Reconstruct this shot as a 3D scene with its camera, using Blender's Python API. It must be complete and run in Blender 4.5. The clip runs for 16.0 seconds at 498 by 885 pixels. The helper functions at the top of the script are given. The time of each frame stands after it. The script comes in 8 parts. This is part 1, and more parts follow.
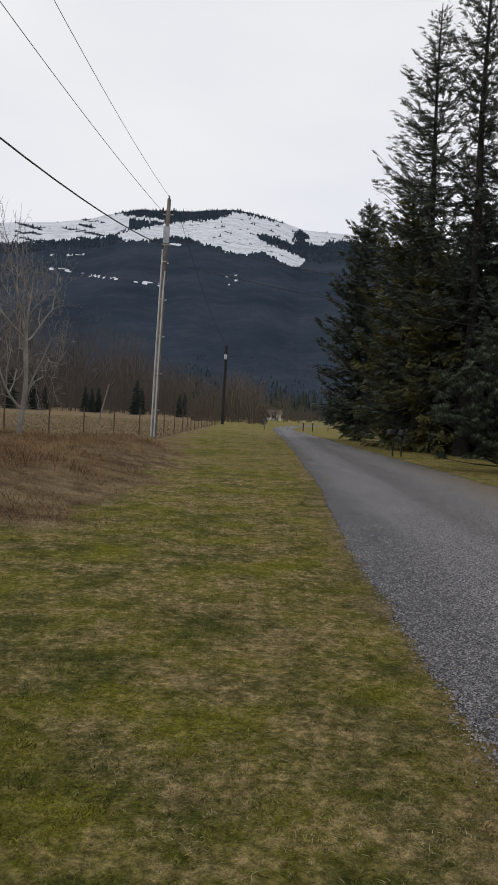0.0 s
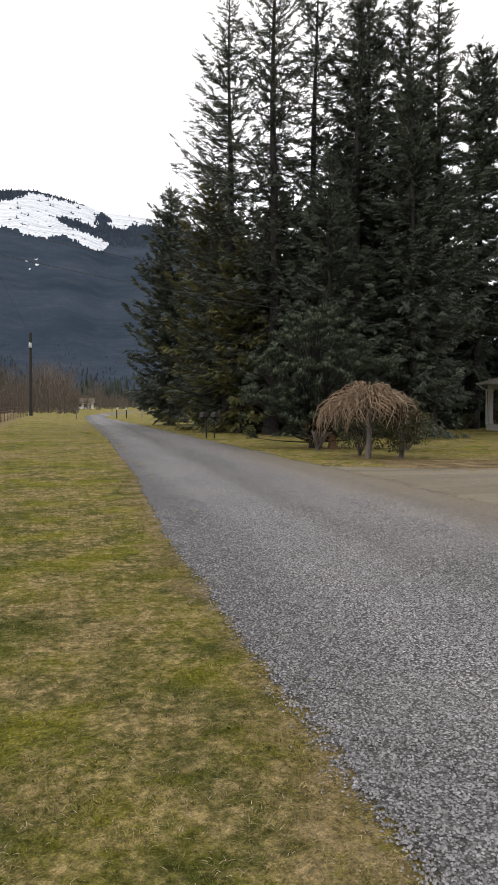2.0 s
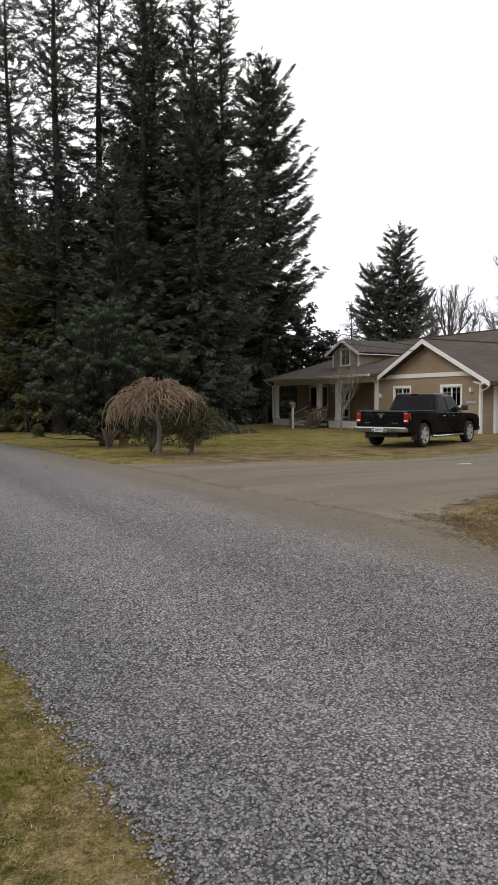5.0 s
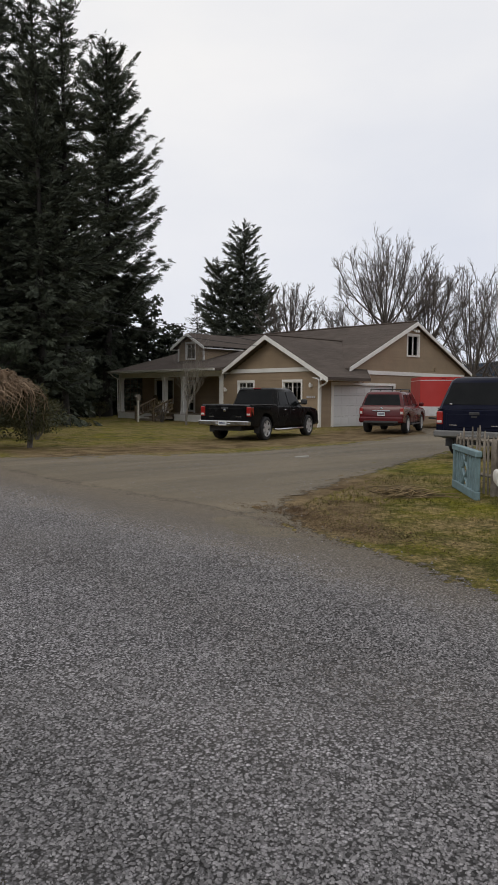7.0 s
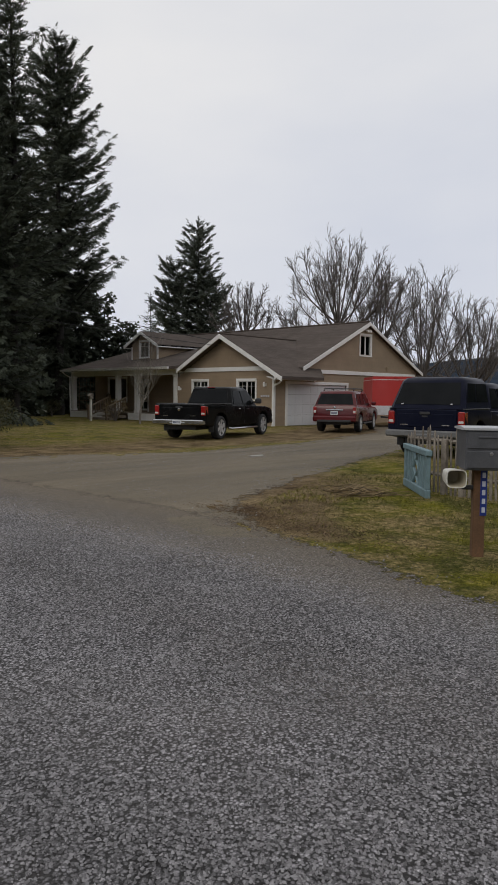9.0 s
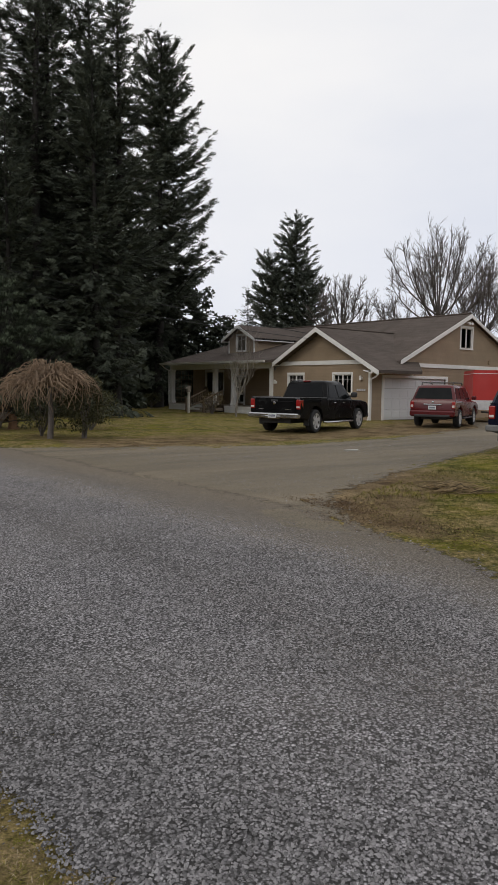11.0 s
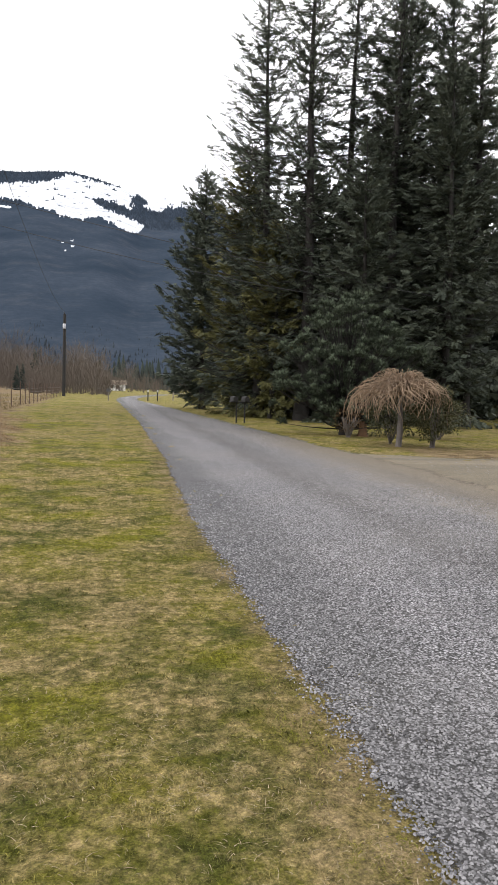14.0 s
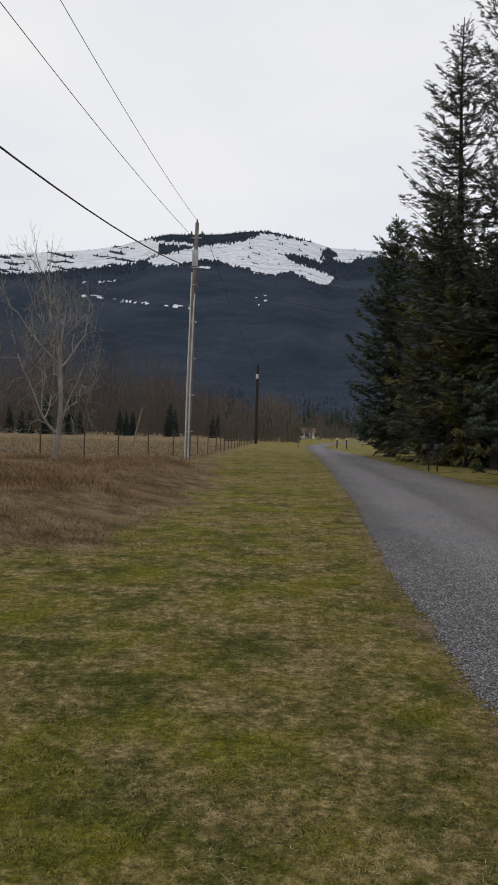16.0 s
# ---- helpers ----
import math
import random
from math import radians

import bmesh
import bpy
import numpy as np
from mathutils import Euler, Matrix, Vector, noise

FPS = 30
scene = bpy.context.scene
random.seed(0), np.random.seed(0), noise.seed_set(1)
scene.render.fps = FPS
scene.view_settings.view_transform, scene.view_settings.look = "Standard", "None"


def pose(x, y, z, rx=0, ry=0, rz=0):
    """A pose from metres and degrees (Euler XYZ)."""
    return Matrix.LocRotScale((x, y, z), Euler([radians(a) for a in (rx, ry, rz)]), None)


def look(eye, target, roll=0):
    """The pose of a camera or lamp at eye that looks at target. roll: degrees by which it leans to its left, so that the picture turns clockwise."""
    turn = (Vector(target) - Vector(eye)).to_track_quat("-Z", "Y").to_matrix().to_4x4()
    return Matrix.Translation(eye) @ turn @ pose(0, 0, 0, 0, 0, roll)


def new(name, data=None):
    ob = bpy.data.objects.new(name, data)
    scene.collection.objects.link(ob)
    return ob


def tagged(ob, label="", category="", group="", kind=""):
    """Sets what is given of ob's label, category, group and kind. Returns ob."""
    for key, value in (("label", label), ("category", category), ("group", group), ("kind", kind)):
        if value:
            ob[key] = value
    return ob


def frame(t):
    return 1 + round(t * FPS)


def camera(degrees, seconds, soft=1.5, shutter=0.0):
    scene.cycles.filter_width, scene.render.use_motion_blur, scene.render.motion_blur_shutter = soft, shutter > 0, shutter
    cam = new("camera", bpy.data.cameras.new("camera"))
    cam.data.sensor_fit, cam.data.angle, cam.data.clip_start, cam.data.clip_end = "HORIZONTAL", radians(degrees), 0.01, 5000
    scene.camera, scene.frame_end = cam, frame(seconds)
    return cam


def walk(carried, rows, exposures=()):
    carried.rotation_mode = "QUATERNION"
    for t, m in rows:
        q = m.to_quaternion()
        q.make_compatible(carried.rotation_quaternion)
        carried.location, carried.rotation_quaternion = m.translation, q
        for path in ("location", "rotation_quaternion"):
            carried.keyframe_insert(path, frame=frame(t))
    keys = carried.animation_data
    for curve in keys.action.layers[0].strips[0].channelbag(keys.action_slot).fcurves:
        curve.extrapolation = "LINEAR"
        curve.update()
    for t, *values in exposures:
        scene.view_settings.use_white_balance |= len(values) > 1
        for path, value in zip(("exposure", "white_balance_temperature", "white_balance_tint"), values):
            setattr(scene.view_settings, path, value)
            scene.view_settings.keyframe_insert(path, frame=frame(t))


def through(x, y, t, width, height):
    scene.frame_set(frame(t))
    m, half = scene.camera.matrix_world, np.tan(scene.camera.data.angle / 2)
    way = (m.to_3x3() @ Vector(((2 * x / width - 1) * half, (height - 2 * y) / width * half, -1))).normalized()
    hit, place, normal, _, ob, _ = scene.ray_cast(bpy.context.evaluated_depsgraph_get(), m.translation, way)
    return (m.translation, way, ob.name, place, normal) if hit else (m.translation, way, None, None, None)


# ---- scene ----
cam = camera(38.04, 16.0, soft=1.6)
ROWS = [
    (0.0, 0.014, -0.070, 1.505, 0.00, -2.18, -3.05),
    (0.5, -0.007, -0.046, 1.515, -4.29, -1.91, -2.72),
    (1.0, 0.028, -0.031, 1.510, -8.43, -2.07, -2.03),
    (1.5, 0.053, -0.035, 1.512, -11.54, -3.00, -1.32),
    (2.0, 0.081, -0.033, 1.508, -14.66, -2.93, -0.29),
    (2.5, 0.127, -0.054, 1.511, -19.66, -3.42, -0.30),
    (3.0, 0.144, -0.056, 1.512, -22.65, -3.24, -0.26),
    (3.2, 0.149, -0.060, 1.515, -23.45, -3.34, -0.14),
    (5.3, 0.328, 0.050, 1.481, -33.13, -3.39, -0.03),
    (5.5, 0.340, 0.051, 1.477, -34.96, -3.78, -0.26),
    (6.0, 0.365, 0.046, 1.474, -37.79, -3.72, 0.15),
    (6.5, 0.373, 0.019, 1.488, -40.67, -3.22, 0.24),
    (7.0, 0.384, 0.016, 1.485, -42.82, -3.65, -0.43),
    (7.5, 0.392, 0.011, 1.489, -44.86, -3.79, -0.74),
    (8.0, 0.389, -0.006, 1.496, -46.01, -3.72, -0.62),
    (8.2, 0.390, -0.001, 1.495, -46.60, -3.68, -0.54),
    (10.3, 0.276, -0.073, 1.521, -43.75, -4.43, -0.64),
    (10.5, 0.272, -0.092, 1.516, -42.33, -4.34, -0.81),
    (11.0, 0.276, -0.102, 1.524, -38.88, -4.37, -0.81),
    (11.5, 0.212, -0.099, 1.520, -34.59, -4.37, -0.98),
    (12.0, 0.196, -0.067, 1.509, -30.51, -3.85, -1.23),
    (12.5, 0.176, -0.039, 1.500, -25.55, -3.67, -1.03),
    (13.0, 0.162, -0.025, 1.492, -21.20, -3.79, -1.16),
    (13.5, 0.125, -0.014, 1.499, -17.06, -4.03, -1.55),
    (14.0, 0.103, -0.006, 1.498, -12.21, -4.14, -1.58),
    (14.5, 0.094, 0.001, 1.487, -7.69, -3.78, -0.68),
    (15.0, 0.079, 0.029, 1.480, -3.99, -3.49, -0.89),
    (15.5, 0.050, 0.010, 1.479, -0.10, -2.62, -1.28),
    (16.0, 0.020, -0.019, 1.491, 2.63, -0.75, -1.41),
]
walk(cam, [(t, pose(x, y, z, 90 + pitch, roll, yaw)) for t, x, y, z, yaw, pitch, roll in ROWS],
     exposures=[(0.0, 0.06, 6700, 10), (0.5, 0.20, 6800, 10), (1.0, 0.32, 6900, 10), (1.5, 0.55, 6900, 10), (2.0, 0.84, 6950, 10), (3.0, 1.28, 6750, 10), (5.5, 0.42, 6900, 10), (7.0, 0.10, 6850, 10), (8.0, -0.10, 6750, 10), (10.5, 0.03, 6800, 10), (11.5, 0.32, 6900, 10), (12.5, 0.92, 6900, 10), (13.0, 1.20, 6850, 10), (13.5, 1.36, 6850, 10), (14.0, 1.24, 6800, 10), (14.5, 0.78, 6850, 10), (15.0, 0.45, 6850, 10), (16.0, 0.05, 6750, 10)])

# ---------------------------------------------------------------- world and sun
SUN_ELEV, SUN_AZ = 38.0, 262.0
world = bpy.data.worlds.new("overcast_world")
scene.world = world
world.use_nodes = True
wt = world.node_tree
wt.nodes.clear()
w_out = wt.nodes.new("ShaderNodeOutputWorld")
w_sky = wt.nodes.new("ShaderNodeTexSky")
w_sky.sky_type, w_sky.sun_disc = "NISHITA", False
w_sky.sun_elevation, w_sky.sun_rotation = radians(SUN_ELEV), radians(SUN_AZ)
w_bg1 = wt.nodes.new("ShaderNodeBackground")
w_bg1.inputs["Strength"].default_value = 0.05
w_bg2 = wt.nodes.new("ShaderNodeBackground")
w_bg2.inputs["Strength"].default_value = 0.94
w_tc = wt.nodes.new("ShaderNodeTexCoord")
w_map = wt.nodes.new("ShaderNodeMapping")
w_map.inputs["Scale"].default_value = (1.0, 1.0, 2.6)
w_noise = wt.nodes.new("ShaderNodeTexNoise")
w_noise.inputs["Scale"].default_value = 1.7
w_noise.inputs["Detail"].default_value = 5.0
w_ramp = wt.nodes.new("ShaderNodeValToRGB")
w_ramp.color_ramp.elements[0].position, w_ramp.color_ramp.elements[0].color = 0.3, (0.80, 0.84, 0.93, 1)
w_ramp.color_ramp.elements[1].position, w_ramp.color_ramp.elements[1].color = 0.66, (0.95, 0.965, 1.0, 1)
w_mix = wt.nodes.new("ShaderNodeMixShader")
w_mix.inputs[0].default_value = 0.93
wt.links.new(w_tc.outputs["Generated"], w_map.inputs["Vector"])
wt.links.new(w_map.outputs["Vector"], w_noise.inputs["Vector"])
wt.links.new(w_noise.outputs["Fac"], w_ramp.inputs["Fac"])
w_sep = wt.nodes.new("ShaderNodeSeparateXYZ")
w_low = wt.nodes.new("ShaderNodeValToRGB")
w_low.color_ramp.elements[0].position, w_low.color_ramp.elements[0].color = 0.05, (0.86, 0.89, 0.965, 1)
w_low.color_ramp.elements[1].position, w_low.color_ramp.elements[1].color = 0.45, (1.0, 1.0, 1.0, 1)
w_mul = wt.nodes.new("ShaderNodeMix")
w_mul.data_type, w_mul.blend_type = "RGBA", "MULTIPLY"
w_mul.inputs[0].default_value = 1.0
wt.links.new(w_tc.outputs["Generated"], w_sep.inputs[0])
wt.links.new(w_sep.outputs[2], w_low.inputs["Fac"])
wt.links.new(w_ramp.outputs["Color"], w_mul.inputs[6])
wt.links.new(w_low.outputs["Color"], w_mul.inputs[7])
wt.links.new(w_mul.outputs[2], w_bg2.inputs["Color"])
wt.links.new(w_sky.outputs["Color"], w_bg1.inputs["Color"])
wt.links.new(w_bg1.outputs[0], w_mix.inputs[1])
wt.links.new(w_bg2.outputs[0], w_mix.inputs[2])
wt.links.new(w_mix.outputs[0], w_out.inputs["Surface"])

sun_data = bpy.data.lights.new("sun", "SUN")
sun_data.energy, sun_data.angle, sun_data.color = 0.55, radians(25), (1.0, 0.97, 0.92)
sun = new("sun", sun_data)
a_ = radians(SUN_AZ)
e_ = radians(SUN_ELEV)
sun.matrix_world = look((math.sin(a_) * math.cos(e_) * 80, math.cos(a_) * math.cos(e_) * 80, math.sin(e_) * 80), (0, 0, 0))


# ---------------------------------------------------------------- materials
def principled(name):
    m = bpy.data.materials.new(name)
    m.use_nodes = True
    return m, m.node_tree, m.node_tree.nodes["Principled BSDF"]


def noise_node(nt, vec, scale, detail=4.0, rough=0.6):
    n = nt.nodes.new("ShaderNodeTexNoise")
    n.inputs["Scale"].default_value, n.inputs["Detail"].default_value, n.inputs["Roughness"].default_value = scale, detail, rough
    nt.links.new(vec, n.inputs["Vector"])
    return n.outputs["Fac"]


def ramp_node(nt, fac, stops):
    r = nt.nodes.new("ShaderNodeValToRGB")
    cr = r.color_ramp
    while len(cr.elements) < len(stops):
        cr.elements.new(0.5)
    for el, (p, c) in zip(cr.elements, stops):
        el.position, el.color = p, (*c, 1) if len(c) == 3 else c
    nt.links.new(fac, r.inputs["Fac"])
    return r.outputs["Color"]


def mix_node(nt, fac, a, b, mode="MIX"):
    n = nt.nodes.new("ShaderNodeMix")
    n.data_type, n.blend_type = "RGBA", mode
    for sock, val in ((n.inputs[0], fac), (n.inputs[6], a), (n.inputs[7], b)):
        if isinstance(val, (int, float)):
            sock.default_value = val
        elif isinstance(val, tuple):
            sock.default_value = (*val, 1)
        else:
            nt.links.new(val, sock)
    return n.outputs[2]


def math_node(nt, op, a, b=0.0, c=None, clamp=False):
    n = nt.nodes.new("ShaderNodeMath")
    n.operation, n.use_clamp = op, clamp
    for sock, val in zip(n.inputs, (a, b, c)):
        if val is None:
            continue
        if isinstance(val, (int, float)):
            sock.default_value = val
        else:
            nt.links.new(val, sock)
    return n.outputs[0]


def bump_node(nt, bsdf, height, strength=0.3, dist=0.02):
    b = nt.nodes.new("ShaderNodeBump")
    b.inputs["Strength"].default_value, b.inputs["Distance"].default_value = strength, dist
    nt.links.new(height, b.inputs["Height"])
    nt.links.new(b.outputs["Normal"], bsdf.inputs["Normal"])


def coords(nt, kind="Object"):
    return nt.nodes.new("ShaderNodeTexCoord").outputs[kind]


def rough_mat(name, base, vary=0.25, coarse=1.5, fine=40.0, rough=0.8, bump=0.2, metal=0.0, island=0.0, spec=0.5, tint=None):
    """A painted, wooden, metal or mineral surface: base colour with stains at a coarse scale, grain at a fine one."""
    m, nt, b = principled(name)
    tc = coords(nt)
    n1, n2 = noise_node(nt, tc, coarse, 5), noise_node(nt, tc, fine, 3)
    dark = tuple(c * (1 - vary) for c in base)
    light = tuple(min(1, c * (1 + vary)) for c in (tint or base))
    col = ramp_node(nt, n1, [(0.3, dark), (0.7, light)])
    g = ramp_node(nt, n2, [(0.3, (1 - vary * 0.7,) * 3), (0.7, (1 + vary * 0.3,) * 3)])
    col = mix_node(nt, 1.0, col, g, "MULTIPLY")
    if island:
        geo = nt.nodes.new("ShaderNodeNewGeometry")
        g2 = ramp_node(nt, geo.outputs["Random Per Island"], [(0.0, (1 - island,) * 3), (1.0, (1 + island,) * 3)])
        col = mix_node(nt, 1.0, col, g2, "MULTIPLY")
    nt.links.new(col, b.inputs["Base Color"])
    b.inputs["Roughness"].default_value, b.inputs["Metallic"].default_value = rough, metal
    b.inputs["Specular IOR Level"].default_value = spec
    if bump:
        bump_node(nt, b, n2, bump, 0.01)
    return m


def leaf_mat(name, dark, light, spec=0.2, through=0.15):
    """Foliage: every clump its own tone, with patches of lighter growth."""
    m, nt, b = principled(name)
    geo = nt.nodes.new("ShaderNodeNewGeometry")
    tc = coords(nt)
    n1 = noise_node(nt, tc, 0.55, 4)
    f = math_node(nt, "ADD", math_node(nt, "MULTIPLY", geo.outputs["Random Per Island"], 0.5), math_node(nt, "MULTIPLY", n1, 0.6))
    col = ramp_node(nt, f, [(0.2, dark), (0.85, light)])
    nt.links.new(col, b.inputs["Base Color"])
    b.inputs["Roughness"].default_value, b.inputs["Specular IOR Level"].default_value = 0.65, spec
    if through:
        tr = nt.nodes.new("ShaderNodeBsdfTranslucent")
        nt.links.new(col, tr.inputs["Color"])
        mx = nt.nodes.new("ShaderNodeMixShader")
        mx.inputs[0].default_value = through
        nt.links.new(b.outputs[0], mx.inputs[1])
        nt.links.new(tr.outputs[0], mx.inputs[2])
        nt.links.new(mx.outputs[0], nt.nodes["Material Output"].inputs["Surface"])
    return m


def gravel_mat(name, base, warm, stain, size=42.0, along=(1.1, 0.07, 1.0), rut=(0.82, 1.16), wheels=False):
    """Crushed stone: cells of stone sizes, each its own grey, with shade painted as dark gaps, worn tracks and dirt."""
    m, nt, b = principled(name)
    tc = coords(nt)
    cells = []
    for sc in (size, size * 0.72):
        vo = nt.nodes.new("ShaderNodeTexVoronoi")
        vo.inputs["Scale"].default_value = sc
        nt.links.new(tc, vo.inputs["Vector"])
        bw = nt.nodes.new("ShaderNodeRGBToBW")
        nt.links.new(vo.outputs["Color"], bw.inputs[0])
        tone = ramp_node(nt, bw.outputs[0], [(0.2, tuple(c * 0.58 for c in base)), (0.55, base), (0.85, tuple(c * 1.5 for c in base))])
        # cell borders darkened: the shade between stones is put into the colour
        gap = ramp_node(nt, vo.outputs["Distance"], [(0.28, (1.35, 1.35, 1.35)), (0.62, (0.06, 0.06, 0.06))])
        cells.append((mix_node(nt, 1.0, tone, gap, "MULTIPLY"), vo.outputs["Distance"]))
    n0, n1, n2 = noise_node(nt, tc, 14.0, 2), noise_node(nt, tc, 0.35, 6), noise_node(nt, tc, 2.2, 5)
    cell = mix_node(nt, ramp_node(nt, n0, [(0.5, (0, 0, 0)), (0.56, (1, 1, 1))]), cells[0][0], cells[1][0])
    col = mix_node(nt, ramp_node(nt, n1, [(0.42, (0, 0, 0)), (0.62, (1, 1, 1))]), cell, mix_node(nt, 0.18, cell, warm))
    col = mix_node(nt, math_node(nt, "MULTIPLY", n2, stain), col, tuple(c * 0.5 for c in warm))
    sep = nt.nodes.new("ShaderNodeSeparateXYZ")
    nt.links.new(tc, sep.inputs[0])
    mr = math_node(nt, "ADD", math_node(nt, "MULTIPLY", math_node(nt, "SUBTRACT", sep.outputs[0], 4.4), 0.95), math_node(nt, "MULTIPLY", math_node(nt, "SUBTRACT", n2, 0.5), 1.3))
    drift = math_node(nt, "MULTIPLY", math_node(nt, "MULTIPLY", mr, 0.62, clamp=True), math_node(nt, "MULTIPLY", math_node(nt, "SUBTRACT", sep.outputs[1], 0.5), 0.3, clamp=True))
    drift = math_node(nt, "MULTIPLY", drift, math_node(nt, "MULTIPLY", math_node(nt, "SUBTRACT", 27.0, sep.outputs[1]), 0.12, clamp=True), clamp=True)
    col = mix_node(nt, drift, col, mix_node(nt, 0.66, col, (0.178, 0.142, 0.094)))
    mp = nt.nodes.new("ShaderNodeMapping")
    mp.inputs["Scale"].default_value = along
    nt.links.new(tc, mp.inputs["Vector"])
    track = ramp_node(nt, noise_node(nt, mp.outputs["Vector"], 1.0, 3), [(0.34, (rut[0],) * 3), (0.64, (rut[1],) * 3)])
    col = mix_node(nt, 1.0, col, track, "MULTIPLY")
    if wheels:
        across = math_node(nt, "SUBTRACT", sep.outputs[0], math_node(nt, "ADD", math_node(nt, "MULTIPLY", sep.outputs[1], 0.021), 1.14))
        across = math_node(nt, "ADD", math_node(nt, "MULTIPLY", across, 0.2), math_node(nt, "MULTIPLY", math_node(nt, "SUBTRACT", n1, 0.5), 0.16))
        lane = ramp_node(nt, across, [(0.0, (0.68, 0.68, 0.70)), (0.09, (0.74, 0.74, 0.76)), (0.18, (1.20, 1.19, 1.22)), (0.32, (1.18, 1.17, 1.20)), (0.42, (0.84, 0.81, 0.80)), (0.55, (1.15, 1.13, 1.14)), (0.70, (1.12, 1.10, 1.09)), (0.86, (0.84, 0.81, 0.77))])
        col = mix_node(nt, 1.0, col, lane, "MULTIPLY")
    speck = ramp_node(nt, noise_node(nt, tc, 75.0, 3, 0.8), [(0.36, (0.55, 0.55, 0.55)), (0.64, (1.4, 1.4, 1.4))])
    col = mix_node(nt, 1.0, col, speck, "MULTIPLY")
    nt.links.new(col, b.inputs["Base Color"])
    b.inputs["Roughness"].default_value = 0.85
    h = math_node(nt, "MULTIPLY", cells[0][1], -1.0)
    bump_node(nt, b, h, 0.5, 0.02)
    # the sheet thins out into the turf along its borders
    at = nt.nodes.new("ShaderNodeAttribute")
    at.attribute_name = "edge"
    fray = math_node(nt, "ADD", at.outputs["Fac"], math_node(nt, "MULTIPLY", math_node(nt, "SUBTRACT", noise_node(nt, tc, 5.0, 7, 0.8), 0.5), 1.5))
    clear = nt.nodes.new("ShaderNodeBsdfTransparent")
    mx = nt.nodes.new("ShaderNodeMixShader")
    nt.links.new(ramp_node(nt, fray, [(0.44, (0, 0, 0)), (0.54, (1, 1, 1))]), mx.inputs[0])
    nt.links.new(clear.outputs[0], mx.inputs[1])
    nt.links.new(b.outputs[0], mx.inputs[2])
    nt.links.new(mx.outputs[0], nt.nodes["Material Output"].inputs["Surface"])
    return m


def turf_colour(nt, tc):
    """Moss green, olive and straw patches of winter turf."""
    n1, n2, n3, n5 = noise_node(nt, tc, 0.30, 5), noise_node(nt, tc, 1.7, 7, 0.68), noise_node(nt, tc, 11.0, 6, 0.7), noise_node(nt, tc, 1.1, 5)
    green = mix_node(nt, ramp_node(nt, n5, [(0.42, (0, 0, 0)), (0.58, (1, 1, 1))]), (0.084, 0.092, 0.017), (0.164, 0.160, 0.014))
    thatch = mix_node(nt, ramp_node(nt, n3, [(0.35, (0, 0, 0)), (0.65, (1, 1, 1))]), (0.130, 0.104, 0.044), (0.37, 0.285, 0.150))
    f = math_node(nt, "ADD", math_node(nt, "ADD", math_node(nt, "MULTIPLY", n1, 0.55), math_node(nt, "MULTIPLY", n2, 0.80)), math_node(nt, "MULTIPLY", n3, 0.42))
    col = mix_node(nt, ramp_node(nt, f, [(0.80, (0.05, 0.05, 0.05)), (1.02, (0.9, 0.9, 0.9))]), green, thatch)
    pale = ramp_node(nt, math_node(nt, "ADD", math_node(nt, "MULTIPLY", noise_node(nt, tc, 0.8, 3), 0.8), math_node(nt, "MULTIPLY", n3, 0.3)), [(0.665, (0, 0, 0)), (0.75, (0.5, 0.5, 0.5))])
    return mix_node(nt, pale, col, mix_node(nt, n3, (0.17, 0.118, 0.068), (0.50, 0.375, 0.245)))


def blade_mat():
    """Turf blades take the tone of the patch they grow in, each a little lighter or darker."""
    m, nt, b = principled("turf_blade")
    geo = nt.nodes.new("ShaderNodeNewGeometry")
    tone = ramp_node(nt, geo.outputs["Random Per Island"], [(0.0, (0.5, 0.5, 0.45)), (0.8, (1.1, 1.1, 1.05)), (1.0, (1.7, 1.6, 1.5))])
    nt.links.new(mix_node(nt, 1.0, turf_colour(nt, coords(nt)), tone, "MULTIPLY"), b.inputs["Base Color"])
    b.inputs["Roughness"].default_value, b.inputs["Specular IOR Level"].default_value = 0.8, 0.15
    return m


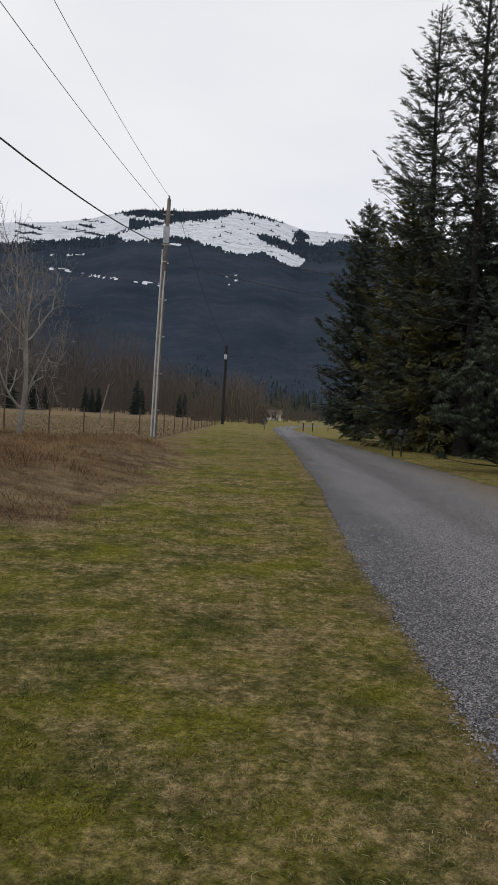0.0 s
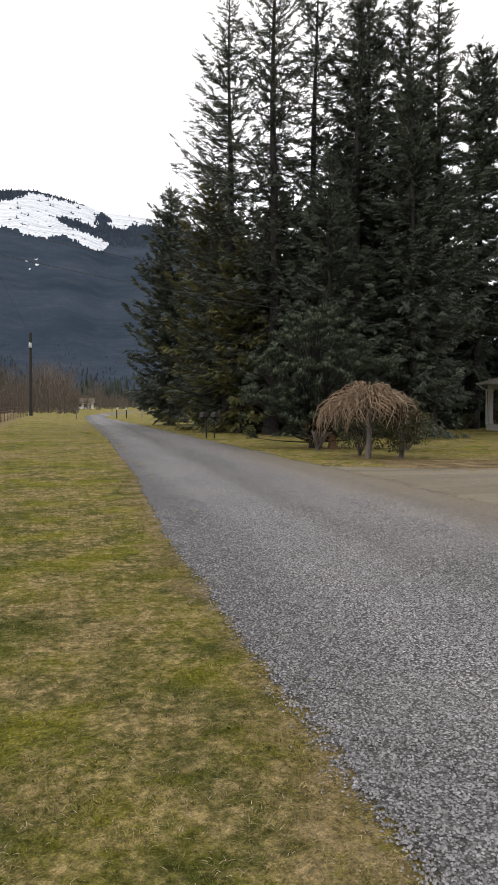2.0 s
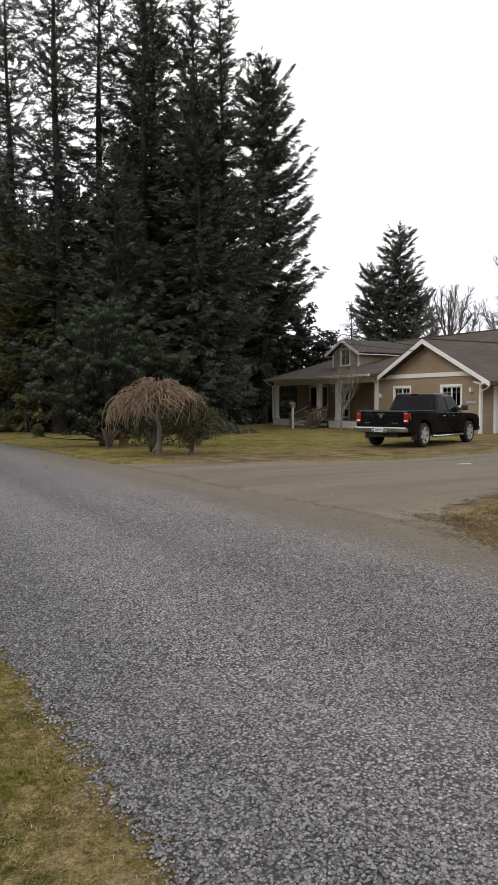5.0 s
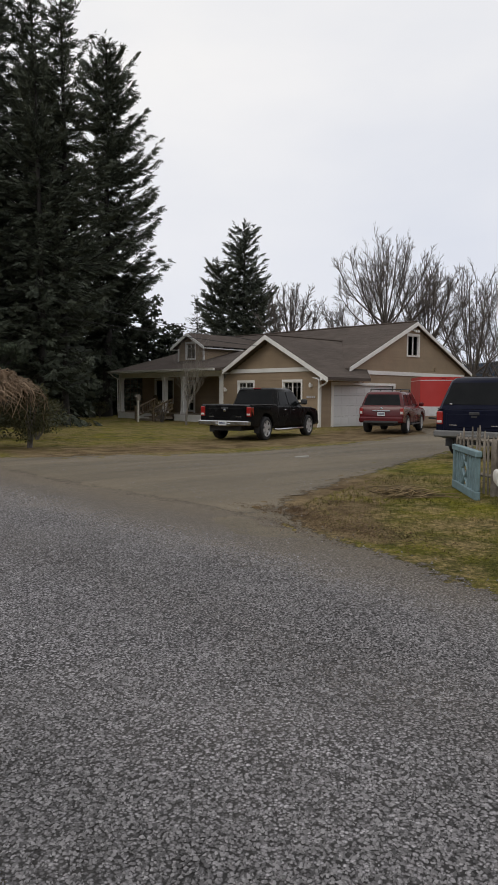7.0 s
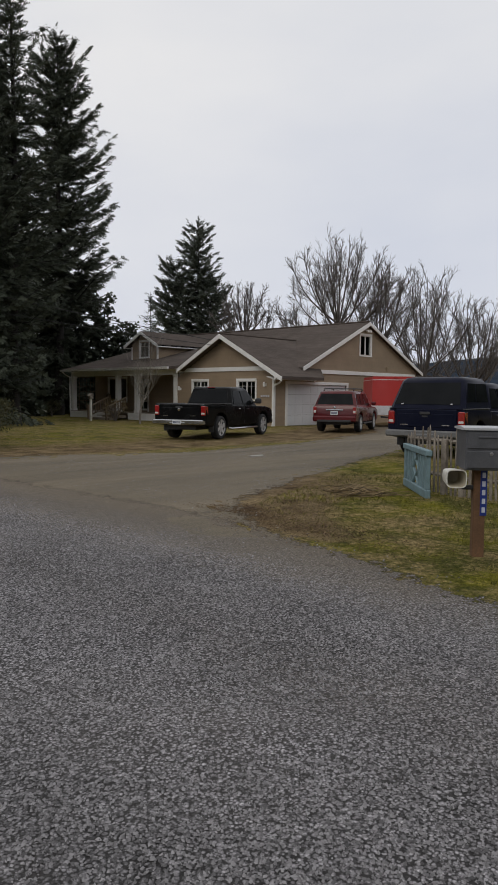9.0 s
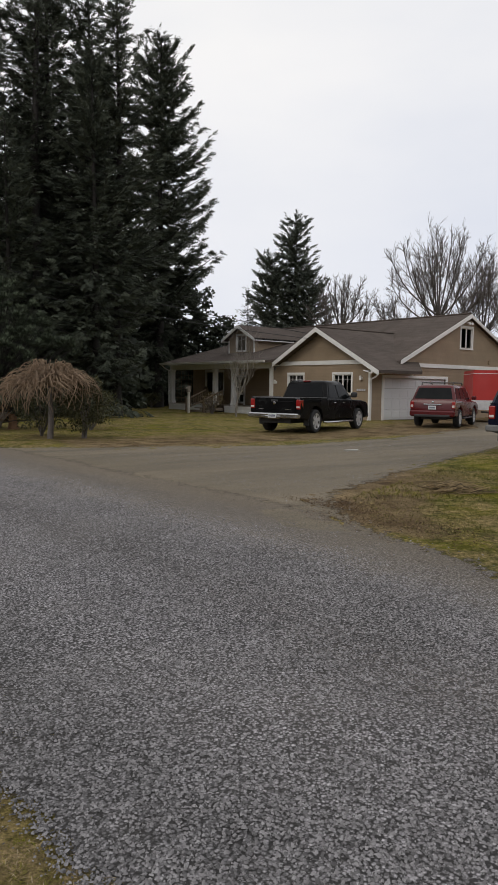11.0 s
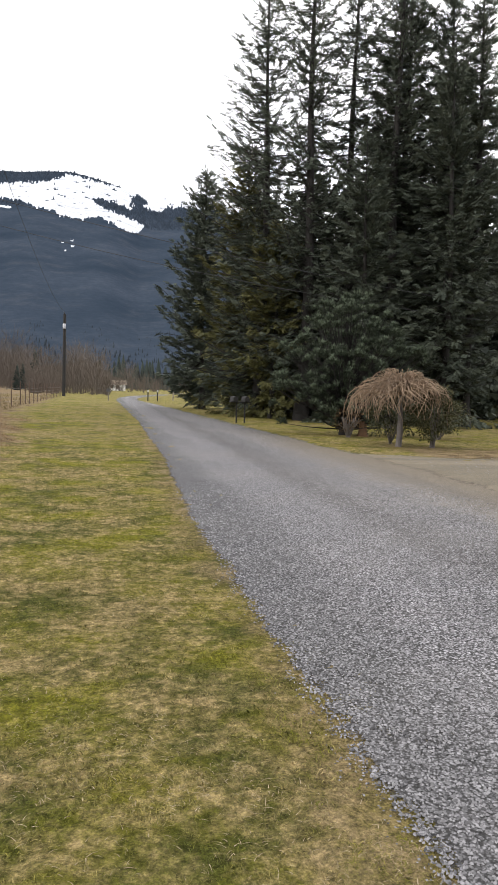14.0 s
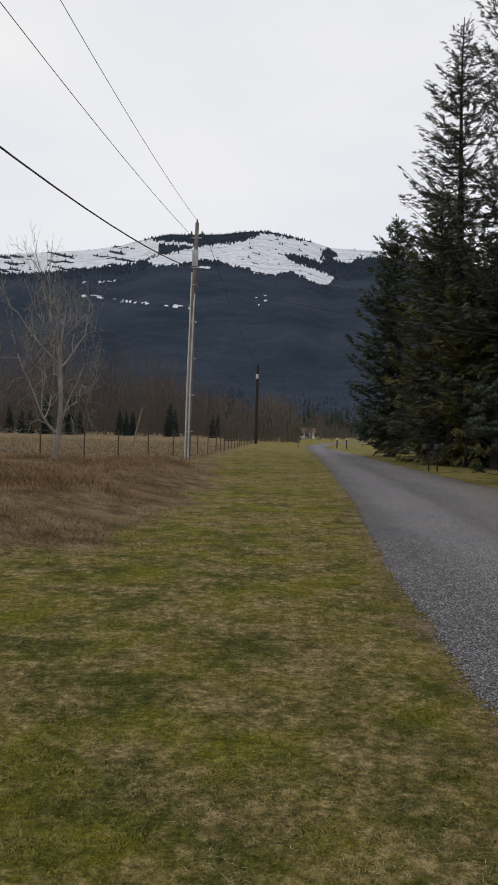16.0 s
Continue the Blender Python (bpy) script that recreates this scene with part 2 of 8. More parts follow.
def lawn_mat():
    """Winter turf: moss green, thatch, bare straw patches; dry straw on the bank by a stored zone."""
    m, nt, b = principled("winter_turf")
    tc = coords(nt)
    n1, n2, n3, n4, n5 = noise_node(nt, tc, 0.30, 5), noise_node(nt, tc, 1.5, 7, 0.65), noise_node(nt, tc, 11.0, 6, 0.7), noise_node(nt, tc, 95.0, 4, 0.7), noise_node(nt, tc, 3.4, 4)
    col = turf_colour(nt, tc)
    # noise blotches paint the shade round tussocks into the turf colour
    dark = ramp_node(nt, math_node(nt, "ADD", math_node(nt, "MULTIPLY", n5, 0.6), math_node(nt, "MULTIPLY", n3, 0.5)), [(0.44, (0.78, 0.79, 0.74)), (0.62, (1.25, 1.22, 1.18))])
    col = mix_node(nt, 1.0, col, dark, "MULTIPLY")
    at = nt.nodes.new("ShaderNodeAttribute")
    at.attribute_name = "straw"
    straw = mix_node(nt, ramp_node(nt, n2, [(0.36, (0, 0, 0)), (0.64, (1, 1, 1))]), (0.088, 0.056, 0.030), (0.31, 0.232, 0.135))
    zone = math_node(nt, "ADD", at.outputs["Fac"], math_node(nt, "MULTIPLY", math_node(nt, "SUBTRACT", n2, 0.5), 0.9))
    col = mix_node(nt, ramp_node(nt, zone, [(0.35, (0, 0, 0)), (0.65, (1, 1, 1))]), col, straw)
    col = mix_node(nt, 1.0, col, ramp_node(nt, n4, [(0.3, (0.45, 0.45, 0.45)), (0.7, (1.35, 1.35, 1.35))]), "MULTIPLY")
    n6 = noise_node(nt, tc, 30.0, 5, 0.75)
    col = mix_node(nt, 1.0, col, ramp_node(nt, n6, [(0.36, (0.45, 0.46, 0.42)), (0.64, (1.5, 1.46, 1.4))]), "MULTIPLY")
    nt.links.new(col, b.inputs["Base Color"])
    b.inputs["Roughness"].default_value, b.inputs["Specular IOR Level"].default_value = 0.95, 0.1
    h = math_node(nt, "ADD", n4, math_node(nt, "MULTIPLY", n3, 2.0))
    bump_node(nt, b, h, 0.8, 0.04)
    return m


def glass_mat(name, tint=(0.75, 0.8, 0.8), rough=0.02):
    m, nt, b = principled(name)
    b.inputs["Base Color"].default_value = (*tint, 1)
    b.inputs["Transmission Weight"].default_value, b.inputs["Roughness"].default_value, b.inputs["IOR"].default_value = 1.0, rough, 1.45
    return m


def paint_mat(name, base, flake=0.08, rough=0.3, coat=0.8, ior=1.5):
    m, nt, b = principled(name)
    tc = coords(nt)
    n1, n2 = noise_node(nt, tc, 1.6, 5), noise_node(nt, tc, 260.0, 2)
    col = ramp_node(nt, n1, [(0.3, tuple(c * (1 - flake) for c in base)), (0.75, tuple(min(1, c * (1 + flake) + 0.006) for c in base))])
    nt.links.new(col, b.inputs["Base Color"])
    b.inputs["Coat Weight"].default_value, b.inputs["Coat Roughness"].default_value = coat, 0.08
    b.inputs["IOR"].default_value = ior
    nt.links.new(math_node(nt, "ADD", math_node(nt, "MULTIPLY", n1, 0.25), rough - 0.1), b.inputs["Roughness"])
    return m


LAWN = lawn_mat()
GRAVEL = gravel_mat("crushed_grey_stone", (0.210, 0.203, 0.207), (0.205, 0.186, 0.165), 0.15, 66.0, rut=(0.90, 1.10), wheels=True)
DIRT = gravel_mat("packed_gravel_and_dirt", (0.186, 0.166, 0.128), (0.165, 0.138, 0.080), 0.62, 60.0, (0.10, 0.8, 1.0), (0.70, 1.22))
STONE = rough_mat("loose_stone", (0.190, 0.184, 0.188), 0.22, 8, 60, 0.9, 0.4, island=0.7)
BLADE = blade_mat()
STRAND = leaf_mat("bleached_grass_strand", (0.20, 0.150, 0.085), (0.52, 0.42, 0.29), 0.1, 0.1)
LITTER = leaf_mat("brown_needle_litter", (0.05, 0.030, 0.016), (0.15, 0.095, 0.05), 0.1, 0.0)
# pale colour stands in for bright sky reflected in a puddle
PALEPUDDLE = rough_mat("pale_puddle_glint", (0.36, 0.35, 0.32), 0.15, 4, 40, 0.8, 0.2)
STRAWBLADE = leaf_mat("dry_grass_blades", (0.10, 0.074, 0.036), (0.29, 0.225, 0.120), 0.1, 0.2)
SIDING = rough_mat("tan_painted_siding", (0.298, 0.222, 0.150), 0.10, 0.9, 55, 0.7, 0.12, island=0.05)
WHITE = rough_mat("white_painted_trim", (0.78, 0.77, 0.75), 0.06, 1.4, 50, 0.55, 0.05)
ROOF = rough_mat("dark_grey_brown_shingle", (0.092, 0.074, 0.064), 0.18, 0.8, 22, 0.95, 0.5, island=0.10, spec=0.2)
DOORWHITE = rough_mat("white_garage_door", (0.66, 0.67, 0.68), 0.05, 0.8, 40, 0.45, 0.04)
GLASS = glass_mat("window_glass")
ROOM = rough_mat("dim_room_plaster", (0.18, 0.16, 0.13), 0.15, 1.0, 30, 0.9, 0.05)
DECK = rough_mat("weathered_deck_board", (0.28, 0.23, 0.18), 0.25, 2.0, 60, 0.8, 0.3, island=0.15)
RAIL = rough_mat("bare_cedar_rail", (0.17, 0.125, 0.085), 0.25, 3.0, 70, 0.75, 0.3)
POLEWOOD = rough_mat("weathered_pole_wood", (0.11, 0.088, 0.074), 0.4, 0.8, 45, 0.85, 0.5, tint=(0.235, 0.21, 0.185))
PIPEGREY = rough_mat("grey_conduit", (0.5, 0.5, 0.49), 0.15, 2.0, 40, 0.5, 0.05)
DARKPOLE = rough_mat("creosoted_pole", (0.016, 0.014, 0.013), 0.3, 1.0, 40, 0.85, 0.3)
RUST = rough_mat("rusted_steel_post", (0.09, 0.055, 0.04), 0.35, 6, 60, 0.8, 0.3)
WIRE = rough_mat("dark_cable", (0.02, 0.02, 0.022), 0.1, 3, 30, 0.6, 0.0)
FENCEWIRE = rough_mat("galvanised_fence_wire", (0.14, 0.13, 0.12), 0.2, 5, 40, 0.6, 0.0)
METALGREY = rough_mat("dull_grey_metal", (0.35, 0.35, 0.36), 0.2, 4, 60, 0.4, 0.1, metal=0.8)
PICKET = rough_mat("weathered_picket_wood", (0.135, 0.108, 0.083), 0.35, 4, 70, 0.9, 0.5, tint=(0.27, 0.235, 0.195))
DULLBUMPER = rough_mat("dull_grey_bumper", (0.13, 0.13, 0.13), 0.2, 4, 60, 0.5, 0.05)
CLIPPING = rough_mat("dry_clippings", (0.22, 0.158, 0.080), 0.3, 4, 60, 0.9, 0.2, island=0.75)
PALEPOST = rough_mat("pale_split_wood", (0.24, 0.20, 0.16), 0.3, 4, 60, 0.9, 0.4)
BRACKENDARK = leaf_mat("dark_dead_bracken", (0.048, 0.028, 0.014), (0.185, 0.102, 0.050), 0.1, 0.2)
BRACKEN = leaf_mat("dead_bracken", (0.118, 0.070, 0.034), (0.39, 0.260, 0.138), 0.1, 0.2)
TEAL = rough_mat("faded_teal_paint", (0.150, 0.228, 0.250), 0.2, 5, 60, 0.65, 0.2)
MAILGREY = rough_mat("charcoal_mailbox_paint", (0.075, 0.077, 0.085), 0.2, 5, 70, 0.55, 0.15)
MAILTOP = rough_mat("pale_mailbox_lid", (0.42, 0.43, 0.45), 0.1, 5, 70, 0.5, 0.1)
POSTWOOD = rough_mat("brown_treated_post", (0.14, 0.072, 0.034), 0.3, 3, 60, 0.8, 0.4)
TUBWHITE = rough_mat("dirty_white_plastic", (0.68, 0.66, 0.60), 0.12, 6, 60, 0.45, 0.05)
TUBIN = rough_mat("stained_tub_inside", (0.52, 0.47, 0.36), 0.15, 6, 60, 0.6, 0.05)
SIGNBLUE = rough_mat("blue_reflective_sign", (0.015, 0.035, 0.20), 0.1, 6, 80, 0.35, 0.02)
SIGNWHITE = rough_mat("white_sign_marks", (0.5, 0.52, 0.6), 0.05, 6, 80, 0.4, 0.0)
BARKDARK = rough_mat("fir_bark", (0.022, 0.019, 0.017), 0.35, 2.0, 30, 0.95, 0.8)
BARKGREY = rough_mat("bare_tree_bark", (0.145, 0.126, 0.116), 0.3, 1.5, 30, 0.9, 0.5)
BARKPALE = rough_mat("pale_birch_bark", (0.26, 0.235, 0.205), 0.35, 3.0, 30, 0.85, 0.4)
TWIG = rough_mat("tan_weeping_twig", (0.25, 0.172, 0.112), 0.3, 2.5, 40, 0.85, 0.2, island=0.3)
TWIGBROWN = rough_mat("far_bare_twig", (0.100, 0.080, 0.064), 0.25, 0.02, 2, 0.95, 0.0, island=0.25)
FIR = leaf_mat("fir_needles", (0.028, 0.036, 0.028), (0.104, 0.119, 0.086))
FIRWARM = leaf_mat("olive_fir_needles", (0.040, 0.042, 0.016), (0.156, 0.148, 0.056))
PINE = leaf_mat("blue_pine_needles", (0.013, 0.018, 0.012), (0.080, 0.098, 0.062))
# paler copy of the pine needles, painting light on the tuft tops
PINELIT = leaf_mat("lit_pine_tufts", (0.090, 0.116, 0.078), (0.21, 0.25, 0.17))
SHRUBLEAF = leaf_mat("shrub_leaves", (0.022, 0.026, 0.010), (0.085, 0.080, 0.030), 0.4)
# paler grey-green than FIR: haze behind the house put into the needle colour
HAZEPINE = leaf_mat("haze_paled_pine_needles", (0.054, 0.066, 0.055), (0.150, 0.168, 0.132))
FARFIR = leaf_mat("far_conifers", (0.016, 0.024, 0.022), (0.046, 0.056, 0.046), 0.1, 0.0)


# ---------------------------------------------------------------- mesh helpers
class Shape:
    """Collects vertices and faces of one part."""

    def __init__(self):
        self.v, self.f = [], []

    def add(self, verts, faces):
        o = len(self.v)
        self.v.extend(verts)
        self.f.extend([tuple(i + o for i in q) for q in faces])
        return self

    def box(self, x0, y0, z0, x1, y1, z1, b=0.0):
        if b <= 0:
            v = [(x, y, z) for x in (x0, x1) for y in (y0, y1) for z in (z0, z1)]
            return self.add(v, [(0, 1, 3, 2), (4, 6, 7, 5), (0, 4, 5, 1), (2, 3, 7, 6), (0, 2, 6, 4), (1, 5, 7, 3)])
        b = min(b, 0.45 * min(abs(x1 - x0), abs(y1 - y0), abs(z1 - z0)))
        c = ((x0 + x1) / 2, (y0 + y1) / 2, (z0 + z1) / 2)
        h = (abs(x1 - x0) / 2, abs(y1 - y0) / 2, abs(z1 - z0) / 2)
        v, idx = [], {}
        for sx in (-1, 1):
            for sy in (-1, 1):
                for sz in (-1, 1):
                    s = (sx, sy, sz)
                    for k in range(3):
                        idx[s, k] = len(v)
                        v.append(tuple(c[i] + s[i] * (h[i] if i == k else h[i] - b) for i in range(3)))
        f = []
        for k in range(3):
            i, j = (k + 1) % 3, (k + 2) % 3
            for s in (-1, 1):
                q = []
                for si, sj in ((-1, -1), (1, -1), (1, 1), (-1, 1)):
                    t = [0, 0, 0]
                    t[k], t[i], t[j] = s, si, sj
                    q.append(idx[tuple(t), k])
                f.append(tuple(q if s > 0 else q[::-1]))
            for si in (-1, 1):
                for sj in (-1, 1):
                    t0, t1 = [0, 0, 0], [0, 0, 0]
                    t0[i], t0[j], t0[k] = si, sj, -1
                    t1[i], t1[j], t1[k] = si, sj, 1
                    t0, t1 = tuple(t0), tuple(t1)
                    q = (idx[t0, i], idx[t1, i], idx[t1, j], idx[t0, j])
                    f.append(q if si * sj < 0 else q[::-1])
        for sx in (-1, 1):
            for sy in (-1, 1):
                for sz in (-1, 1):
                    q = tuple(idx[(sx, sy, sz), k] for k in range(3))
                    f.append(q if sx * sy * sz > 0 else q[::-1])
        return self.add(v, f)

    def tube(self, pts, radii, n=6, cap=True):
        pts = [Vector(p) for p in pts]
        if isinstance(radii, (int, float)):
            radii = [radii] * len(pts)
        v, f = [], []
        up = Vector((0, 0, 1))
        for i, p in enumerate(pts):
            d = pts[min(i + 1, len(pts) - 1)] - pts[max(i - 1, 0)]
            d = d.normalized() if d.length > 1e-9 else up
            a = d.cross(up if abs(d.z) < 0.95 else Vector((1, 0, 0))).normalized()
            c = a.cross(d)
            for k in range(n):
                w = 2 * math.pi * k / n
                v.append(tuple(p + (a * math.cos(w) + c * math.sin(w)) * radii[i]))
        for i in range(len(pts) - 1):
            for k in range(n):
                f.append((i * n + k, i * n + (k + 1) % n, (i + 1) * n + (k + 1) % n, (i + 1) * n + k))
        if cap:
            f.append(tuple(range(n))[::-1])
            f.append(tuple((len(pts) - 1) * n + k for k in range(n)))
        return self.add(v, f)

    def prism(self, poly, axis, a, b):
        """A flat outline drawn out along an axis from a to b."""
        n = len(poly)

        def at(p, w):
            return {"x": (w, p[0], p[1]), "y": (p[0], w, p[1]), "z": (p[0], p[1], w)}[axis]
        v = [at(p, a) for p in poly] + [at(p, b) for p in poly]
        f = [(i, (i + 1) % n, n + (i + 1) % n, n + i) for i in range(n)]
        return self.add(v, f + [tuple(range(n))[::-1], tuple(range(n, 2 * n))])

    def slab(self, quad, thick):
        """A four-cornered sheet with thickness straight down."""
        v = [tuple(p) for p in quad] + [(p[0], p[1], p[2] - thick) for p in quad]
        return self.add(v, [(0, 1, 2, 3), (7, 6, 5, 4), (0, 4, 5, 1), (1, 5, 6, 2), (2, 6, 7, 3), (3, 7, 4, 0)])

    def lathe(self, prof, axis="z", n=20, at=(0, 0, 0)):
        v, f = [], []
        for r, h in prof:
            for k in range(n):
                w = 2 * math.pi * k / n
                c, s = r * math.cos(w), r * math.sin(w)
                p = {"z": (c, s, h), "x": (h, c, s), "y": (s, h, c)}[axis]
                v.append((p[0] + at[0], p[1] + at[1], p[2] + at[2]))
        for i in range(len(prof) - 1):
            for k in range(n):
                f.append((i * n + k, i * n + (k + 1) % n, (i + 1) * n + (k + 1) % n, (i + 1) * n + k))
        return self.add(v, f)

    def loft(self, rings, close=True):
        """Rings of equal length joined one to the next, with ends closed."""
        n = len(rings[0])
        v = [tuple(p) for r in rings for p in r]
        f = [(i * n + k, i * n + (k + 1) % n, (i + 1) * n + (k + 1) % n, (i + 1) * n + k) for i in range(len(rings) - 1) for k in range(n)]
        if close:
            f += [tuple(range(n))[::-1], tuple((len(rings) - 1) * n + k for k in range(n))]
        return self.add(v, f)


def mesh_of(name, shape, material, smooth=35):
    me = bpy.data.meshes.new(name)
    me.from_pydata(shape.v, [], shape.f)
    me.materials.append(material)
    if smooth:
        bm = bmesh.new()
        bm.from_mesh(me)
        bmesh.ops.recalc_face_normals(bm, faces=bm.faces)
        bm.to_mesh(me)
        bm.free()
        me.polygons.foreach_set("use_smooth", [True] * len(me.polygons))
        me.set_sharp_from_angle(angle=radians(smooth))
    me.update()
    return me


def part(name, shape, material, parent, label="", smooth=35, origin=(0, 0, 0)):
    """One mesh object under a thing or a part. Vertices are in the parent's own space, minus origin."""
    if origin != (0, 0, 0):
        shape.v = [(p[0] - origin[0], p[1] - origin[1], p[2] - origin[2]) for p in shape.v]
    ob = new(name, mesh_of(name, shape, material, smooth))
    ob.parent = parent
    return tagged(ob, label=label)


def thing(name, label, category, at=(0, 0, 0), rz=0.0, group="", kind=""):
    ob = new(name)
    ob.empty_display_size = 0.2
    ob.location = at
    ob.rotation_euler = (0, 0, radians(rz))
    return tagged(ob, label, category, group, kind)


def single(name, shape, material, label, category, at=(0, 0, 0), rz=0.0, group="", kind="", smooth=35):
    """A thing of one mesh."""
    ob = new(name, mesh_of(name, shape, material, smooth))
    ob.location = at
    ob.rotation_euler = (0, 0, radians(rz))
    return tagged(ob, label, category, group, kind)


def array_mesh(name, verts, tris, material, smooth=False):
    """A mesh from numpy arrays of triangles."""
    me = bpy.data.meshes.new(name)
    n, k = len(verts), len(tris)
    me.vertices.add(n)
    me.vertices.foreach_set("co", np.asarray(verts, np.float32).ravel())
    me.loops.add(3 * k)
    me.loops.foreach_set("vertex_index", np.asarray(tris, np.int32).ravel())
    me.polygons.add(k)
    me.polygons.foreach_set("loop_start", np.arange(0, 3 * k, 3, dtype=np.int32))
    me.polygons.foreach_set("loop_total", np.full(k, 3, np.int32))
    me.materials.append(material)
    me.update(calc_edges=True)
    me.validate()
    if smooth:
        me.polygons.foreach_set("use_smooth", np.ones(k, dtype=bool))
    return me


# ---------------------------------------------------------------- the lie of the land
def ease(e0, e1, x):
    t = np.clip((np.asarray(x, float) - e0) / (e1 - e0), 0, 1)
    return t * t * (3 - 2 * t)


def road_left(y):
    return np.interp(y, [-40, 2, 6, 9, 16, 32, 60, 84, 100, 120, 160], [1.1, 1.18, 1.2, 1.25, 1.6, 2.05, 2.4, 2.7, 3.6, 6.0, 14.0])


def road_right(y):
    return np.interp(y, [-40, 2, 3.6, 6, 17, 33, 50, 84, 100, 120, 160], [5.6, 5.62, 6.12, 6.72, 6.75, 6.6, 6.35, 5.6, 6.6, 9.6, 18.0])


def wobble(x, y, s, seed=0.0):
    """Cheap smooth variation made of a few sines."""
    x, y = np.asarray(x, float) * s + seed, np.asarray(y, float) * s - seed
    return (np.sin(x * 1.0 + 1.3 * np.sin(y * 0.7)) + np.sin(y * 1.31 + 1.1 * np.sin(x * 0.83 + 2)) + 0.6 * np.sin(x * 2.3 + y * 1.9 + 1) + 0.4 * np.sin(x * 4.7 - y * 3.9)) / 3.0


def straw_zone(x, y):
    """1 on the rough bank and the hay field beyond the mown verge, 0 on the lawn."""
    edge = np.interp(y, [-5, 5, 8, 11, 15, 19, 24, 32, 40, 100], [-5.6, -4.2, -2.9, -2.2, -2.0, -1.9, -2.2, -3.0, -3.9, -3.6])
    near = ease(1.1, -1.3, np.asarray(x) - edge + 0.8 * wobble(x, y, 0.9) + 0.4 * wobble(x, y, 2.9))
    return near


def ground_height(x, y):
    x, y = np.asarray(x, float), np.asarray(y, float)
    edge = np.interp(y, [-5, 5, 8, 11, 15, 19, 24, 32, 40], [-7, -5.4, -3.2, -2.3, -2.0, -1.9, -2.2, -3.0, -4.2])
    bank = 0.38 * ease(0.3, -2.4, x - edge) * ease(4, 12, y) * ease(36, 26, y) * ease(-16, -9, x)
    rough = 0.010 * wobble(x, y, 5.0) + 0.008 * wobble(x, y, 13.0, 2.0) + 0.03 * wobble(x, y, 0.6, 3.0)
    far = np.clip((y - 120) / 600, 0, 1) ** 2 * 3.0
    return bank + rough * ease(120, 60, np.hypot(x, y)) + far


def lines(spec):
    out = []
    for a, b, s in spec:
        out += list(np.arange(a, b, s))
    return np.array(out + [spec[-1][1]])


def drive_low(x):
    return np.interp(x, [5.2, 6.5, 7.6, 10.3, 16.8, 24, 30, 40], [3.0, 5.35, 6.75, 7.9, 10.1, 11.5, 12.0, 12.0])


def drive_high(x):
    return np.interp(x, [5.2, 6.5, 8.8, 11.6, 14, 18, 21.4, 26, 30, 40], [18.8, 17.6, 15.9, 14.9, 14.6, 15.0, 16.0, 17.3, 20.5, 20.5])


gx = lines([(-3600, -600, 300), (-600, -120, 40), (-120, -40, 5), (-40, -14, 1.0), (-14, -3, 0.3), (-3, 0.4, 0.2), (0.4, 2.4, 0.1), (2.4, 10, 0.3), (10, 34, 0.6), (34, 80, 2), (80, 400, 20), (400, 3600, 320)])
gy = lines([(-900, -100, 100), (-100, -10, 10), (-10, 1, 1.0), (1, 9, 0.12), (9, 24, 0.3), (24, 60, 0.8), (60, 140, 2), (140, 400, 10), (400, 3600, 200)])
GX, GY = np.meshgrid(gx, gy)
GZ = ground_height(GX, GY)
under = ((GX > road_left(GY) + 1.6) & (GX < road_right(GY) - 2.0)) | ((GX > 6.0) & (GX < 39) & (GY > drive_low(GX) + 2.4) & (GY < drive_high(GX) - 2.4))
GZ = np.where(under & (GY < 150) & (GY > -38), GZ - 0.05, GZ)
nx_, ny_ = len(gx), len(gy)
ids = np.arange(nx_ * ny_).reshape(ny_, nx_)
quads = np.stack([ids[:-1, :-1], ids[:-1, 1:], ids[1:, 1:], ids[1:, :-1]], -1).reshape(-1, 4)
me = bpy.data.meshes.new("ground")
me.from_pydata(np.stack([GX, GY, GZ], -1).reshape(-1, 3).tolist(), [], quads.tolist())
me.materials.append(LAWN)
att = me.attributes.new("straw", "FLOAT", "POINT")
far_field = 0.95 * ease(2.0, 0.4, np.abs(GY - drive_low(GX))) * ease(5.6, 7.0, GX) * ease(14, 9, GX) * (GY < 12) + 0.25 * ease(0.9, 0.1, np.abs(GX - road_left(GY))) * ease(14, 4, GY) + ease(7.0, 9.0, GX) * ease(14, 16, GY) * ease(60, 40, GY) * (0.36 + 0.40 * ease(5.5, 0.8, GY - drive_high(GX) + 1.2 * wobble(GX, GY, 0.7))) + ease(26, 40, GY) * ease(-3.0, -4.5, GX + 0.02 * GY) * 0.55 + ease(95, 130, GY) * 0.3
worn = 0.5 * ease(-0.75, -0.05, GX - road_left(GY) + 0.15 * wobble(GX, GY, 2.3)) * ease(40, 20, GY) * (GX < road_left(GY) + 0.5)
att.data.foreach_set("value", np.clip(np.maximum(np.maximum(straw_zone(GX, GY) * ease(130, 60, GY), far_field), worn), 0, 1).ravel())
me.polygons.foreach_set("use_smooth", [True] * len(me.polygons))
tagged(new("ground", me), "patchy green and straw winter turf and hay field", "ground", kind="structure")


def fray_edge(ob, values):
    """Stores how far each vertex lies inside the sheet's border, 0 to 1."""
    a = ob.data.attributes.new("edge", "FLOAT", "POINT")
    a.data.foreach_set("value", np.clip(np.asarray(values, np.float32), 0, 1))
    return ob


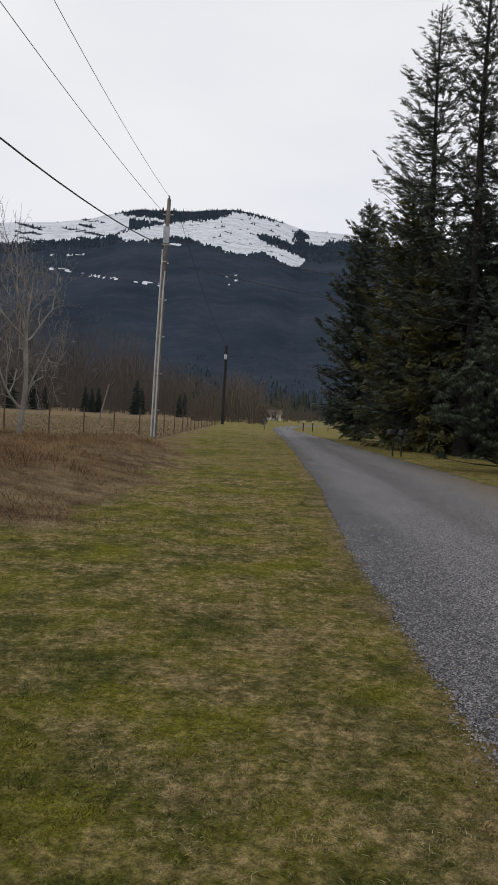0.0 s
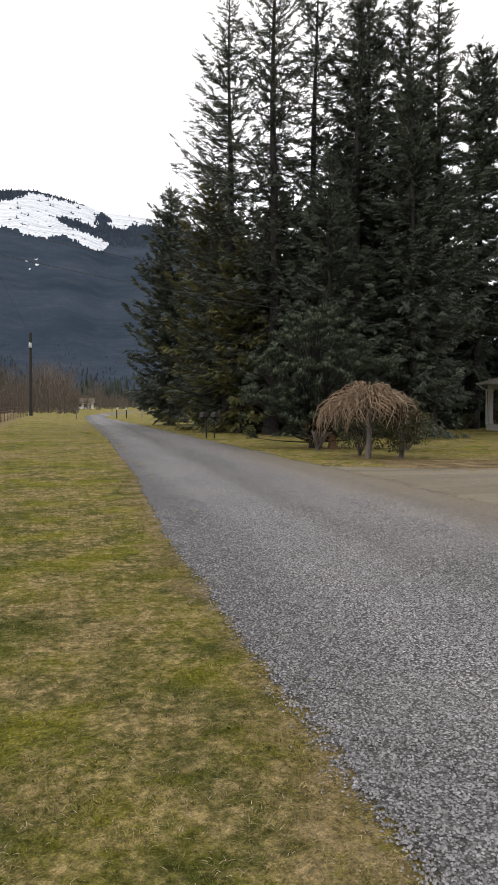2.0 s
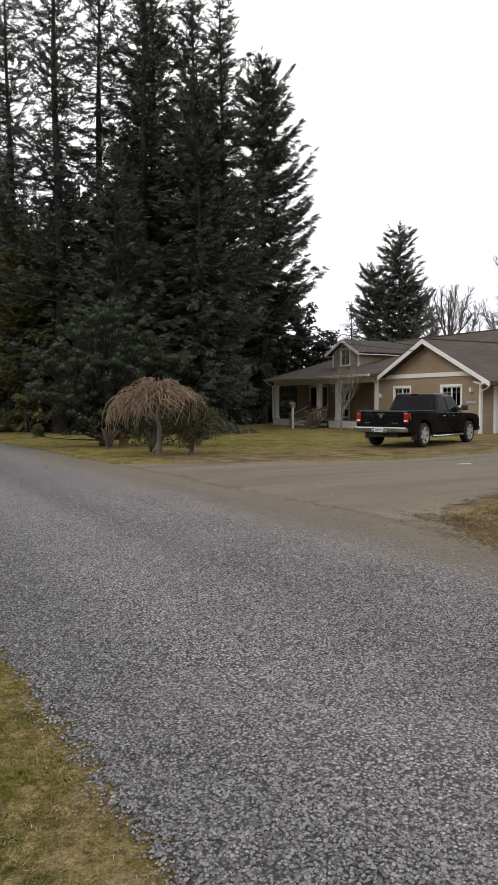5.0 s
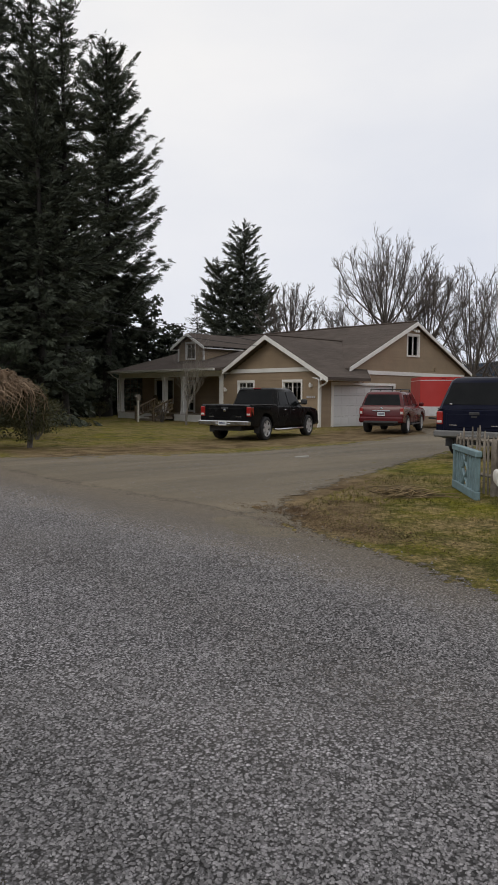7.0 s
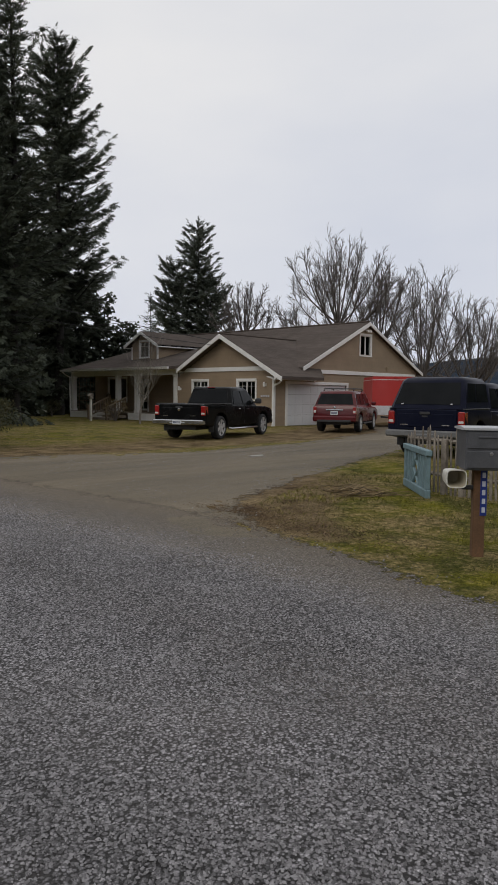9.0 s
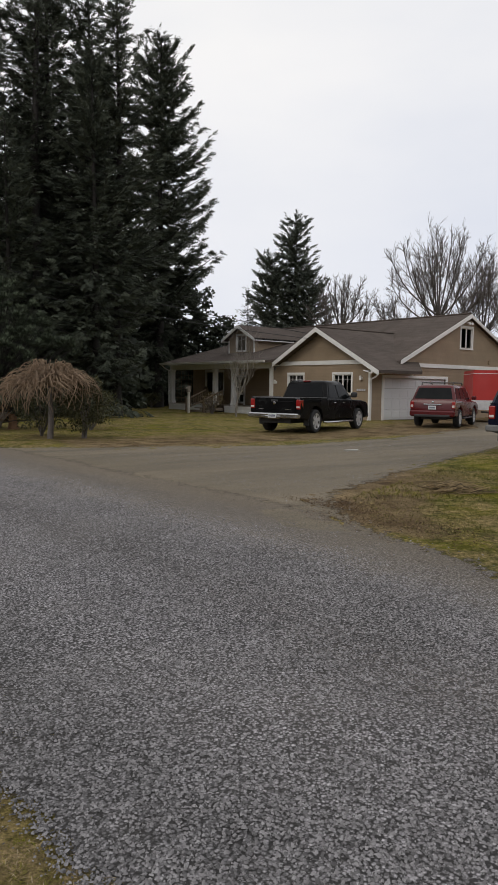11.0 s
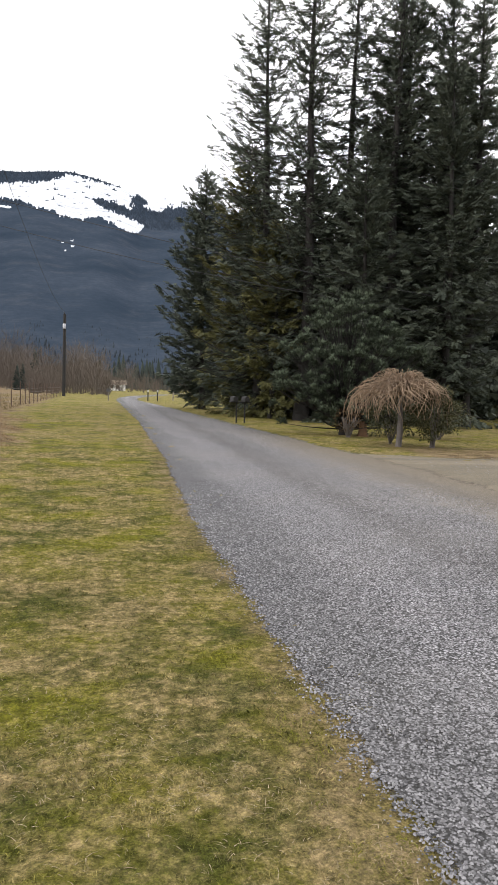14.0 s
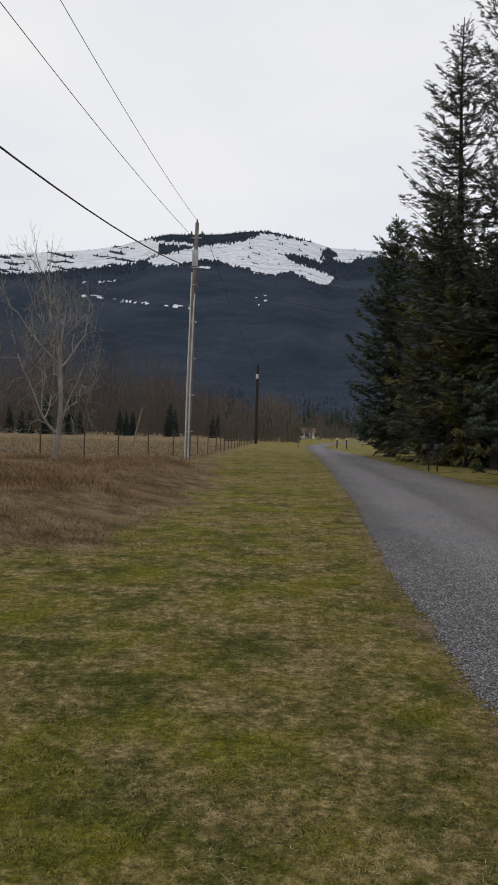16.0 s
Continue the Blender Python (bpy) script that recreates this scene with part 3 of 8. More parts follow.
def strip(name, rows_y, left, right, n, crown, material, label, category):
    """A ground strip between two edges, crowned in the middle, with its edges dipping into the turf."""
    v, f, inside = [], [], []
    for y in rows_y:
        l, r = float(left(y)), float(right(y))
        for k in range(n + 1):
            s = k / n
            jag = 0.05 * float(wobble(0, y, 1.1, 1.0)) + 0.025 * float(wobble(9, y, 3.3, 4.0)) + 0.015 * float(wobble(3, y, 23.0, 2.0)) + random.uniform(-0.012, 0.012)
            x = l - 0.12 + (r - l + 0.24) * s + (jag if s < 0.5 else -jag) * abs(1 - 2 * s)
            edge_in = min(s, 1 - s) * (r - l)
            gh = float(ground_height(x, y))
            meet = float(ease(5.6, 7.0, y) * ease(19.0, 17.6, y)) if s > 0.5 else 0.0
            w = float(ease(0.5, 1.7, edge_in))
            low = (gh + 0.006) * (1 - meet) + (gh * 0.5 + 0.034) * meet
            z = low * (1 - w) + (gh * 0.35 + 0.012 + crown * min(1.0, edge_in / 1.2) + 0.006 * float(wobble(x, y, 3.0, 5.0))) * w
            v.append((x, y, z))
            inside.append(min(s * (r - l) / 0.30, (1 - s) * (r - l) / 0.9))
    for j in range(len(rows_y) - 1):
        for k in range(n):
            a = j * (n + 1) + k
            f.append((a, a + 1, a + n + 2, a + n + 1))
    sh = Shape().add(v, f)
    return fray_edge(single(name, sh, material, label, category, kind="structure", smooth=60), inside)


strip("road", lines([(-40, 0, 2), (0, 10, 0.12), (10, 30, 0.4), (30, 160, 2)]), road_left, road_right, 40, 0.035, GRAVEL,
      "grey crushed-stone gravel lane with worn tracks", "road")


v, f, inside = [], [], []
xs = lines([(5.0, 14, 0.2), (14, 40, 0.5)])
nd = 44
for x in xs:
    lo, hi = float(drive_low(x)), float(drive_high(x))
    for k in range(nd + 1):
        s = k / nd
        jag = 0.10 * float(wobble(x, 0, 3.0, 2.0)) + 0.05 * float(wobble(x, 4, 11.0))
        y = lo - 0.15 + (hi - lo + 0.3) * s + (jag if s < 0.5 else -jag) * abs(1 - 2 * s)
        e = min(s, 1 - s) * (hi - lo)
        w, gh = float(ease(0.9, 2.4, e)), float(ground_height(x, y))
        v.append((x, y, (gh + 0.006) * (1 - w) + (gh * 0.5 + 0.030) * w))
        inside.append(e / 1.1)
for j in range(len(xs) - 1):
    for k in range(nd):
        a = j * (nd + 1) + k
        f.append((a, a + nd + 1, a + nd + 2, a + 1))
fray_edge(single("driveway", Shape().add(v, f), DIRT, "brown-grey packed gravel and dirt driveway", "driveway", kind="structure", smooth=60), inside)

# ---------------------------------------------------------------- the house
HO = (26.5, 23.2, 0.0)
house = thing("house", "tan lap-sided house with white trim, front porch and attached garage", "house", HO)
RIDGE_X, RIDGE_Z, EAVE_X, EAST_X, SLOPE = 34.15, 5.62, 27.7, 39.55, 0.462


def hp(name, shape, material, parent=None, label="", smooth=35):
    return part(name, shape, material, parent or house, label, smooth, HO if parent is None else (0, 0, 0))


def local(shape):
    shape.v = [(p[0] - HO[0], p[1] - HO[1], p[2] - HO[2]) for p in shape.v]
    return shape


def wall_with_siding(axis, at, out, lo, hi, base, top, breaks, openings, course=0.165):
    """A wall along an axis ('x' or 'y') at a fixed other coordinate; out is the side it faces.
    Openings are (a0, a1, z0, z1). Returns the solid core and the lap boards."""
    core, boards = Shape(), Shape()
    thick = 0.16

    def put(shape, a0, a1, z00, z01, z10, z11, d0, d1, d2, d3):
        pts = []
        for a, (zb, zt) in ((a0, (z00, z01)), (a1, (z10, z11))):
            for d, z in ((d0, zb), (d1, zb), (d2, zt), (d3, zt)):
                w = at + d
                pts.append((a, w, z) if axis == "x" else (w, a, z))
        shape.add(pts, [(0, 1, 2, 3), (7, 6, 5, 4), (0, 4, 5, 1), (1, 5, 6, 2), (2, 6, 7, 3), (3, 7, 4, 0)])

    cuts = sorted({lo, hi, *breaks, *[o[0] for o in openings], *[o[1] for o in openings]})
    cuts = [c for c in cuts if lo <= c <= hi]
    for a0, a1 in zip(cuts, cuts[1:]):
        mid = (a0 + a1) / 2
        spans, z = [], base
        for o in sorted((o for o in openings if o[0] < mid < o[1]), key=lambda o: o[2]):
            spans.append((z, o[2]))
            z = o[3]
        spans.append((z, None))
        for zb, zt in spans:
            if zt is None:
                put(core, a0, a1, zb, top(a0), zb, top(a1), -out * thick, 0, 0, -out * thick)
            elif zt > zb:
                put(core, a0, a1, zb, zt, zb, zt, -out * thick, 0, 0, -out * thick)
    z = base
    while z < max(top(c) for c in cuts):
        z1 = z + course
        live = [(lo, hi)]
        zm = z + course * 0.5
        grid = np.linspace(lo, hi, 400)
        ok = np.array([top(g) >= zm for g in grid])
        for o in openings:
            if o[2] - 0.02 < zm < o[3] + 0.02:
                ok &= ~((grid > o[0]) & (grid < o[1]))
        i = 0
        while i < 400:
            if ok[i]:
                j = i
                while j + 1 < 400 and ok[j + 1]:
                    j += 1
                if j > i:
                    a0, a1 = grid[i], grid[j]
                    p = a0
                    while p < a1 - 0.01:
                        q = min(a1, p + random.uniform(2.2, 3.7))
                        if a1 - q < 0.5:
                            q = a1
                        put(boards, p, q - 0.003, z, z1 + 0.012, z, z1 + 0.012, 0, out * 0.020, out * 0.005, 0)
                        p = q
                i = j
            i += 1
        z = z1
    return core, boards


def window_unit(name, plane, at, out, a0, a1, z0, z1, sashes=2, bars=True, label="white-framed window with divided panes"):
    """A framed window set in an opening. plane 'x' lies along x, 'y' along y."""
    def P(shape, p0, d0, q0, p1, d1, q1, b=0.004):
        w0, w1 = at + out * d0, at + out * d1
        if plane == "x":
            shape.box(p0, min(w0, w1), q0, p1, max(w0, w1), q1, b)
        else:
            shape.box(min(w0, w1), p0, q0, max(w0, w1), p1, q1, b)
        return shape
    t = 0.10
    fr = Shape()
    P(fr, a0 - t, -0.02, z1, a1 + t, 0.045, z1 + t + 0.02)
    P(fr, a0 - t, -0.02, z0 - 0.07, a1 + t, 0.06, z0)
    P(fr, a0 - t, -0.02, z0, a0, 0.04, z1)
    P(fr, a1, -0.02, z0, a1 + t, 0.04, z1)
    win = hp(name, fr, WHITE, None, label)
    sash = Shape()
    n = sashes
    w = (a1 - a0) / n
    for k in range(n):
        l, r = a0 + k * w, a0 + (k + 1) * w
        s = 0.036
        P(sash, l, -0.05, z0, l + s, 0.0, z1)
        P(sash, r - s, -0.05, z0, r, 0.0, z1)
        P(sash, l + s, -0.05, z0, r - s, 0.0, z0 + s)
        P(sash, l + s, -0.05, z1 - s, r - s, 0.0, z1)
    hpc("sash", local(sash), WHITE, win)
    if bars:
        bar = Shape()
        for k in range(n):
            l, r = a0 + k * w + 0.05, a0 + (k + 1) * w - 0.05
            P(bar, (l + r) / 2 - 0.008, -0.03, z0 + 0.05, (l + r) / 2 + 0.008, -0.012, z1 - 0.05, 0.002)
            zc = z1 - (z1 - z0) * 0.28
            P(bar, l, -0.03, zc - 0.008, r, -0.012, zc + 0.008, 0.002)
        hpc("glazing_bars", local(bar), WHITE, win)
    for k in range(n):
        l, r = a0 + k * w + 0.05, a0 + (k + 1) * w - 0.05
        g = hpc("pane", local(P(Shape(), l, -0.042, z0 + 0.05, r, -0.034, z1 - 0.05, 0)), GLASS, win)
        g.visible_shadow = False
    return win


def hpc(name, shape, material, parent, label=""):
    return part(name, shape, material, parent, label)


# main body walls
def main_top(x):
    return RIDGE_Z - 0.15 - SLOPE * abs(x - RIDGE_X)


def wing_top(y):
    return 4.44 - 0.521 * abs(y - 26.45)


GD = (27.45, 32.35, 0.02, 2.08)
core, boards = wall_with_siding("x", 23.2, -1, 26.5, EAST_X, 0.0, lambda x: max(main_top(x), 2.62 if x < 29 else 0), [RIDGE_X, 28.0, 29.0],
                                [GD, (33.62, 34.62, 3.78, 4.86)])
hp("wall", core, ROOM)
hp("siding", boards, SIDING, None, "tan painted lap siding")
core, boards = wall_with_siding("y", 26.5, -1, 23.2, 30.3, 0.0, wing_top, [26.45], [(24.42, 25.62, 1.30, 2.22), (27.85, 29.0, 1.30, 2.22)])
hp("wall", core, ROOM)
hp("siding", boards, SIDING, None, "tan painted lap siding")
core, boards = wall_with_siding("x", 30.3, 1, 26.5, 28.5, 0.0, lambda x: 2.9, [], [])
hp("wall", core, ROOM)
hp("siding", boards, SIDING, None, "tan painted lap siding")
PW = [(32.0, 32.62, 1.0, 2.42), (35.35, 36.3, 0.46, 2.36), (37.55, 38.2, 1.05, 2.5), (38.7, 39.45, 1.05, 2.5)]
core, boards = wall_with_siding("y", 28.5, -1, 30.3, 41.0, 0.0, lambda y: 3.2, [], PW)
hp("wall", core, ROOM)
hp("siding", boards, SIDING, None, "tan painted lap siding in the porch shade")
core, boards = wall_with_siding("x", 41.0, 1, 28.5, EAST_X, 0.0, main_top, [RIDGE_X], [])
hp("wall", core, ROOM)
hp("siding", boards, SIDING, None, "tan painted lap siding")
core, boards = wall_with_siding("y", EAST_X, 1, 23.2, 41.0, 0.0, lambda y: 2.75, [], [])
hp("wall", core, ROOM)
hp("siding", boards, SIDING, None, "tan painted lap siding")
hp("floor_slab", Shape().box(26.7, 23.4, 0.0, 39.35, 40.8, 0.06), ROOM)


# roofs, each a thick sheet with courses of shingle laid on it
def roof_plane(quad, thick=0.14):
    """quad: eave start, eave end, ridge end, ridge start."""
    e0, e1, r1, r0 = [Vector(p) for p in quad]
    sheet = Shape().slab(quad, thick)
    deck_ob = hp("roof", sheet, ROOF, None, "dark grey-brown composition shingle roof")
    courses = Shape()
    up = (r0 - e0)
    n = max(3, int(up.length / 0.16))
    nrm = (e1 - e0).cross(r0 - e0).normalized()
    if nrm.z < 0:
        nrm = -nrm
    for k in range(n):
        a, b = k / n, (k + 1) / n
        l0, l1 = e0.lerp(r0, a), e1.lerp(r1, a)
        u0, u1 = e0.lerp(r0, b), e1.lerp(r1, b)
        length = (l1 - l0).length
        m = max(1, int(length / 0.9))
        for j in range(m):
            s, t = j / m, (j + 1) / m
            lift = nrm * random.uniform(0.005, 0.008)
            p = [l0.lerp(l1, s) + lift, l0.lerp(l1, t) + lift, u0.lerp(u1, t) + nrm * 0.004, u0.lerp(u1, s) + nrm * 0.004]
            q = [l0.lerp(l1, s), l0.lerp(l1, t)]
            courses.add([tuple(c) for c in p + q], [(0, 1, 2, 3), (4, 5, 1, 0)])
    tagged(part("shingle", local(courses), ROOF, deck_ob, smooth=0), kind="stuff")
    return deck_ob


SY, NY = 22.95, 41.45
eave_w = (EAVE_X + 0.62, RIDGE_Z - SLOPE * (RIDGE_X - EAVE_X - 0.62))
roof_plane([(eave_w[0], SY, eave_w[1]), (eave_w[0], 31.2, eave_w[1]), (RIDGE_X, 31.2, RIDGE_Z), (RIDGE_X, SY, RIDGE_Z)])
roof_plane([(30.2, 31.2, RIDGE_Z - SLOPE * 3.95), (30.2, NY, RIDGE_Z - SLOPE * 3.95), (RIDGE_X, NY, RIDGE_Z), (RIDGE_X, 31.2, RIDGE_Z)])
roof_plane([(39.9, NY, RIDGE_Z - SLOPE * 5.75), (39.9, SY, RIDGE_Z - SLOPE * 5.75), (RIDGE_X, SY, RIDGE_Z), (RIDGE_X, NY, RIDGE_Z)])
# porch roof, lower pitch
PZ = 3.02
roof_plane([(25.8, 29.7, PZ), (25.8, 40.75, PZ), (31.6, 41.2, PZ + 1.45), (31.6, 29.7, PZ + 1.45)])
# wing roof
WY, WZ, WS = 26.45, 4.60, 0.521
for side in (-1, 1):
    run = 4.2 if side < 0 else 3.25
    ye, ze = WY + side * run, WZ - WS * run
    roof_plane([(25.95, ye, ze), (29.2 if side < 0 else 29.0, ye, ze), (33.2, WY, WZ), (25.95, WY, WZ)])
hp("ridge_cap", Shape().tube([(25.95, WY, WZ + 0.02), (32.6, WY, WZ + 0.02)], 0.06, 6), ROOF)
hp("ridge_cap", Shape().tube([(RIDGE_X, SY, RIDGE_Z + 0.02), (RIDGE_X, NY, RIDGE_Z + 0.02)], 0.06, 6), ROOF)


def rake(p0, p1, w=0.22, t=0.05, axis="y"):
    """A white board under a sloping roof edge."""
    s = Shape()
    o = (0, t, 0) if axis == "y" else (t, 0, 0)
    v = []
    for p in (p0, p1):
        v += [(p[0], p[1], p[2]), (p[0] + o[0], p[1] + o[1], p[2]), (p[0] + o[0], p[1] + o[1], p[2] - w), (p[0], p[1], p[2] - w)]
    s.add(v, [(0, 1, 2, 3), (7, 6, 5, 4), (0, 4, 5, 1), (1, 5, 6, 2), (2, 6, 7, 3), (3, 7, 4, 0)])
    return hp("rake_board", s, WHITE, None, "white rake board")


rake((EAVE_X + 0.7, SY - 0.03, RIDGE_Z - SLOPE * (RIDGE_X - EAVE_X - 0.7) - 0.01), (RIDGE_X, SY - 0.03, RIDGE_Z - 0.01))
rake((RIDGE_X, SY - 0.03, RIDGE_Z - 0.01), (39.92, SY - 0.03, RIDGE_Z - SLOPE * 5.77 - 0.01), 0.17)
rake((25.92, WY - 4.22, WZ - WS * 4.22 - 0.01), (25.92, WY, WZ - 0.01), axis="x")
rake((25.92, WY, WZ - 0.01), (25.92, WY + 3.27, WZ - WS * 3.27 - 0.01), axis="x")
hp("soffit", Shape().slab([(25.95, 22.66, 2.28), (29.1, 22.66, 2.28), (29.1, 23.2, 2.42), (25.95, 23.2, 2.42)], 0.03), WHITE)
# trim bands, corner boards
hp("trim_band", Shape().box(28.55, 23.13, 2.66, 39.35, 23.178, 2.86, 0.006), WHITE, None, "white horizontal trim band")
hp("trim_band", Shape().box(26.43, 23.75, 2.72, 26.478, 30.4, 2.93, 0.006), WHITE, None, "white horizontal trim band")
hp("corner_board", Shape().box(26.46, 23.16, 0.0, 26.58, 23.30, 2.42, 0.006), WHITE)
hp("corner_board", Shape().box(26.44, 30.26, 0.3, 26.56, 30.38, 2.9, 0.006), WHITE)
# gutters and downspouts
hp("gutter", Shape().prism([(22.52, 2.40), (22.66, 2.40), (22.66, 2.29), (22.56, 2.29)], "x", 25.9, 29.15), WHITE, None, "white eave gutter")
hp("gutter", Shape().prism([(25.66, PZ), (25.80, PZ), (25.80, PZ - 0.12), (25.70, PZ - 0.12)], "y", 30.2, 40.85), WHITE, None, "white eave gutter")
hp("downspout", Shape().tube([(26.4, 22.6, 2.32), (26.4, 22.75, 2.12), (26.38, 23.1, 1.98), (26.38, 23.14, 1.8), (26.38, 23.14, 0.12), (26.2, 23.05, 0.06)], 0.042, 6), WHITE, None, "white downspout")
hp("downspout", Shape().tube([(25.75, 40.7, PZ - 0.1), (26.0, 40.72, PZ - 0.3), (26.36, 40.74, PZ - 0.45), (26.40, 40.76, 0.4)], 0.04, 6), WHITE, None, "white downspout")

# windows
window_unit("window", "y", 26.5, -1, 24.42, 25.62, 1.30, 2.22)
window_unit("window", "y", 26.5, -1, 27.85, 29.0, 1.30, 2.22)
window_unit("window", "x", 23.2, -1, 33.62, 34.62, 3.78, 4.86, bars=False, label="white-framed attic window with two tall panes")
window_unit("window", "y", 28.5, -1, 32.0, 32.62, 1.0, 2.42, sashes=1, bars=False, label="tall narrow white-framed porch window")
window_unit("window", "y", 28.5, -1, 37.55, 38.2, 1.05, 2.5, sashes=1, bars=False, label="tall narrow white-framed porch window")
window_unit("window", "y", 28.5, -1, 38.7, 39.45, 1.05, 2.5, sashes=1, bars=False, label="tall narrow white-framed porch window")

# garage door with four rows of raised panels
gf = Shape()
gf.box(27.31, 23.12, 0.0, 27.45, 23.19, 2.22, 0.005).box(32.35, 23.12, 0.0, 32.49, 23.19, 2.22, 0.005).box(27.45, 23.12, 2.08, 32.35, 23.19, 2.22, 0.005)
gdoor = hp("garage_door", gf, WHITE, None, "closed white sectional garage door")
for k in range(4):
    s = Shape().box(27.45, 23.24, 0.03 + 0.5125 * k, 32.35, 23.29, 0.03 + 0.5125 * (k + 1) - 0.008, 0.006)
    for j in range(8):
        x0 = 27.53 + j * 0.605
        s.box(x0, 23.225, 0.13 + 0.5125 * k, x0 + 0.5, 23.245, 0.44 + 0.5125 * k, 0.012)
    hpc("door_panel", local(s), DOORWHITE, gdoor)

# dormer
dz0, DY = 3.55, 35.5
core, boards = wall_with_siding("y", 28.35, -1, 34.25, 36.75, dz0, lambda y: 5.35 - 0.52 * abs(y - DY) - 0.1, [DY], [(35.1, 35.95, 3.75, 4.72)], 0.14)
hp("wall", core, ROOM)
hp("siding", boards, SIDING, None, "tan dormer siding")
for yy, o in ((34.25, -1), (36.75, 1)):
    core, boards = wall_with_siding("x", yy, o, 28.35, 31.5, dz0, lambda x: 4.48, [], [], 0.14)
    hp("wall", core, ROOM)
    hp("siding", boards, SIDING, None, "tan dormer siding")
window_unit("window", "y", 28.35, -1, 35.1, 35.95, 3.78, 4.72, sashes=1, label="small white-framed dormer window")
for side in (-1, 1):
    ye = DY + side * 1.65
    roof_plane([(28.0, ye, 5.36 - 0.52 * 1.65), (32.4, ye, 5.36 - 0.52 * 1.65), (33.2, DY, 5.36), (28.0, DY, 5.36)], 0.1)
    rake((27.96, ye, 5.35 - 0.52 * 1.65), (27.96, DY, 5.35), 0.17, 0.05, "x")
    hp("fascia", Shape().box(28.0, min(ye, ye - side * 0.03), 5.36 - 0.52 * 1.65 - 0.15, 32.0, max(ye, ye - side * 0.03), 5.36 - 0.52 * 1.65 - 0.02), WHITE)
for yy in (34.2, 36.68):
    hp("corner_board", Shape().box(28.3, yy, dz0, 28.37, yy + 0.12, 4.45, 0.004), WHITE)

# porch: deck boards, skirt, posts, beam, steps and rails
porch_deck = hp("porch_deck", Shape().box(26.55, 30.35, 0.30, 28.5, 41.0, 0.40), DECK, None, "weathered wooden porch deck")
y = 30.4
while y < 40.9:
    hpc("deck_board", local(Shape().box(26.42, y, 0.401, 28.48, y + 0.136, 0.428, 0.004)), DECK, porch_deck)
    y += 0.142
hp("skirt", Shape().box(26.44, 36.6, -0.05, 26.5, 40.85, 0.26, 0.01).box(26.42, 36.6, 0.26, 26.5, 40.85, 0.41, 0.01), WHITE, None, "white porch skirt board")
hp("skirt", Shape().box(26.44, 30.4, -0.05, 26.5, 34.7, 0.26, 0.01).box(26.42, 30.4, 0.26, 26.5, 34.7, 0.41, 0.01), WHITE, None, "white porch skirt board")
for yy in (40.6, 35.8, 33.95, 30.45):
    s = Shape().box(26.45, yy - 0.13, 0.41, 26.71, yy + 0.13, 2.66, 0.012).box(26.42, yy - 0.16, 0.41, 26.74, yy + 0.16, 0.58, 0.012).box(26.42, yy - 0.16, 2.5, 26.74, yy + 0.16, 2.66, 0.012)
    hp("porch_post", s, WHITE, None, "square white porch post")
hp("porch_beam", Shape().box(26.47, 30.4, 2.60, 26.69, 40.75, 2.90, 0.01), WHITE, None, "white porch beam")
hp("porch_ceiling", Shape().box(25.9, 30.3, 2.90, 28.5, 40.75, 2.93), WHITE)
steps = hp("porch_steps", Shape().box(25.5, 34.8, 0.22, 25.8, 36.5, 0.26, 0.008).box(25.9, 34.8, 0.10, 26.4, 36.5, 0.25, 0.008).box(25.2, 34.8, -0.02, 25.55, 36.5, 0.12, 0.008), DECK, None, "wooden porch steps")
for yy in (34.75, 36.55):
    s = Shape()
    s.tube([(26.4, yy, 1.32), (24.95, yy, 0.72)], 0.05, 4)
    s.tube([(26.4, yy, 0.75), (24.95, yy, 0.2)], 0.04, 4)
    s.box(24.9, yy - 0.05, -0.02, 25.0, yy + 0.05, 0.85, 0.01)
    for k in range(8):
        q = k / 7
        s.box(25.05 + 1.25 * q, yy - 0.02, 0.24 + 0.48 * q, 25.09 + 1.25 * q, yy + 0.02, 0.74 + 0.55 * q)
    hp("stair_rail", s, RAIL, None, "bare wooden stair rail")
# front door with glazed panels
fd = Shape().box(28.43, 35.25, 0.42, 28.49, 35.35, 2.46, 0.005).box(28.43, 36.3, 0.42, 28.49, 36.4, 2.46, 0.005).box(28.43, 35.35, 2.36, 28.49, 36.3, 2.46, 0.005)
fdoor = hp("front_door", fd, WHITE, None, "white panelled storm door")
leaf = Shape()
for y0, y1, z0, z1 in ((35.36, 35.46, 0.43, 2.35), (36.19, 36.29, 0.43, 2.35), (35.46, 36.19, 0.43, 0.62), (35.46, 36.19, 1.05, 1.15), (35.46, 36.19, 1.5, 1.6), (35.46, 36.19, 2.2, 2.35), (35.8, 35.86, 0.62, 2.2)):
    leaf.box(28.5, y0, z0, 28.545, y1, z1, 0.004)
hpc("door_leaf", local(leaf), WHITE, fdoor)
for z0, z1 in ((0.62, 1.05), (1.15, 1.5), (1.6, 2.2)):
    for y0, y1 in ((35.46, 35.8), (35.86, 36.19)):
        hpc("pane", local(Shape().box(28.515, y0, z0, 28.523, y1, z1)), GLASS, fdoor)
hpc("door_handle", local(Shape().tube([(28.46, 36.24, 1.35), (28.42, 36.24, 1.35), (28.42, 36.24, 1.25), (28.46, 36.24, 1.25)], 0.012, 6)), METALGREY, fdoor)
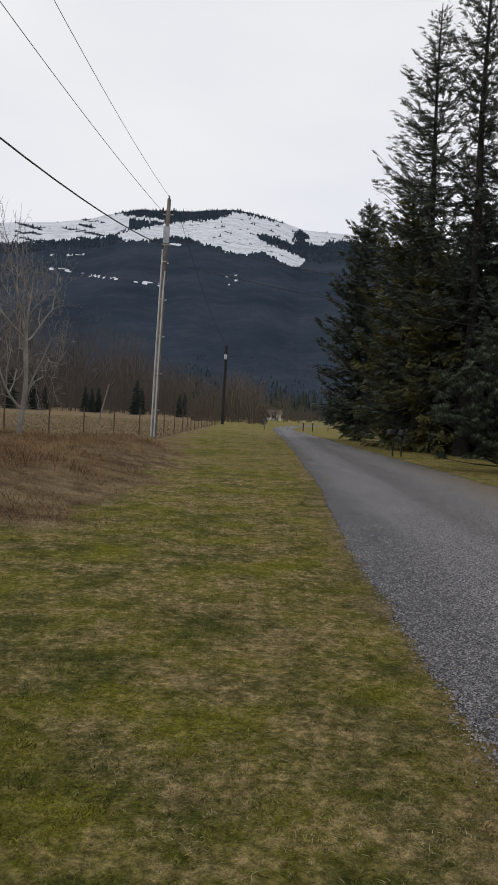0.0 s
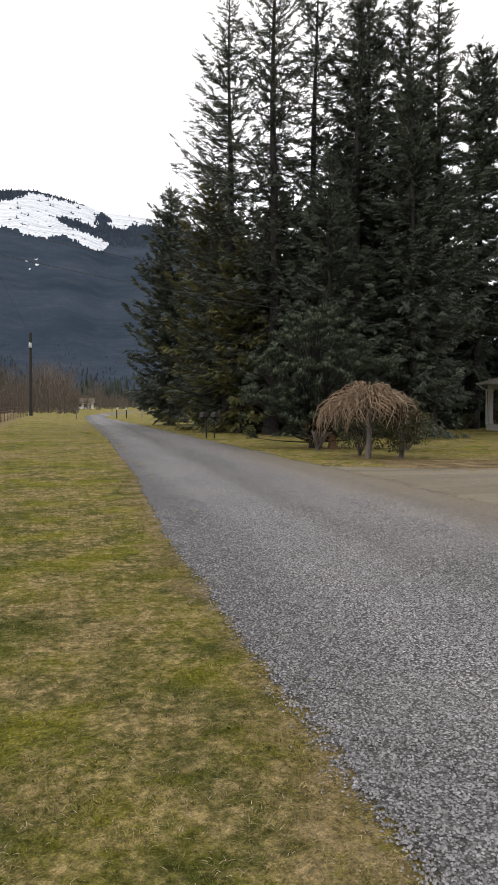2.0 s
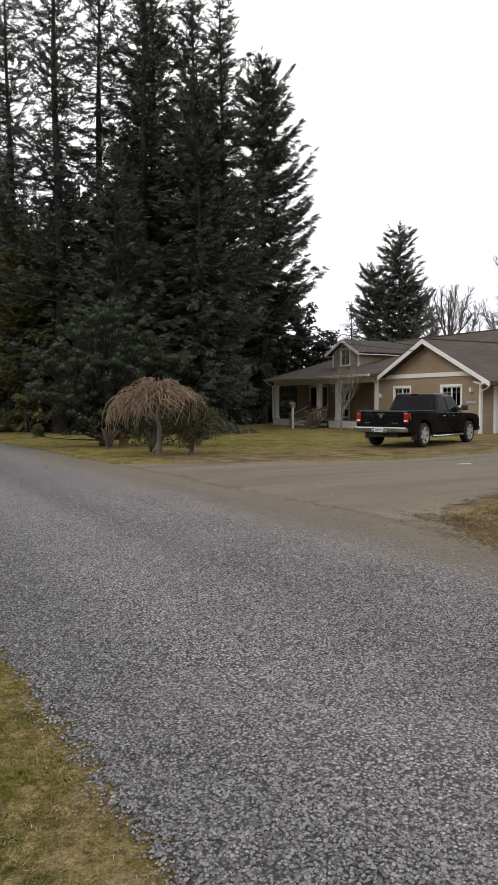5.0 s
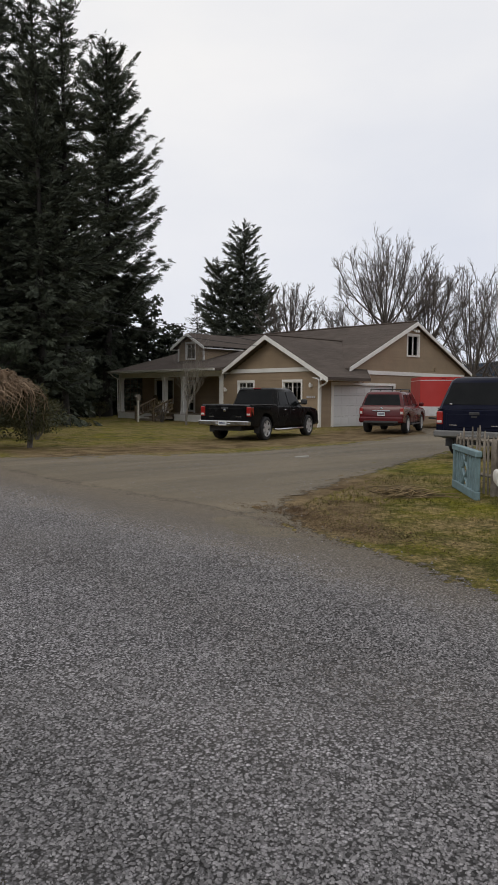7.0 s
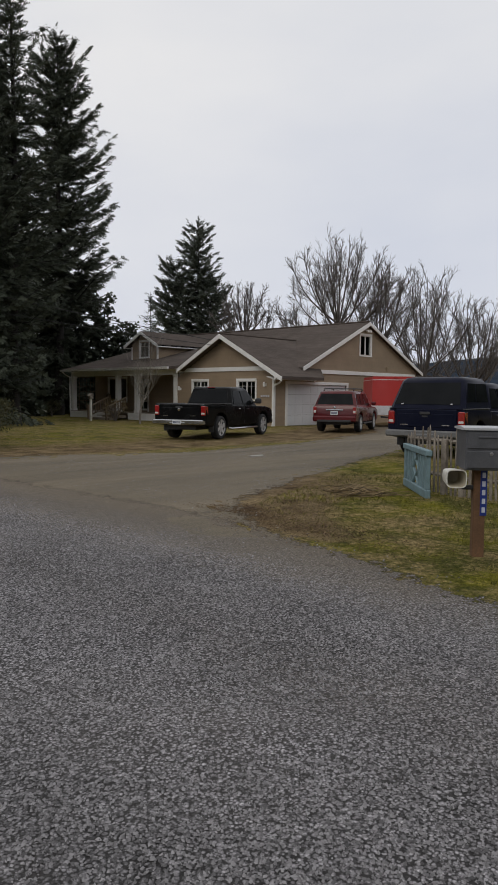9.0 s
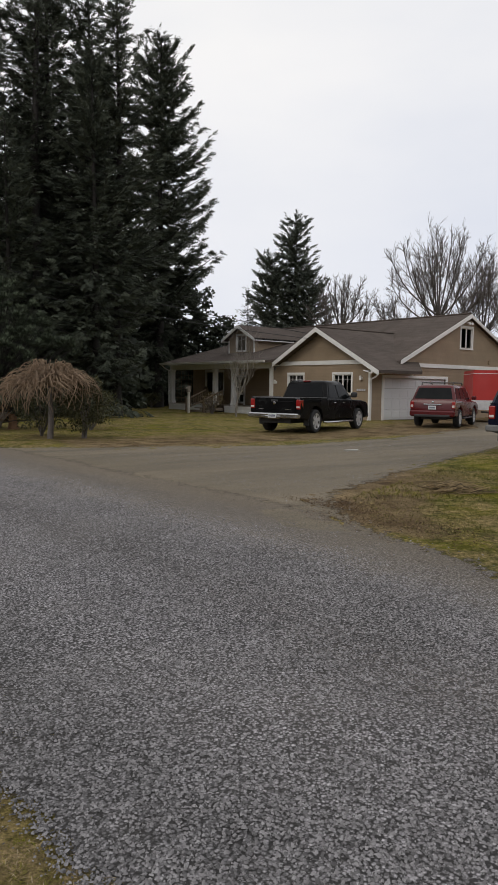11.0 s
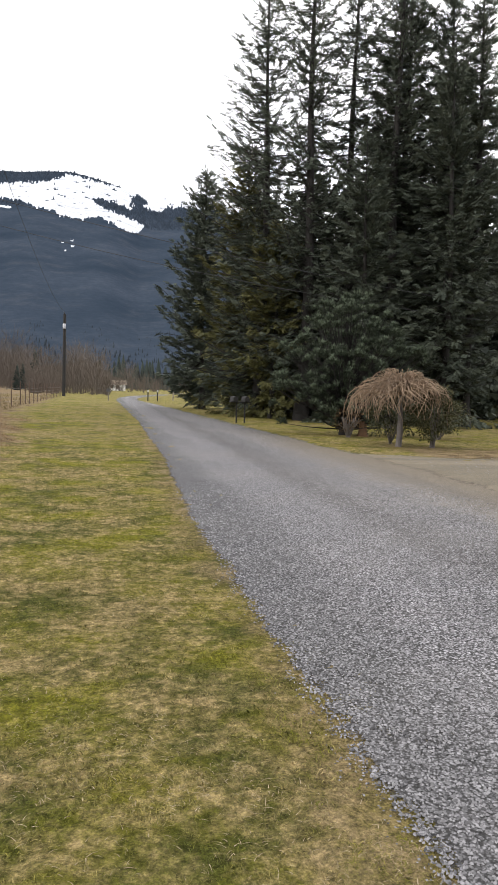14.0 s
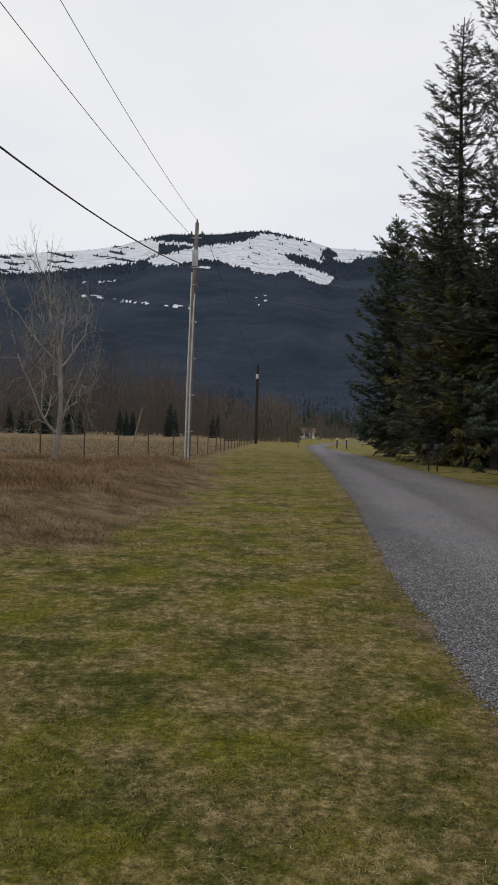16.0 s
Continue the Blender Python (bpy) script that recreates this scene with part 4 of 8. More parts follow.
# lattice screen at the porch end
scr = Shape()
for k in range(6):
    scr.box(26.9 + 0.28 * k, 40.9, 0.43, 26.93 + 0.28 * k, 40.93, 2.6)
for k in range(8):
    scr.box(26.75, 40.93, 0.45 + 0.3 * k, 28.45, 40.96, 0.49 + 0.3 * k)
hp("lattice_screen", scr, RAIL, None, "brown wooden lattice screen on the porch end")
# lights on the walls, number plaque, vents
for x_, y_, z_ in ((26.43, 23.72, 1.95), (26.43, 30.0, 1.75)):
    hp("wall_lamp", Shape().box(x_ - 0.02, y_ - 0.06, z_, x_ + 0.06, y_ + 0.06, z_ + 0.14, 0.01).lathe([(0.0, z_ - 0.02), (0.06, z_), (0.07, z_ + 0.16), (0.0, z_ + 0.24)], "z", 10, (x_ - 0.07, y_, 0)), WHITE, None, "small white wall lamp")
hp("flood_lamp", Shape().box(34.0, 23.06, 5.12, 34.24, 23.18, 5.2, 0.01).lathe([(0.03, 0.0), (0.06, -0.08), (0.075, -0.14), (0.0, -0.14)], "y", 10, (34.0, 23.05, 5.1)).lathe([(0.03, 0.0), (0.06, -0.08), (0.075, -0.14), (0.0, -0.14)], "y", 10, (34.24, 23.05, 5.1)), WHITE, None, "white twin floodlight")
hp("flood_lamp", Shape().box(28.9, 22.9, 2.28, 29.1, 23.1, 2.36, 0.01).lathe([(0.03, 0.0), (0.06, -0.08), (0.07, -0.14), (0.0, -0.14)], "y", 10, (29.15, 22.95, 2.26)), WHITE, None, "white twin floodlight")
plaque = hp("plaque", Shape().box(26.45, 23.42, 1.40, 26.47, 24.05, 1.55, 0.004), SIDING, None, "small wall plaque with pale bars")
for k in range(5):
    hpc("bar", local(Shape().box(26.442, 23.46 + 0.12 * k, 1.43, 26.449, 23.53 + 0.12 * k, 1.52)), SIGNWHITE, plaque)
hp("wall_vent", Shape().box(36.2, 23.12, 3.0, 36.4, 23.18, 3.2, 0.01).box(36.2, 23.09, 3.16, 36.4, 23.14, 3.2), SIDING)


# porch chair and the post with a bird house on the lawn
chair = thing("porch_chair", "tan round-backed chair on the porch", "chair", (27.6, 38.6, 0.43), 90)
part("seat", Shape().box(-0.25, -0.25, 0.40, 0.25, 0.25, 0.45, 0.015), RAIL, chair)
part("backrest", Shape().prism([(-0.28, 0.45), (0.28, 0.45), (0.28, 0.9), (0.2, 1.05), (0, 1.12), (-0.2, 1.05), (-0.28, 0.9)], "y", -0.27, -0.23), RAIL, chair)
for sx in (-0.22, 0.22):
    for sy in (-0.22, 0.22):
        part("leg", Shape().box(sx - 0.025, sy - 0.025, 0, sx + 0.025, sy + 0.025, 0.4, 0.004), RAIL, chair)
bird = thing("bird_house", "small bird house on a pale wooden post in the lawn", "bird house", (24.0, 34.9, 0))
part("post", Shape().box(-0.055, -0.055, -0.05, 0.055, 0.055, 1.2, 0.01), TUBWHITE, bird)
box_ = part("box", Shape().prism([(-0.10, 1.2), (0.10, 1.2), (0.10, 1.44), (0, 1.54), (-0.10, 1.44)], "y", -0.10, 0.10), PICKET, bird)
part("roof", Shape().slab([(-0.15, -0.13, 1.40), (-0.15, 0.13, 1.40), (0, 0.13, 1.56), (0, -0.13, 1.56)], 0.02).slab([(0.15, -0.13, 1.40), (0.15, 0.13, 1.40), (0, 0.13, 1.56), (0, -0.13, 1.56)], 0.02), PICKET, bird)


# ---------------------------------------------------------------- trees


def spray_template(pairs, width, curl):
    """A flat needle spray: a rib with pointed side shoots. Length 1 along x."""
    v, t = [], []
    for k in range(pairs + 1):
        s = k / pairs
        v.append((s, 0.0, -curl * s * s))
    for k in range(pairs):
        s = k / pairs
        w = width * (1.0 - 0.75 * s)
        for sg in (-1, 1):
            i = len(v)
            v.append((s + 0.42, sg * w, -curl * s * s - 0.06))
            t.append((k, i, k + 1) if sg > 0 else (k, k + 1, i))
    return np.array(v), np.array(t)


def place(template, tris, o, d, n, size):
    """Copies of a template at points o, along d, roughly facing n, of the given sizes."""
    d = d / np.linalg.norm(d, axis=1, keepdims=True)
    s = np.cross(n, d)
    s /= np.linalg.norm(s, axis=1, keepdims=True) + 1e-9
    n2 = np.cross(d, s)
    v = o[:, None] + size[:, None, None] * (template[None, :, 0:1] * d[:, None] + template[None, :, 1:2] * s[:, None] + template[None, :, 2:3] * n2[:, None])
    k = len(template)
    t = tris[None] + (np.arange(len(o)) * k)[:, None, None]
    return v.reshape(-1, 3), t.reshape(-1, 3)


def tubes(paths, radii, n=3):
    """Tapered tubes along many paths of equal length: paths (m, k, 3), radii (m, k)."""
    m, k, _ = paths.shape
    d = np.gradient(paths, axis=1)
    d /= np.linalg.norm(d, axis=2, keepdims=True) + 1e-9
    ref = np.where(np.abs(d[..., 2:3]) < 0.9, np.array([0, 0, 1.0]), np.array([1.0, 0, 0]))
    a = np.cross(d, ref)
    a /= np.linalg.norm(a, axis=2, keepdims=True) + 1e-9
    b = np.cross(a, d)
    w = 2 * np.pi * np.arange(n) / n
    ring = a[:, :, None] * np.cos(w)[:, None] + b[:, :, None] * np.sin(w)[:, None]
    v = paths[:, :, None] + ring * radii[:, :, None, None]
    i, j = np.meshgrid(np.arange(k - 1), np.arange(n), indexing="ij")
    q = np.stack([i * n + j, i * n + (j + 1) % n, (i + 1) * n + (j + 1) % n, (i + 1) * n + j], -1).reshape(-1, 4)
    t = np.concatenate([q[:, [0, 1, 2]], q[:, [0, 2, 3]]])
    t = t[None] + (np.arange(m) * k * n)[:, None, None]
    return v.reshape(-1, 3), t.reshape(-1, 3)


SPRAY, SPRAY_BEHIND = spray_template(3, 0.34, 0.22), spray_template(2, 0.40, 0.22)


def conifer(label, at, height, radius, clear, needles, seed, gap=0.42, per=6, dens=1.0, droop=0.35, size=0.62, power=0.85, group="tall firs", skirt=0.0, trunk_r=None, shy=None):
    """A fir: leaning limbs in whorls, each hung with needle sprays."""
    g = np.random.default_rng(seed)
    tree = thing("conifer", label, "conifer tree", at, 0, group)
    tr = trunk_r or height * 0.013
    zs = np.linspace(-0.1, height, 12)
    bend = 0.12 * np.sin(zs * 0.3 + seed)
    path = np.stack([bend, 0.1 * np.cos(zs * 0.23 + seed) - 0.1, zs], 1)[None]
    rad = (tr * (1 - zs / height * 0.93))[None]
    rad[0, 0] *= 1.35
    v, t = tubes(path, rad, 9)
    ob = new("trunk", array_mesh("trunk", v, t, BARKDARK, True))
    ob.parent = tree
    P, L, SO, SD, SN, SS = [], [], [], [], [], []
    z = clear
    while z < height - 0.25:
        u = (z - clear) / (height - clear)
        base = (radius * (1 - u) ** power * (0.75 + 0.25 * min(1, (u + 0.02) / 0.12)) + 0.12) * (1 - skirt * max(0.0, 1 - u / 0.27) ** 0.8)
        for k in range(max(3, int(round(per * (1 - 0.35 * u))))):
            ln = base * (g.uniform(0.55, 1.15) if k % 4 else g.uniform(0.2, 0.5))
            az = g.uniform(0, 2 * np.pi)
            if shy and z < shy[2] and np.cos(az) * shy[0] + np.sin(az) * shy[1] > -0.1:
                ln *= 0.18
            rise = 0.55 * u - droop * (1 - u) + g.normal(0, 0.27)
            out = np.array([np.cos(az), np.sin(az), 0])
            z0 = z + g.uniform(-0.5, 0.5) * gap
            s = np.linspace(0, 1, 6)
            pts = out[None] * (ln * s)[:, None] + np.array([0, 0, 1.0])[None] * (z0 + ln * (rise * s - 0.30 * droop * np.sin(np.pi * s) + 0.22 * s ** 3))[:, None]
            pts += g.normal(0, 0.03 * ln ** 0.5, (6, 3)) * s[:, None]
            P.append(pts)
            L.append(0.012 + 0.012 * ln)
            m = max(3, int(dens * ln / 0.068))
            q = np.sort(g.uniform(0.08 if ln > 1 else 0.0, 1.0, m))
            pos = np.stack([np.interp(q, s, pts[:, i]) for i in range(3)], 1)
            tan = pts[-1] - pts[-2] * 0.5 - pts[0] * 0.5
            tan /= np.linalg.norm(tan)
            side = np.cross(tan, [0, 0, 1.0])
            sgn = g.choice([-1, 1], m)
            spread = g.uniform(0.35, 1.25, m) * (1 - 0.5 * q)
            dd = tan[None] + side[None] * (sgn * spread)[:, None] + np.array([0, 0, -1.0])[None] * (g.uniform(-0.15, 0.75, m) * (0.4 + droop))[:, None]
            SO.append(pos + g.normal(0, 0.05, (m, 3)))
            SD.append(dd)
            SN.append(np.array([0, 0, 1.0]) + g.normal(0, 1.0, (m, 3)))
            SS.append(size * g.uniform(0.6, 1.3, m) * (0.55 + 0.45 * min(1, ln / 1.6)))
        z += gap * (0.75 + 0.5 * (1 - u))
    P, L = np.array(P), np.array(L)
    v, t = tubes(P[:, [0, 2, 5]], L[:, None] * np.array([1.0, 0.6, 0.15])[None], 3)
    ob = new("bough", array_mesh("bough", v, t, BARKDARK))
    ob.parent = tree
    tagged(ob, kind="stuff")
    v, t = place(*(SPRAY_BEHIND if group == "firs behind" else SPRAY), np.concatenate(SO), np.concatenate(SD), np.concatenate(SN), np.concatenate(SS))
    ob = new("crown", array_mesh("crown", v, t, needles))
    ob.parent = tree
    tagged(ob, kind="stuff")
    return tree


DARKFIR = "tall dark green fir with drooping limbs"
AIRY = "tall open-crowned fir with its trunk showing between limbs"
for at_, h_, r_, cl_, seed_, gap_, per_, dens_, dr_, pw_, lab_ in (
        ((9.35, 39.9, 0), 24.2, 5.2, 1.0, 11, 0.44, 8, 0.95, 0.25, 0.72, AIRY),
        ((10.85, 36.4, 0), 26.5, 4.4, 2.0, 12, 0.48, 7, 0.95, 0.25, 0.62, AIRY),
        ((13.3, 37.0, 0), 25.0, 3.9, 1.8, 13, 0.44, 6, 1.0, 0.5, 0.55, AIRY),
        ((14.7, 34.5, 0), 25.0, 3.5, 1.6, 14, 0.40, 6, 1.2, 0.45, 0.55, AIRY),
        ((15.9, 36.2, 0), 25.6, 3.9, 1.2, 15, 0.38, 7, 1.4, 0.4, 0.6, DARKFIR),
        ((18.0, 35.6, 0), 23.6, 3.8, 1.6, 16, 0.38, 7, 1.4, 0.35, 0.6, DARKFIR),
        ((17.9, 32.3, 0), 21.4, 3.6, 1.2, 17, 0.38, 7, 1.5, 0.35, 0.62, DARKFIR),
        ((16.2, 31.5, 0), 17.5, 3.3, 1.2, 19, 0.38, 7, 1.5, 0.45, 0.65, DARKFIR),
        ((12.6, 32.8, 0), 13.5, 3.2, 0.8, 20, 0.40, 7, 1.4, 0.45, 0.65, DARKFIR)):
    conifer(lab_, at_, h_, r_, cl_, FIR, seed_, gap=gap_, per=per_ + 2, dens=dens_, droop=dr_, power=pw_, size=0.29 if lab_ is AIRY else 0.32, skirt=0.2, shy=(0.85, -0.53, 4.7) if at_[0] > 17.5 else None)
conifer("tall dark green fir beside the end of the house", (28.0, 44.66, 0), 25.8, 5.7, 1.5, FIR, 18, gap=0.38, per=11, dens=1.8, droop=0.44, power=0.58, size=0.38, skirt=0.2, shy=(0.3, -0.95, 7.2))
conifer("dense dark spruce with limbs down to the ground", (8.1, 54.0, 0), 17.6, 4.4, 0.6, FIR, 21, gap=0.36, per=12, dens=1.7, droop=0.3, group="firs along the lane", power=0.72, size=0.36, skirt=0.6)
conifer("dense dark spruce beside the lane", (10.2, 48.0, 0), 13.5, 3.4, 0.3, FIR, 22, gap=0.40, per=9, dens=1.4, droop=0.3, group="firs along the lane", power=0.65, size=0.36)
conifer("olive-green cedar with soft drooping sprays", (8.9, 42.8, 0), 16.0, 3.5, 0.3, FIRWARM, 23, gap=0.34, per=9, dens=1.4, droop=0.5, group="firs along the lane", power=0.6, size=0.36, skirt=0.3)
conifer("olive-green cedar with soft drooping sprays", (9.6, 37.8, 0), 10.5, 2.8, 0.3, FIRWARM, 24, gap=0.34, per=9, dens=1.4, droop=0.5, group="firs along the lane", power=0.6, size=0.36, skirt=0.3)
for k, (x, y, h, r) in enumerate([(13.5, 43.5, 15, 4.0), (17.5, 42.0, 15, 4.0), (12.0, 50.0, 15, 4.2), (15.2, 39.0, 9, 3.6), (17.8, 39.0, 9, 2.6), (16.6, 39.4, 17.5, 3.6), (14.2, 40.4, 13, 3.6), (19.0, 36.6, 16.5, 2.8), (12.0, 42.0, 12, 3.2), (24.6, 46.0, 8.5, 2.8), (27.8, 47.4, 7.5, 2.6), (29.6, 47.6, 8.0, 2.6), (22.2, 45.4, 9.5, 2.8), (31.4, 47.8, 10.2, 2.6), (33.4, 47.4, 8.8, 2.4), (35.0, 46.4, 7.0, 2.1)]):
    conifer("dark fir filling the grove behind the tall ones", (x, y, 0), h, r, 0.3, FIR, 40 + k, gap=0.42, per=8, dens=0.64 if k < 9 else 1.0, droop=0.35, group="firs behind", size=0.72, power=0.6)
# beyond the house
conifer("tall rounded pine behind the house roof", (48.66, 53.05, 0), 18.3, 2.9, 6.0, HAZEPINE, 61, gap=0.36, per=9, dens=1.3, droop=0.06, group="trees behind the house", size=0.46, power=0.46)
conifer("bushy dark conifer behind the house roof", (46.9, 54.5, 0), 14.2, 2.9, 2.0, HAZEPINE, 62, gap=0.36, per=10, dens=1.7, droop=0.05, group="trees behind the house", size=0.38, power=0.33)
conifer("bushy dark conifer behind the house roof", (49.6, 52.1, 0), 12.6, 2.8, 2.0, HAZEPINE, 65, gap=0.36, per=10, dens=1.7, droop=0.05, group="trees behind the house", size=0.38, power=0.33)
conifer("small pointed fir behind the house", (37.62, 46.72, 0), 9.8, 1.7, 1.0, HAZEPINE, 63, gap=0.40, per=6, dens=1.0, droop=0.3, group="trees behind the house", size=0.36)

# the blue pine in front of the grove: limbs ending in upright needle tufts
TUFT_V, TUFT_T = [], []
for k in range(11):
    a = 2 * np.pi * k / 11 * 2.6
    sp = 0.25 + 0.65 * ((k * 7) % 11) / 11
    tip = np.array([1.0, sp * math.cos(a), sp * math.sin(a)])
    tip /= np.linalg.norm(tip) * (0.9 + 0.2 * (k % 3))
    w = np.array([0, -math.sin(a), math.cos(a)]) * 0.07
    i = len(TUFT_V)
    TUFT_V += [tuple(-w), tuple(w), tuple(tip)]
    TUFT_T.append((i, i + 1, i + 2))
TUFT = (np.array(TUFT_V), np.array(TUFT_T))


def pine_bush(label, at, lobes, seed, count, size):
    """Boughs that end in clusters of upright needle tufts, with dark gaps between them."""
    g = np.random.default_rng(seed)
    tree = thing("pine", label, "pine tree", at, 0)
    stems, O, D, Y = [], [], [], []
    for (cx, cy, cz, rx, rz) in lobes:
        n = int(count * rx * rz)
        d = g.normal(0, 1, (n, 3))
        d /= np.linalg.norm(d, axis=1, keepdims=True)
        d[:, 2] = np.where(d[:, 2] < -0.5, -d[:, 2], d[:, 2])
        p = np.array([cx, cy, cz]) + d * np.array([rx, rx, rz]) * g.uniform(0.7, 1.12, n)[:, None]
        for e, dd in zip(p, d):
            s = np.linspace(0, 1, 5)[:, None]
            b = np.array([0, 0, max(0.2, e[2] * 0.45)])
            path = b * (1 - s) + e * s + np.array([0, 0, -0.3 * min(1.0, e[2] / 2.5)]) * np.sin(np.pi * s)
            stems.append(path)
            m = g.integers(22, 34)
            r = g.uniform(0.13, 0.23)
            w = g.normal(0, 1, (m, 3))
            w /= np.linalg.norm(w, axis=1, keepdims=True)
            w[:, 2] = np.abs(w[:, 2]) * 1.2 - 0.25
            O.append(e + w * r * g.uniform(0.3, 1.0, m)[:, None])
            # upward tufts get the paler needles, as light from above would show them
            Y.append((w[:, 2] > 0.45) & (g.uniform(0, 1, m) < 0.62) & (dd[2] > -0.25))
            D.append(w + 0.5 * dd + np.array([0, 0, 0.55]))
    stems = np.array(stems)
    v, t = tubes(stems, np.linspace(0.03, 0.008, 5)[None].repeat(len(stems), 0), 3)
    ob = new("bough", array_mesh("bough", v, t, BARKDARK))
    ob.parent = tree
    tagged(ob, kind="stuff")
    v, t = tubes(np.array([[(0, 0, -0.1), (0.03, 0, 0.6), (0.0, 0.05, 1.4), (0.02, 0, 2.6)]]), np.array([[0.16, 0.13, 0.11, 0.06]]), 8)
    ob = new("trunk", array_mesh("trunk", v, t, BARKDARK, True))
    ob.parent = tree
    O, D, Y = np.concatenate(O), np.concatenate(D), np.concatenate(Y)
    keep = O[:, 2] > 0.15
    O, D, lit_top = O[keep], D[keep], Y[keep]
    sz = size * g.uniform(0.7, 1.3, len(O))
    up_ = np.array([0, 0, 1.0])
    for name, sel, mat_, dd, ss in (("crown", ~lit_top, PINE, D, sz), ("lit_tufts", lit_top, PINELIT, D, sz * 0.95)):
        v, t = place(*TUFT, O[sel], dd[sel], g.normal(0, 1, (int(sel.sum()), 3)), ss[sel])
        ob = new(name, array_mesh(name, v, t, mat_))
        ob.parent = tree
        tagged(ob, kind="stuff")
    return tree


pine_bush("bushy blue-green pine with upturned needle tufts", (8.9, 24.6, 0),
          [(0.1, 0, 2.7, 1.75, 2.2), (-1.15, 0.1, 1.9, 1.4, 1.7), (1.15, -0.2, 2.2, 1.45, 1.6), (-1.75, 0, 1.15, 1.0, 1.0), (1.9, -0.3, 1.4, 1.1, 1.0), (2.1, -0.2, 2.3, 1.0, 1.0), (-0.4, 0.1, 3.7, 1.0, 1.2), (0.7, -0.1, 3.8, 1.0, 1.15), (0.9, -0.5, 1.1, 1.3, 0.9), (-0.7, -0.4, 1.0, 1.2, 0.9), (0.1, -0.9, 1.9, 1.3, 1.3), (-1.4, -0.5, 0.7, 1.0, 0.6), (1.5, -0.6, 0.7, 1.0, 0.6), (0.2, -1.0, 0.6, 1.2, 0.5)], 5, 21, 0.135)


def shrub(label, at, rx, rz, seed, n=1400, leafsize=0.09, mat_=None, stems_n=9, low=0.25):
    g = np.random.default_rng(seed)
    b = thing("shrub", label, "shrub", at, 0, "shrubs")
    s = np.linspace(0, 1, 5)
    paths = []
    for k in range(stems_n):
        a = g.uniform(0, 2 * np.pi)
        r = rx * g.uniform(0.3, 0.9)
        paths.append(np.stack([np.cos(a) * r * s ** 1.3, np.sin(a) * r * s ** 1.3, rz * 1.7 * s - 0.03], 1) + g.normal(0, 0.03, (5, 3)))
    v, t = tubes(np.array(paths), np.linspace(0.025, 0.006, 5)[None].repeat(stems_n, 0), 4)
    ob = new("stem", array_mesh("stem", v, t, BARKGREY))
    ob.parent = b
    tagged(ob, kind="stuff")
    d = g.normal(0, 1, (n, 3))
    d /= np.linalg.norm(d, axis=1, keepdims=True)
    p = d * np.array([rx, rx, rz]) * (g.uniform(0.35, 1, n) ** 0.5 * (1 + 0.25 * np.sin(d[:, 0] * 5 + seed) * np.sin(d[:, 2] * 6)))[:, None] + np.array([0, 0, rz + low])
    keep = p[:, 2] > 0.08
    leaf_v = np.array([(0, 0, 0), (0.45, 0.22, 0.04), (1, 0, -0.08), (0.45, -0.22, 0.04)])
    v, t = place(leaf_v, np.array([(0, 1, 2), (0, 2, 3)]), p[keep], (d + g.normal(0, 0.6, (n, 3)))[keep], (np.array([0, 0, 1]) + g.normal(0, 0.6, (n, 3)))[keep], leafsize * g.uniform(0.6, 1.4, keep.sum()))
    ob = new("foliage", array_mesh("foliage", v, t, mat_ or SHRUBLEAF))
    ob.parent = b
    tagged(ob, kind="stuff")
    return b


def weeping_tree(at):
    g = np.random.default_rng(31)
    tree = thing("weeping_tree", "small bare weeping tree with a mop of tan twigs", "tree", at, 0)
    zs = np.linspace(-0.05, 1.55, 7)
    v, t = tubes(np.stack([0.03 * np.sin(zs * 3), 0.02 * np.cos(zs * 2), zs], 1)[None], np.linspace(0.09, 0.06, 7)[None], 10)
    ob = new("trunk", array_mesh("trunk", v, t, BARKGREY, True))
    ob.parent = tree
    paths, rad = [], []
    s = np.linspace(0, 1, 9)
    for k in range(640):
        a = g.uniform(0, 2 * np.pi)
        reach = 1.46 * g.uniform(0.12, 1.0) ** 0.55 * (1 + 0.10 * math.sin(2 * a + 0.6) + 0.06 * math.sin(5 * a))
        q = reach / 1.6
        crown = 2.06 - 0.66 * q ** 1.2 + 0.20 * (1 - q) ** 2
        r = reach * np.sin(np.pi / 2 * np.minimum(1, s * 1.15)) ** 0.9
        z = 1.5 + (crown - 1.5 + 0.12) * np.sin(np.pi / 2 * np.minimum(s * 2.2, 1)) - g.uniform(0.25, 0.95) * (0.45 + 0.55 * q) * np.clip((s - 0.38) / 0.62, 0, 1) ** 1.5
        wob = np.cumsum(g.normal(0, 0.036, (9, 3)), 0) * np.minimum(1, s * 3)[:, None]
        aa = a + 0.35 * s * g.normal()
        paths.append(np.stack([np.cos(aa) * r, np.sin(aa) * r, z], 1) + wob)
        rad.append(np.linspace(0.0135, 0.0055, 9) * g.uniform(0.7, 1.5))
    v, t = tubes(np.array(paths), np.array(rad), 3)
    ob = new("twig", array_mesh("twig", v, t, TWIG))
    ob.parent = tree
    tagged(ob, kind="stuff")
    return tree


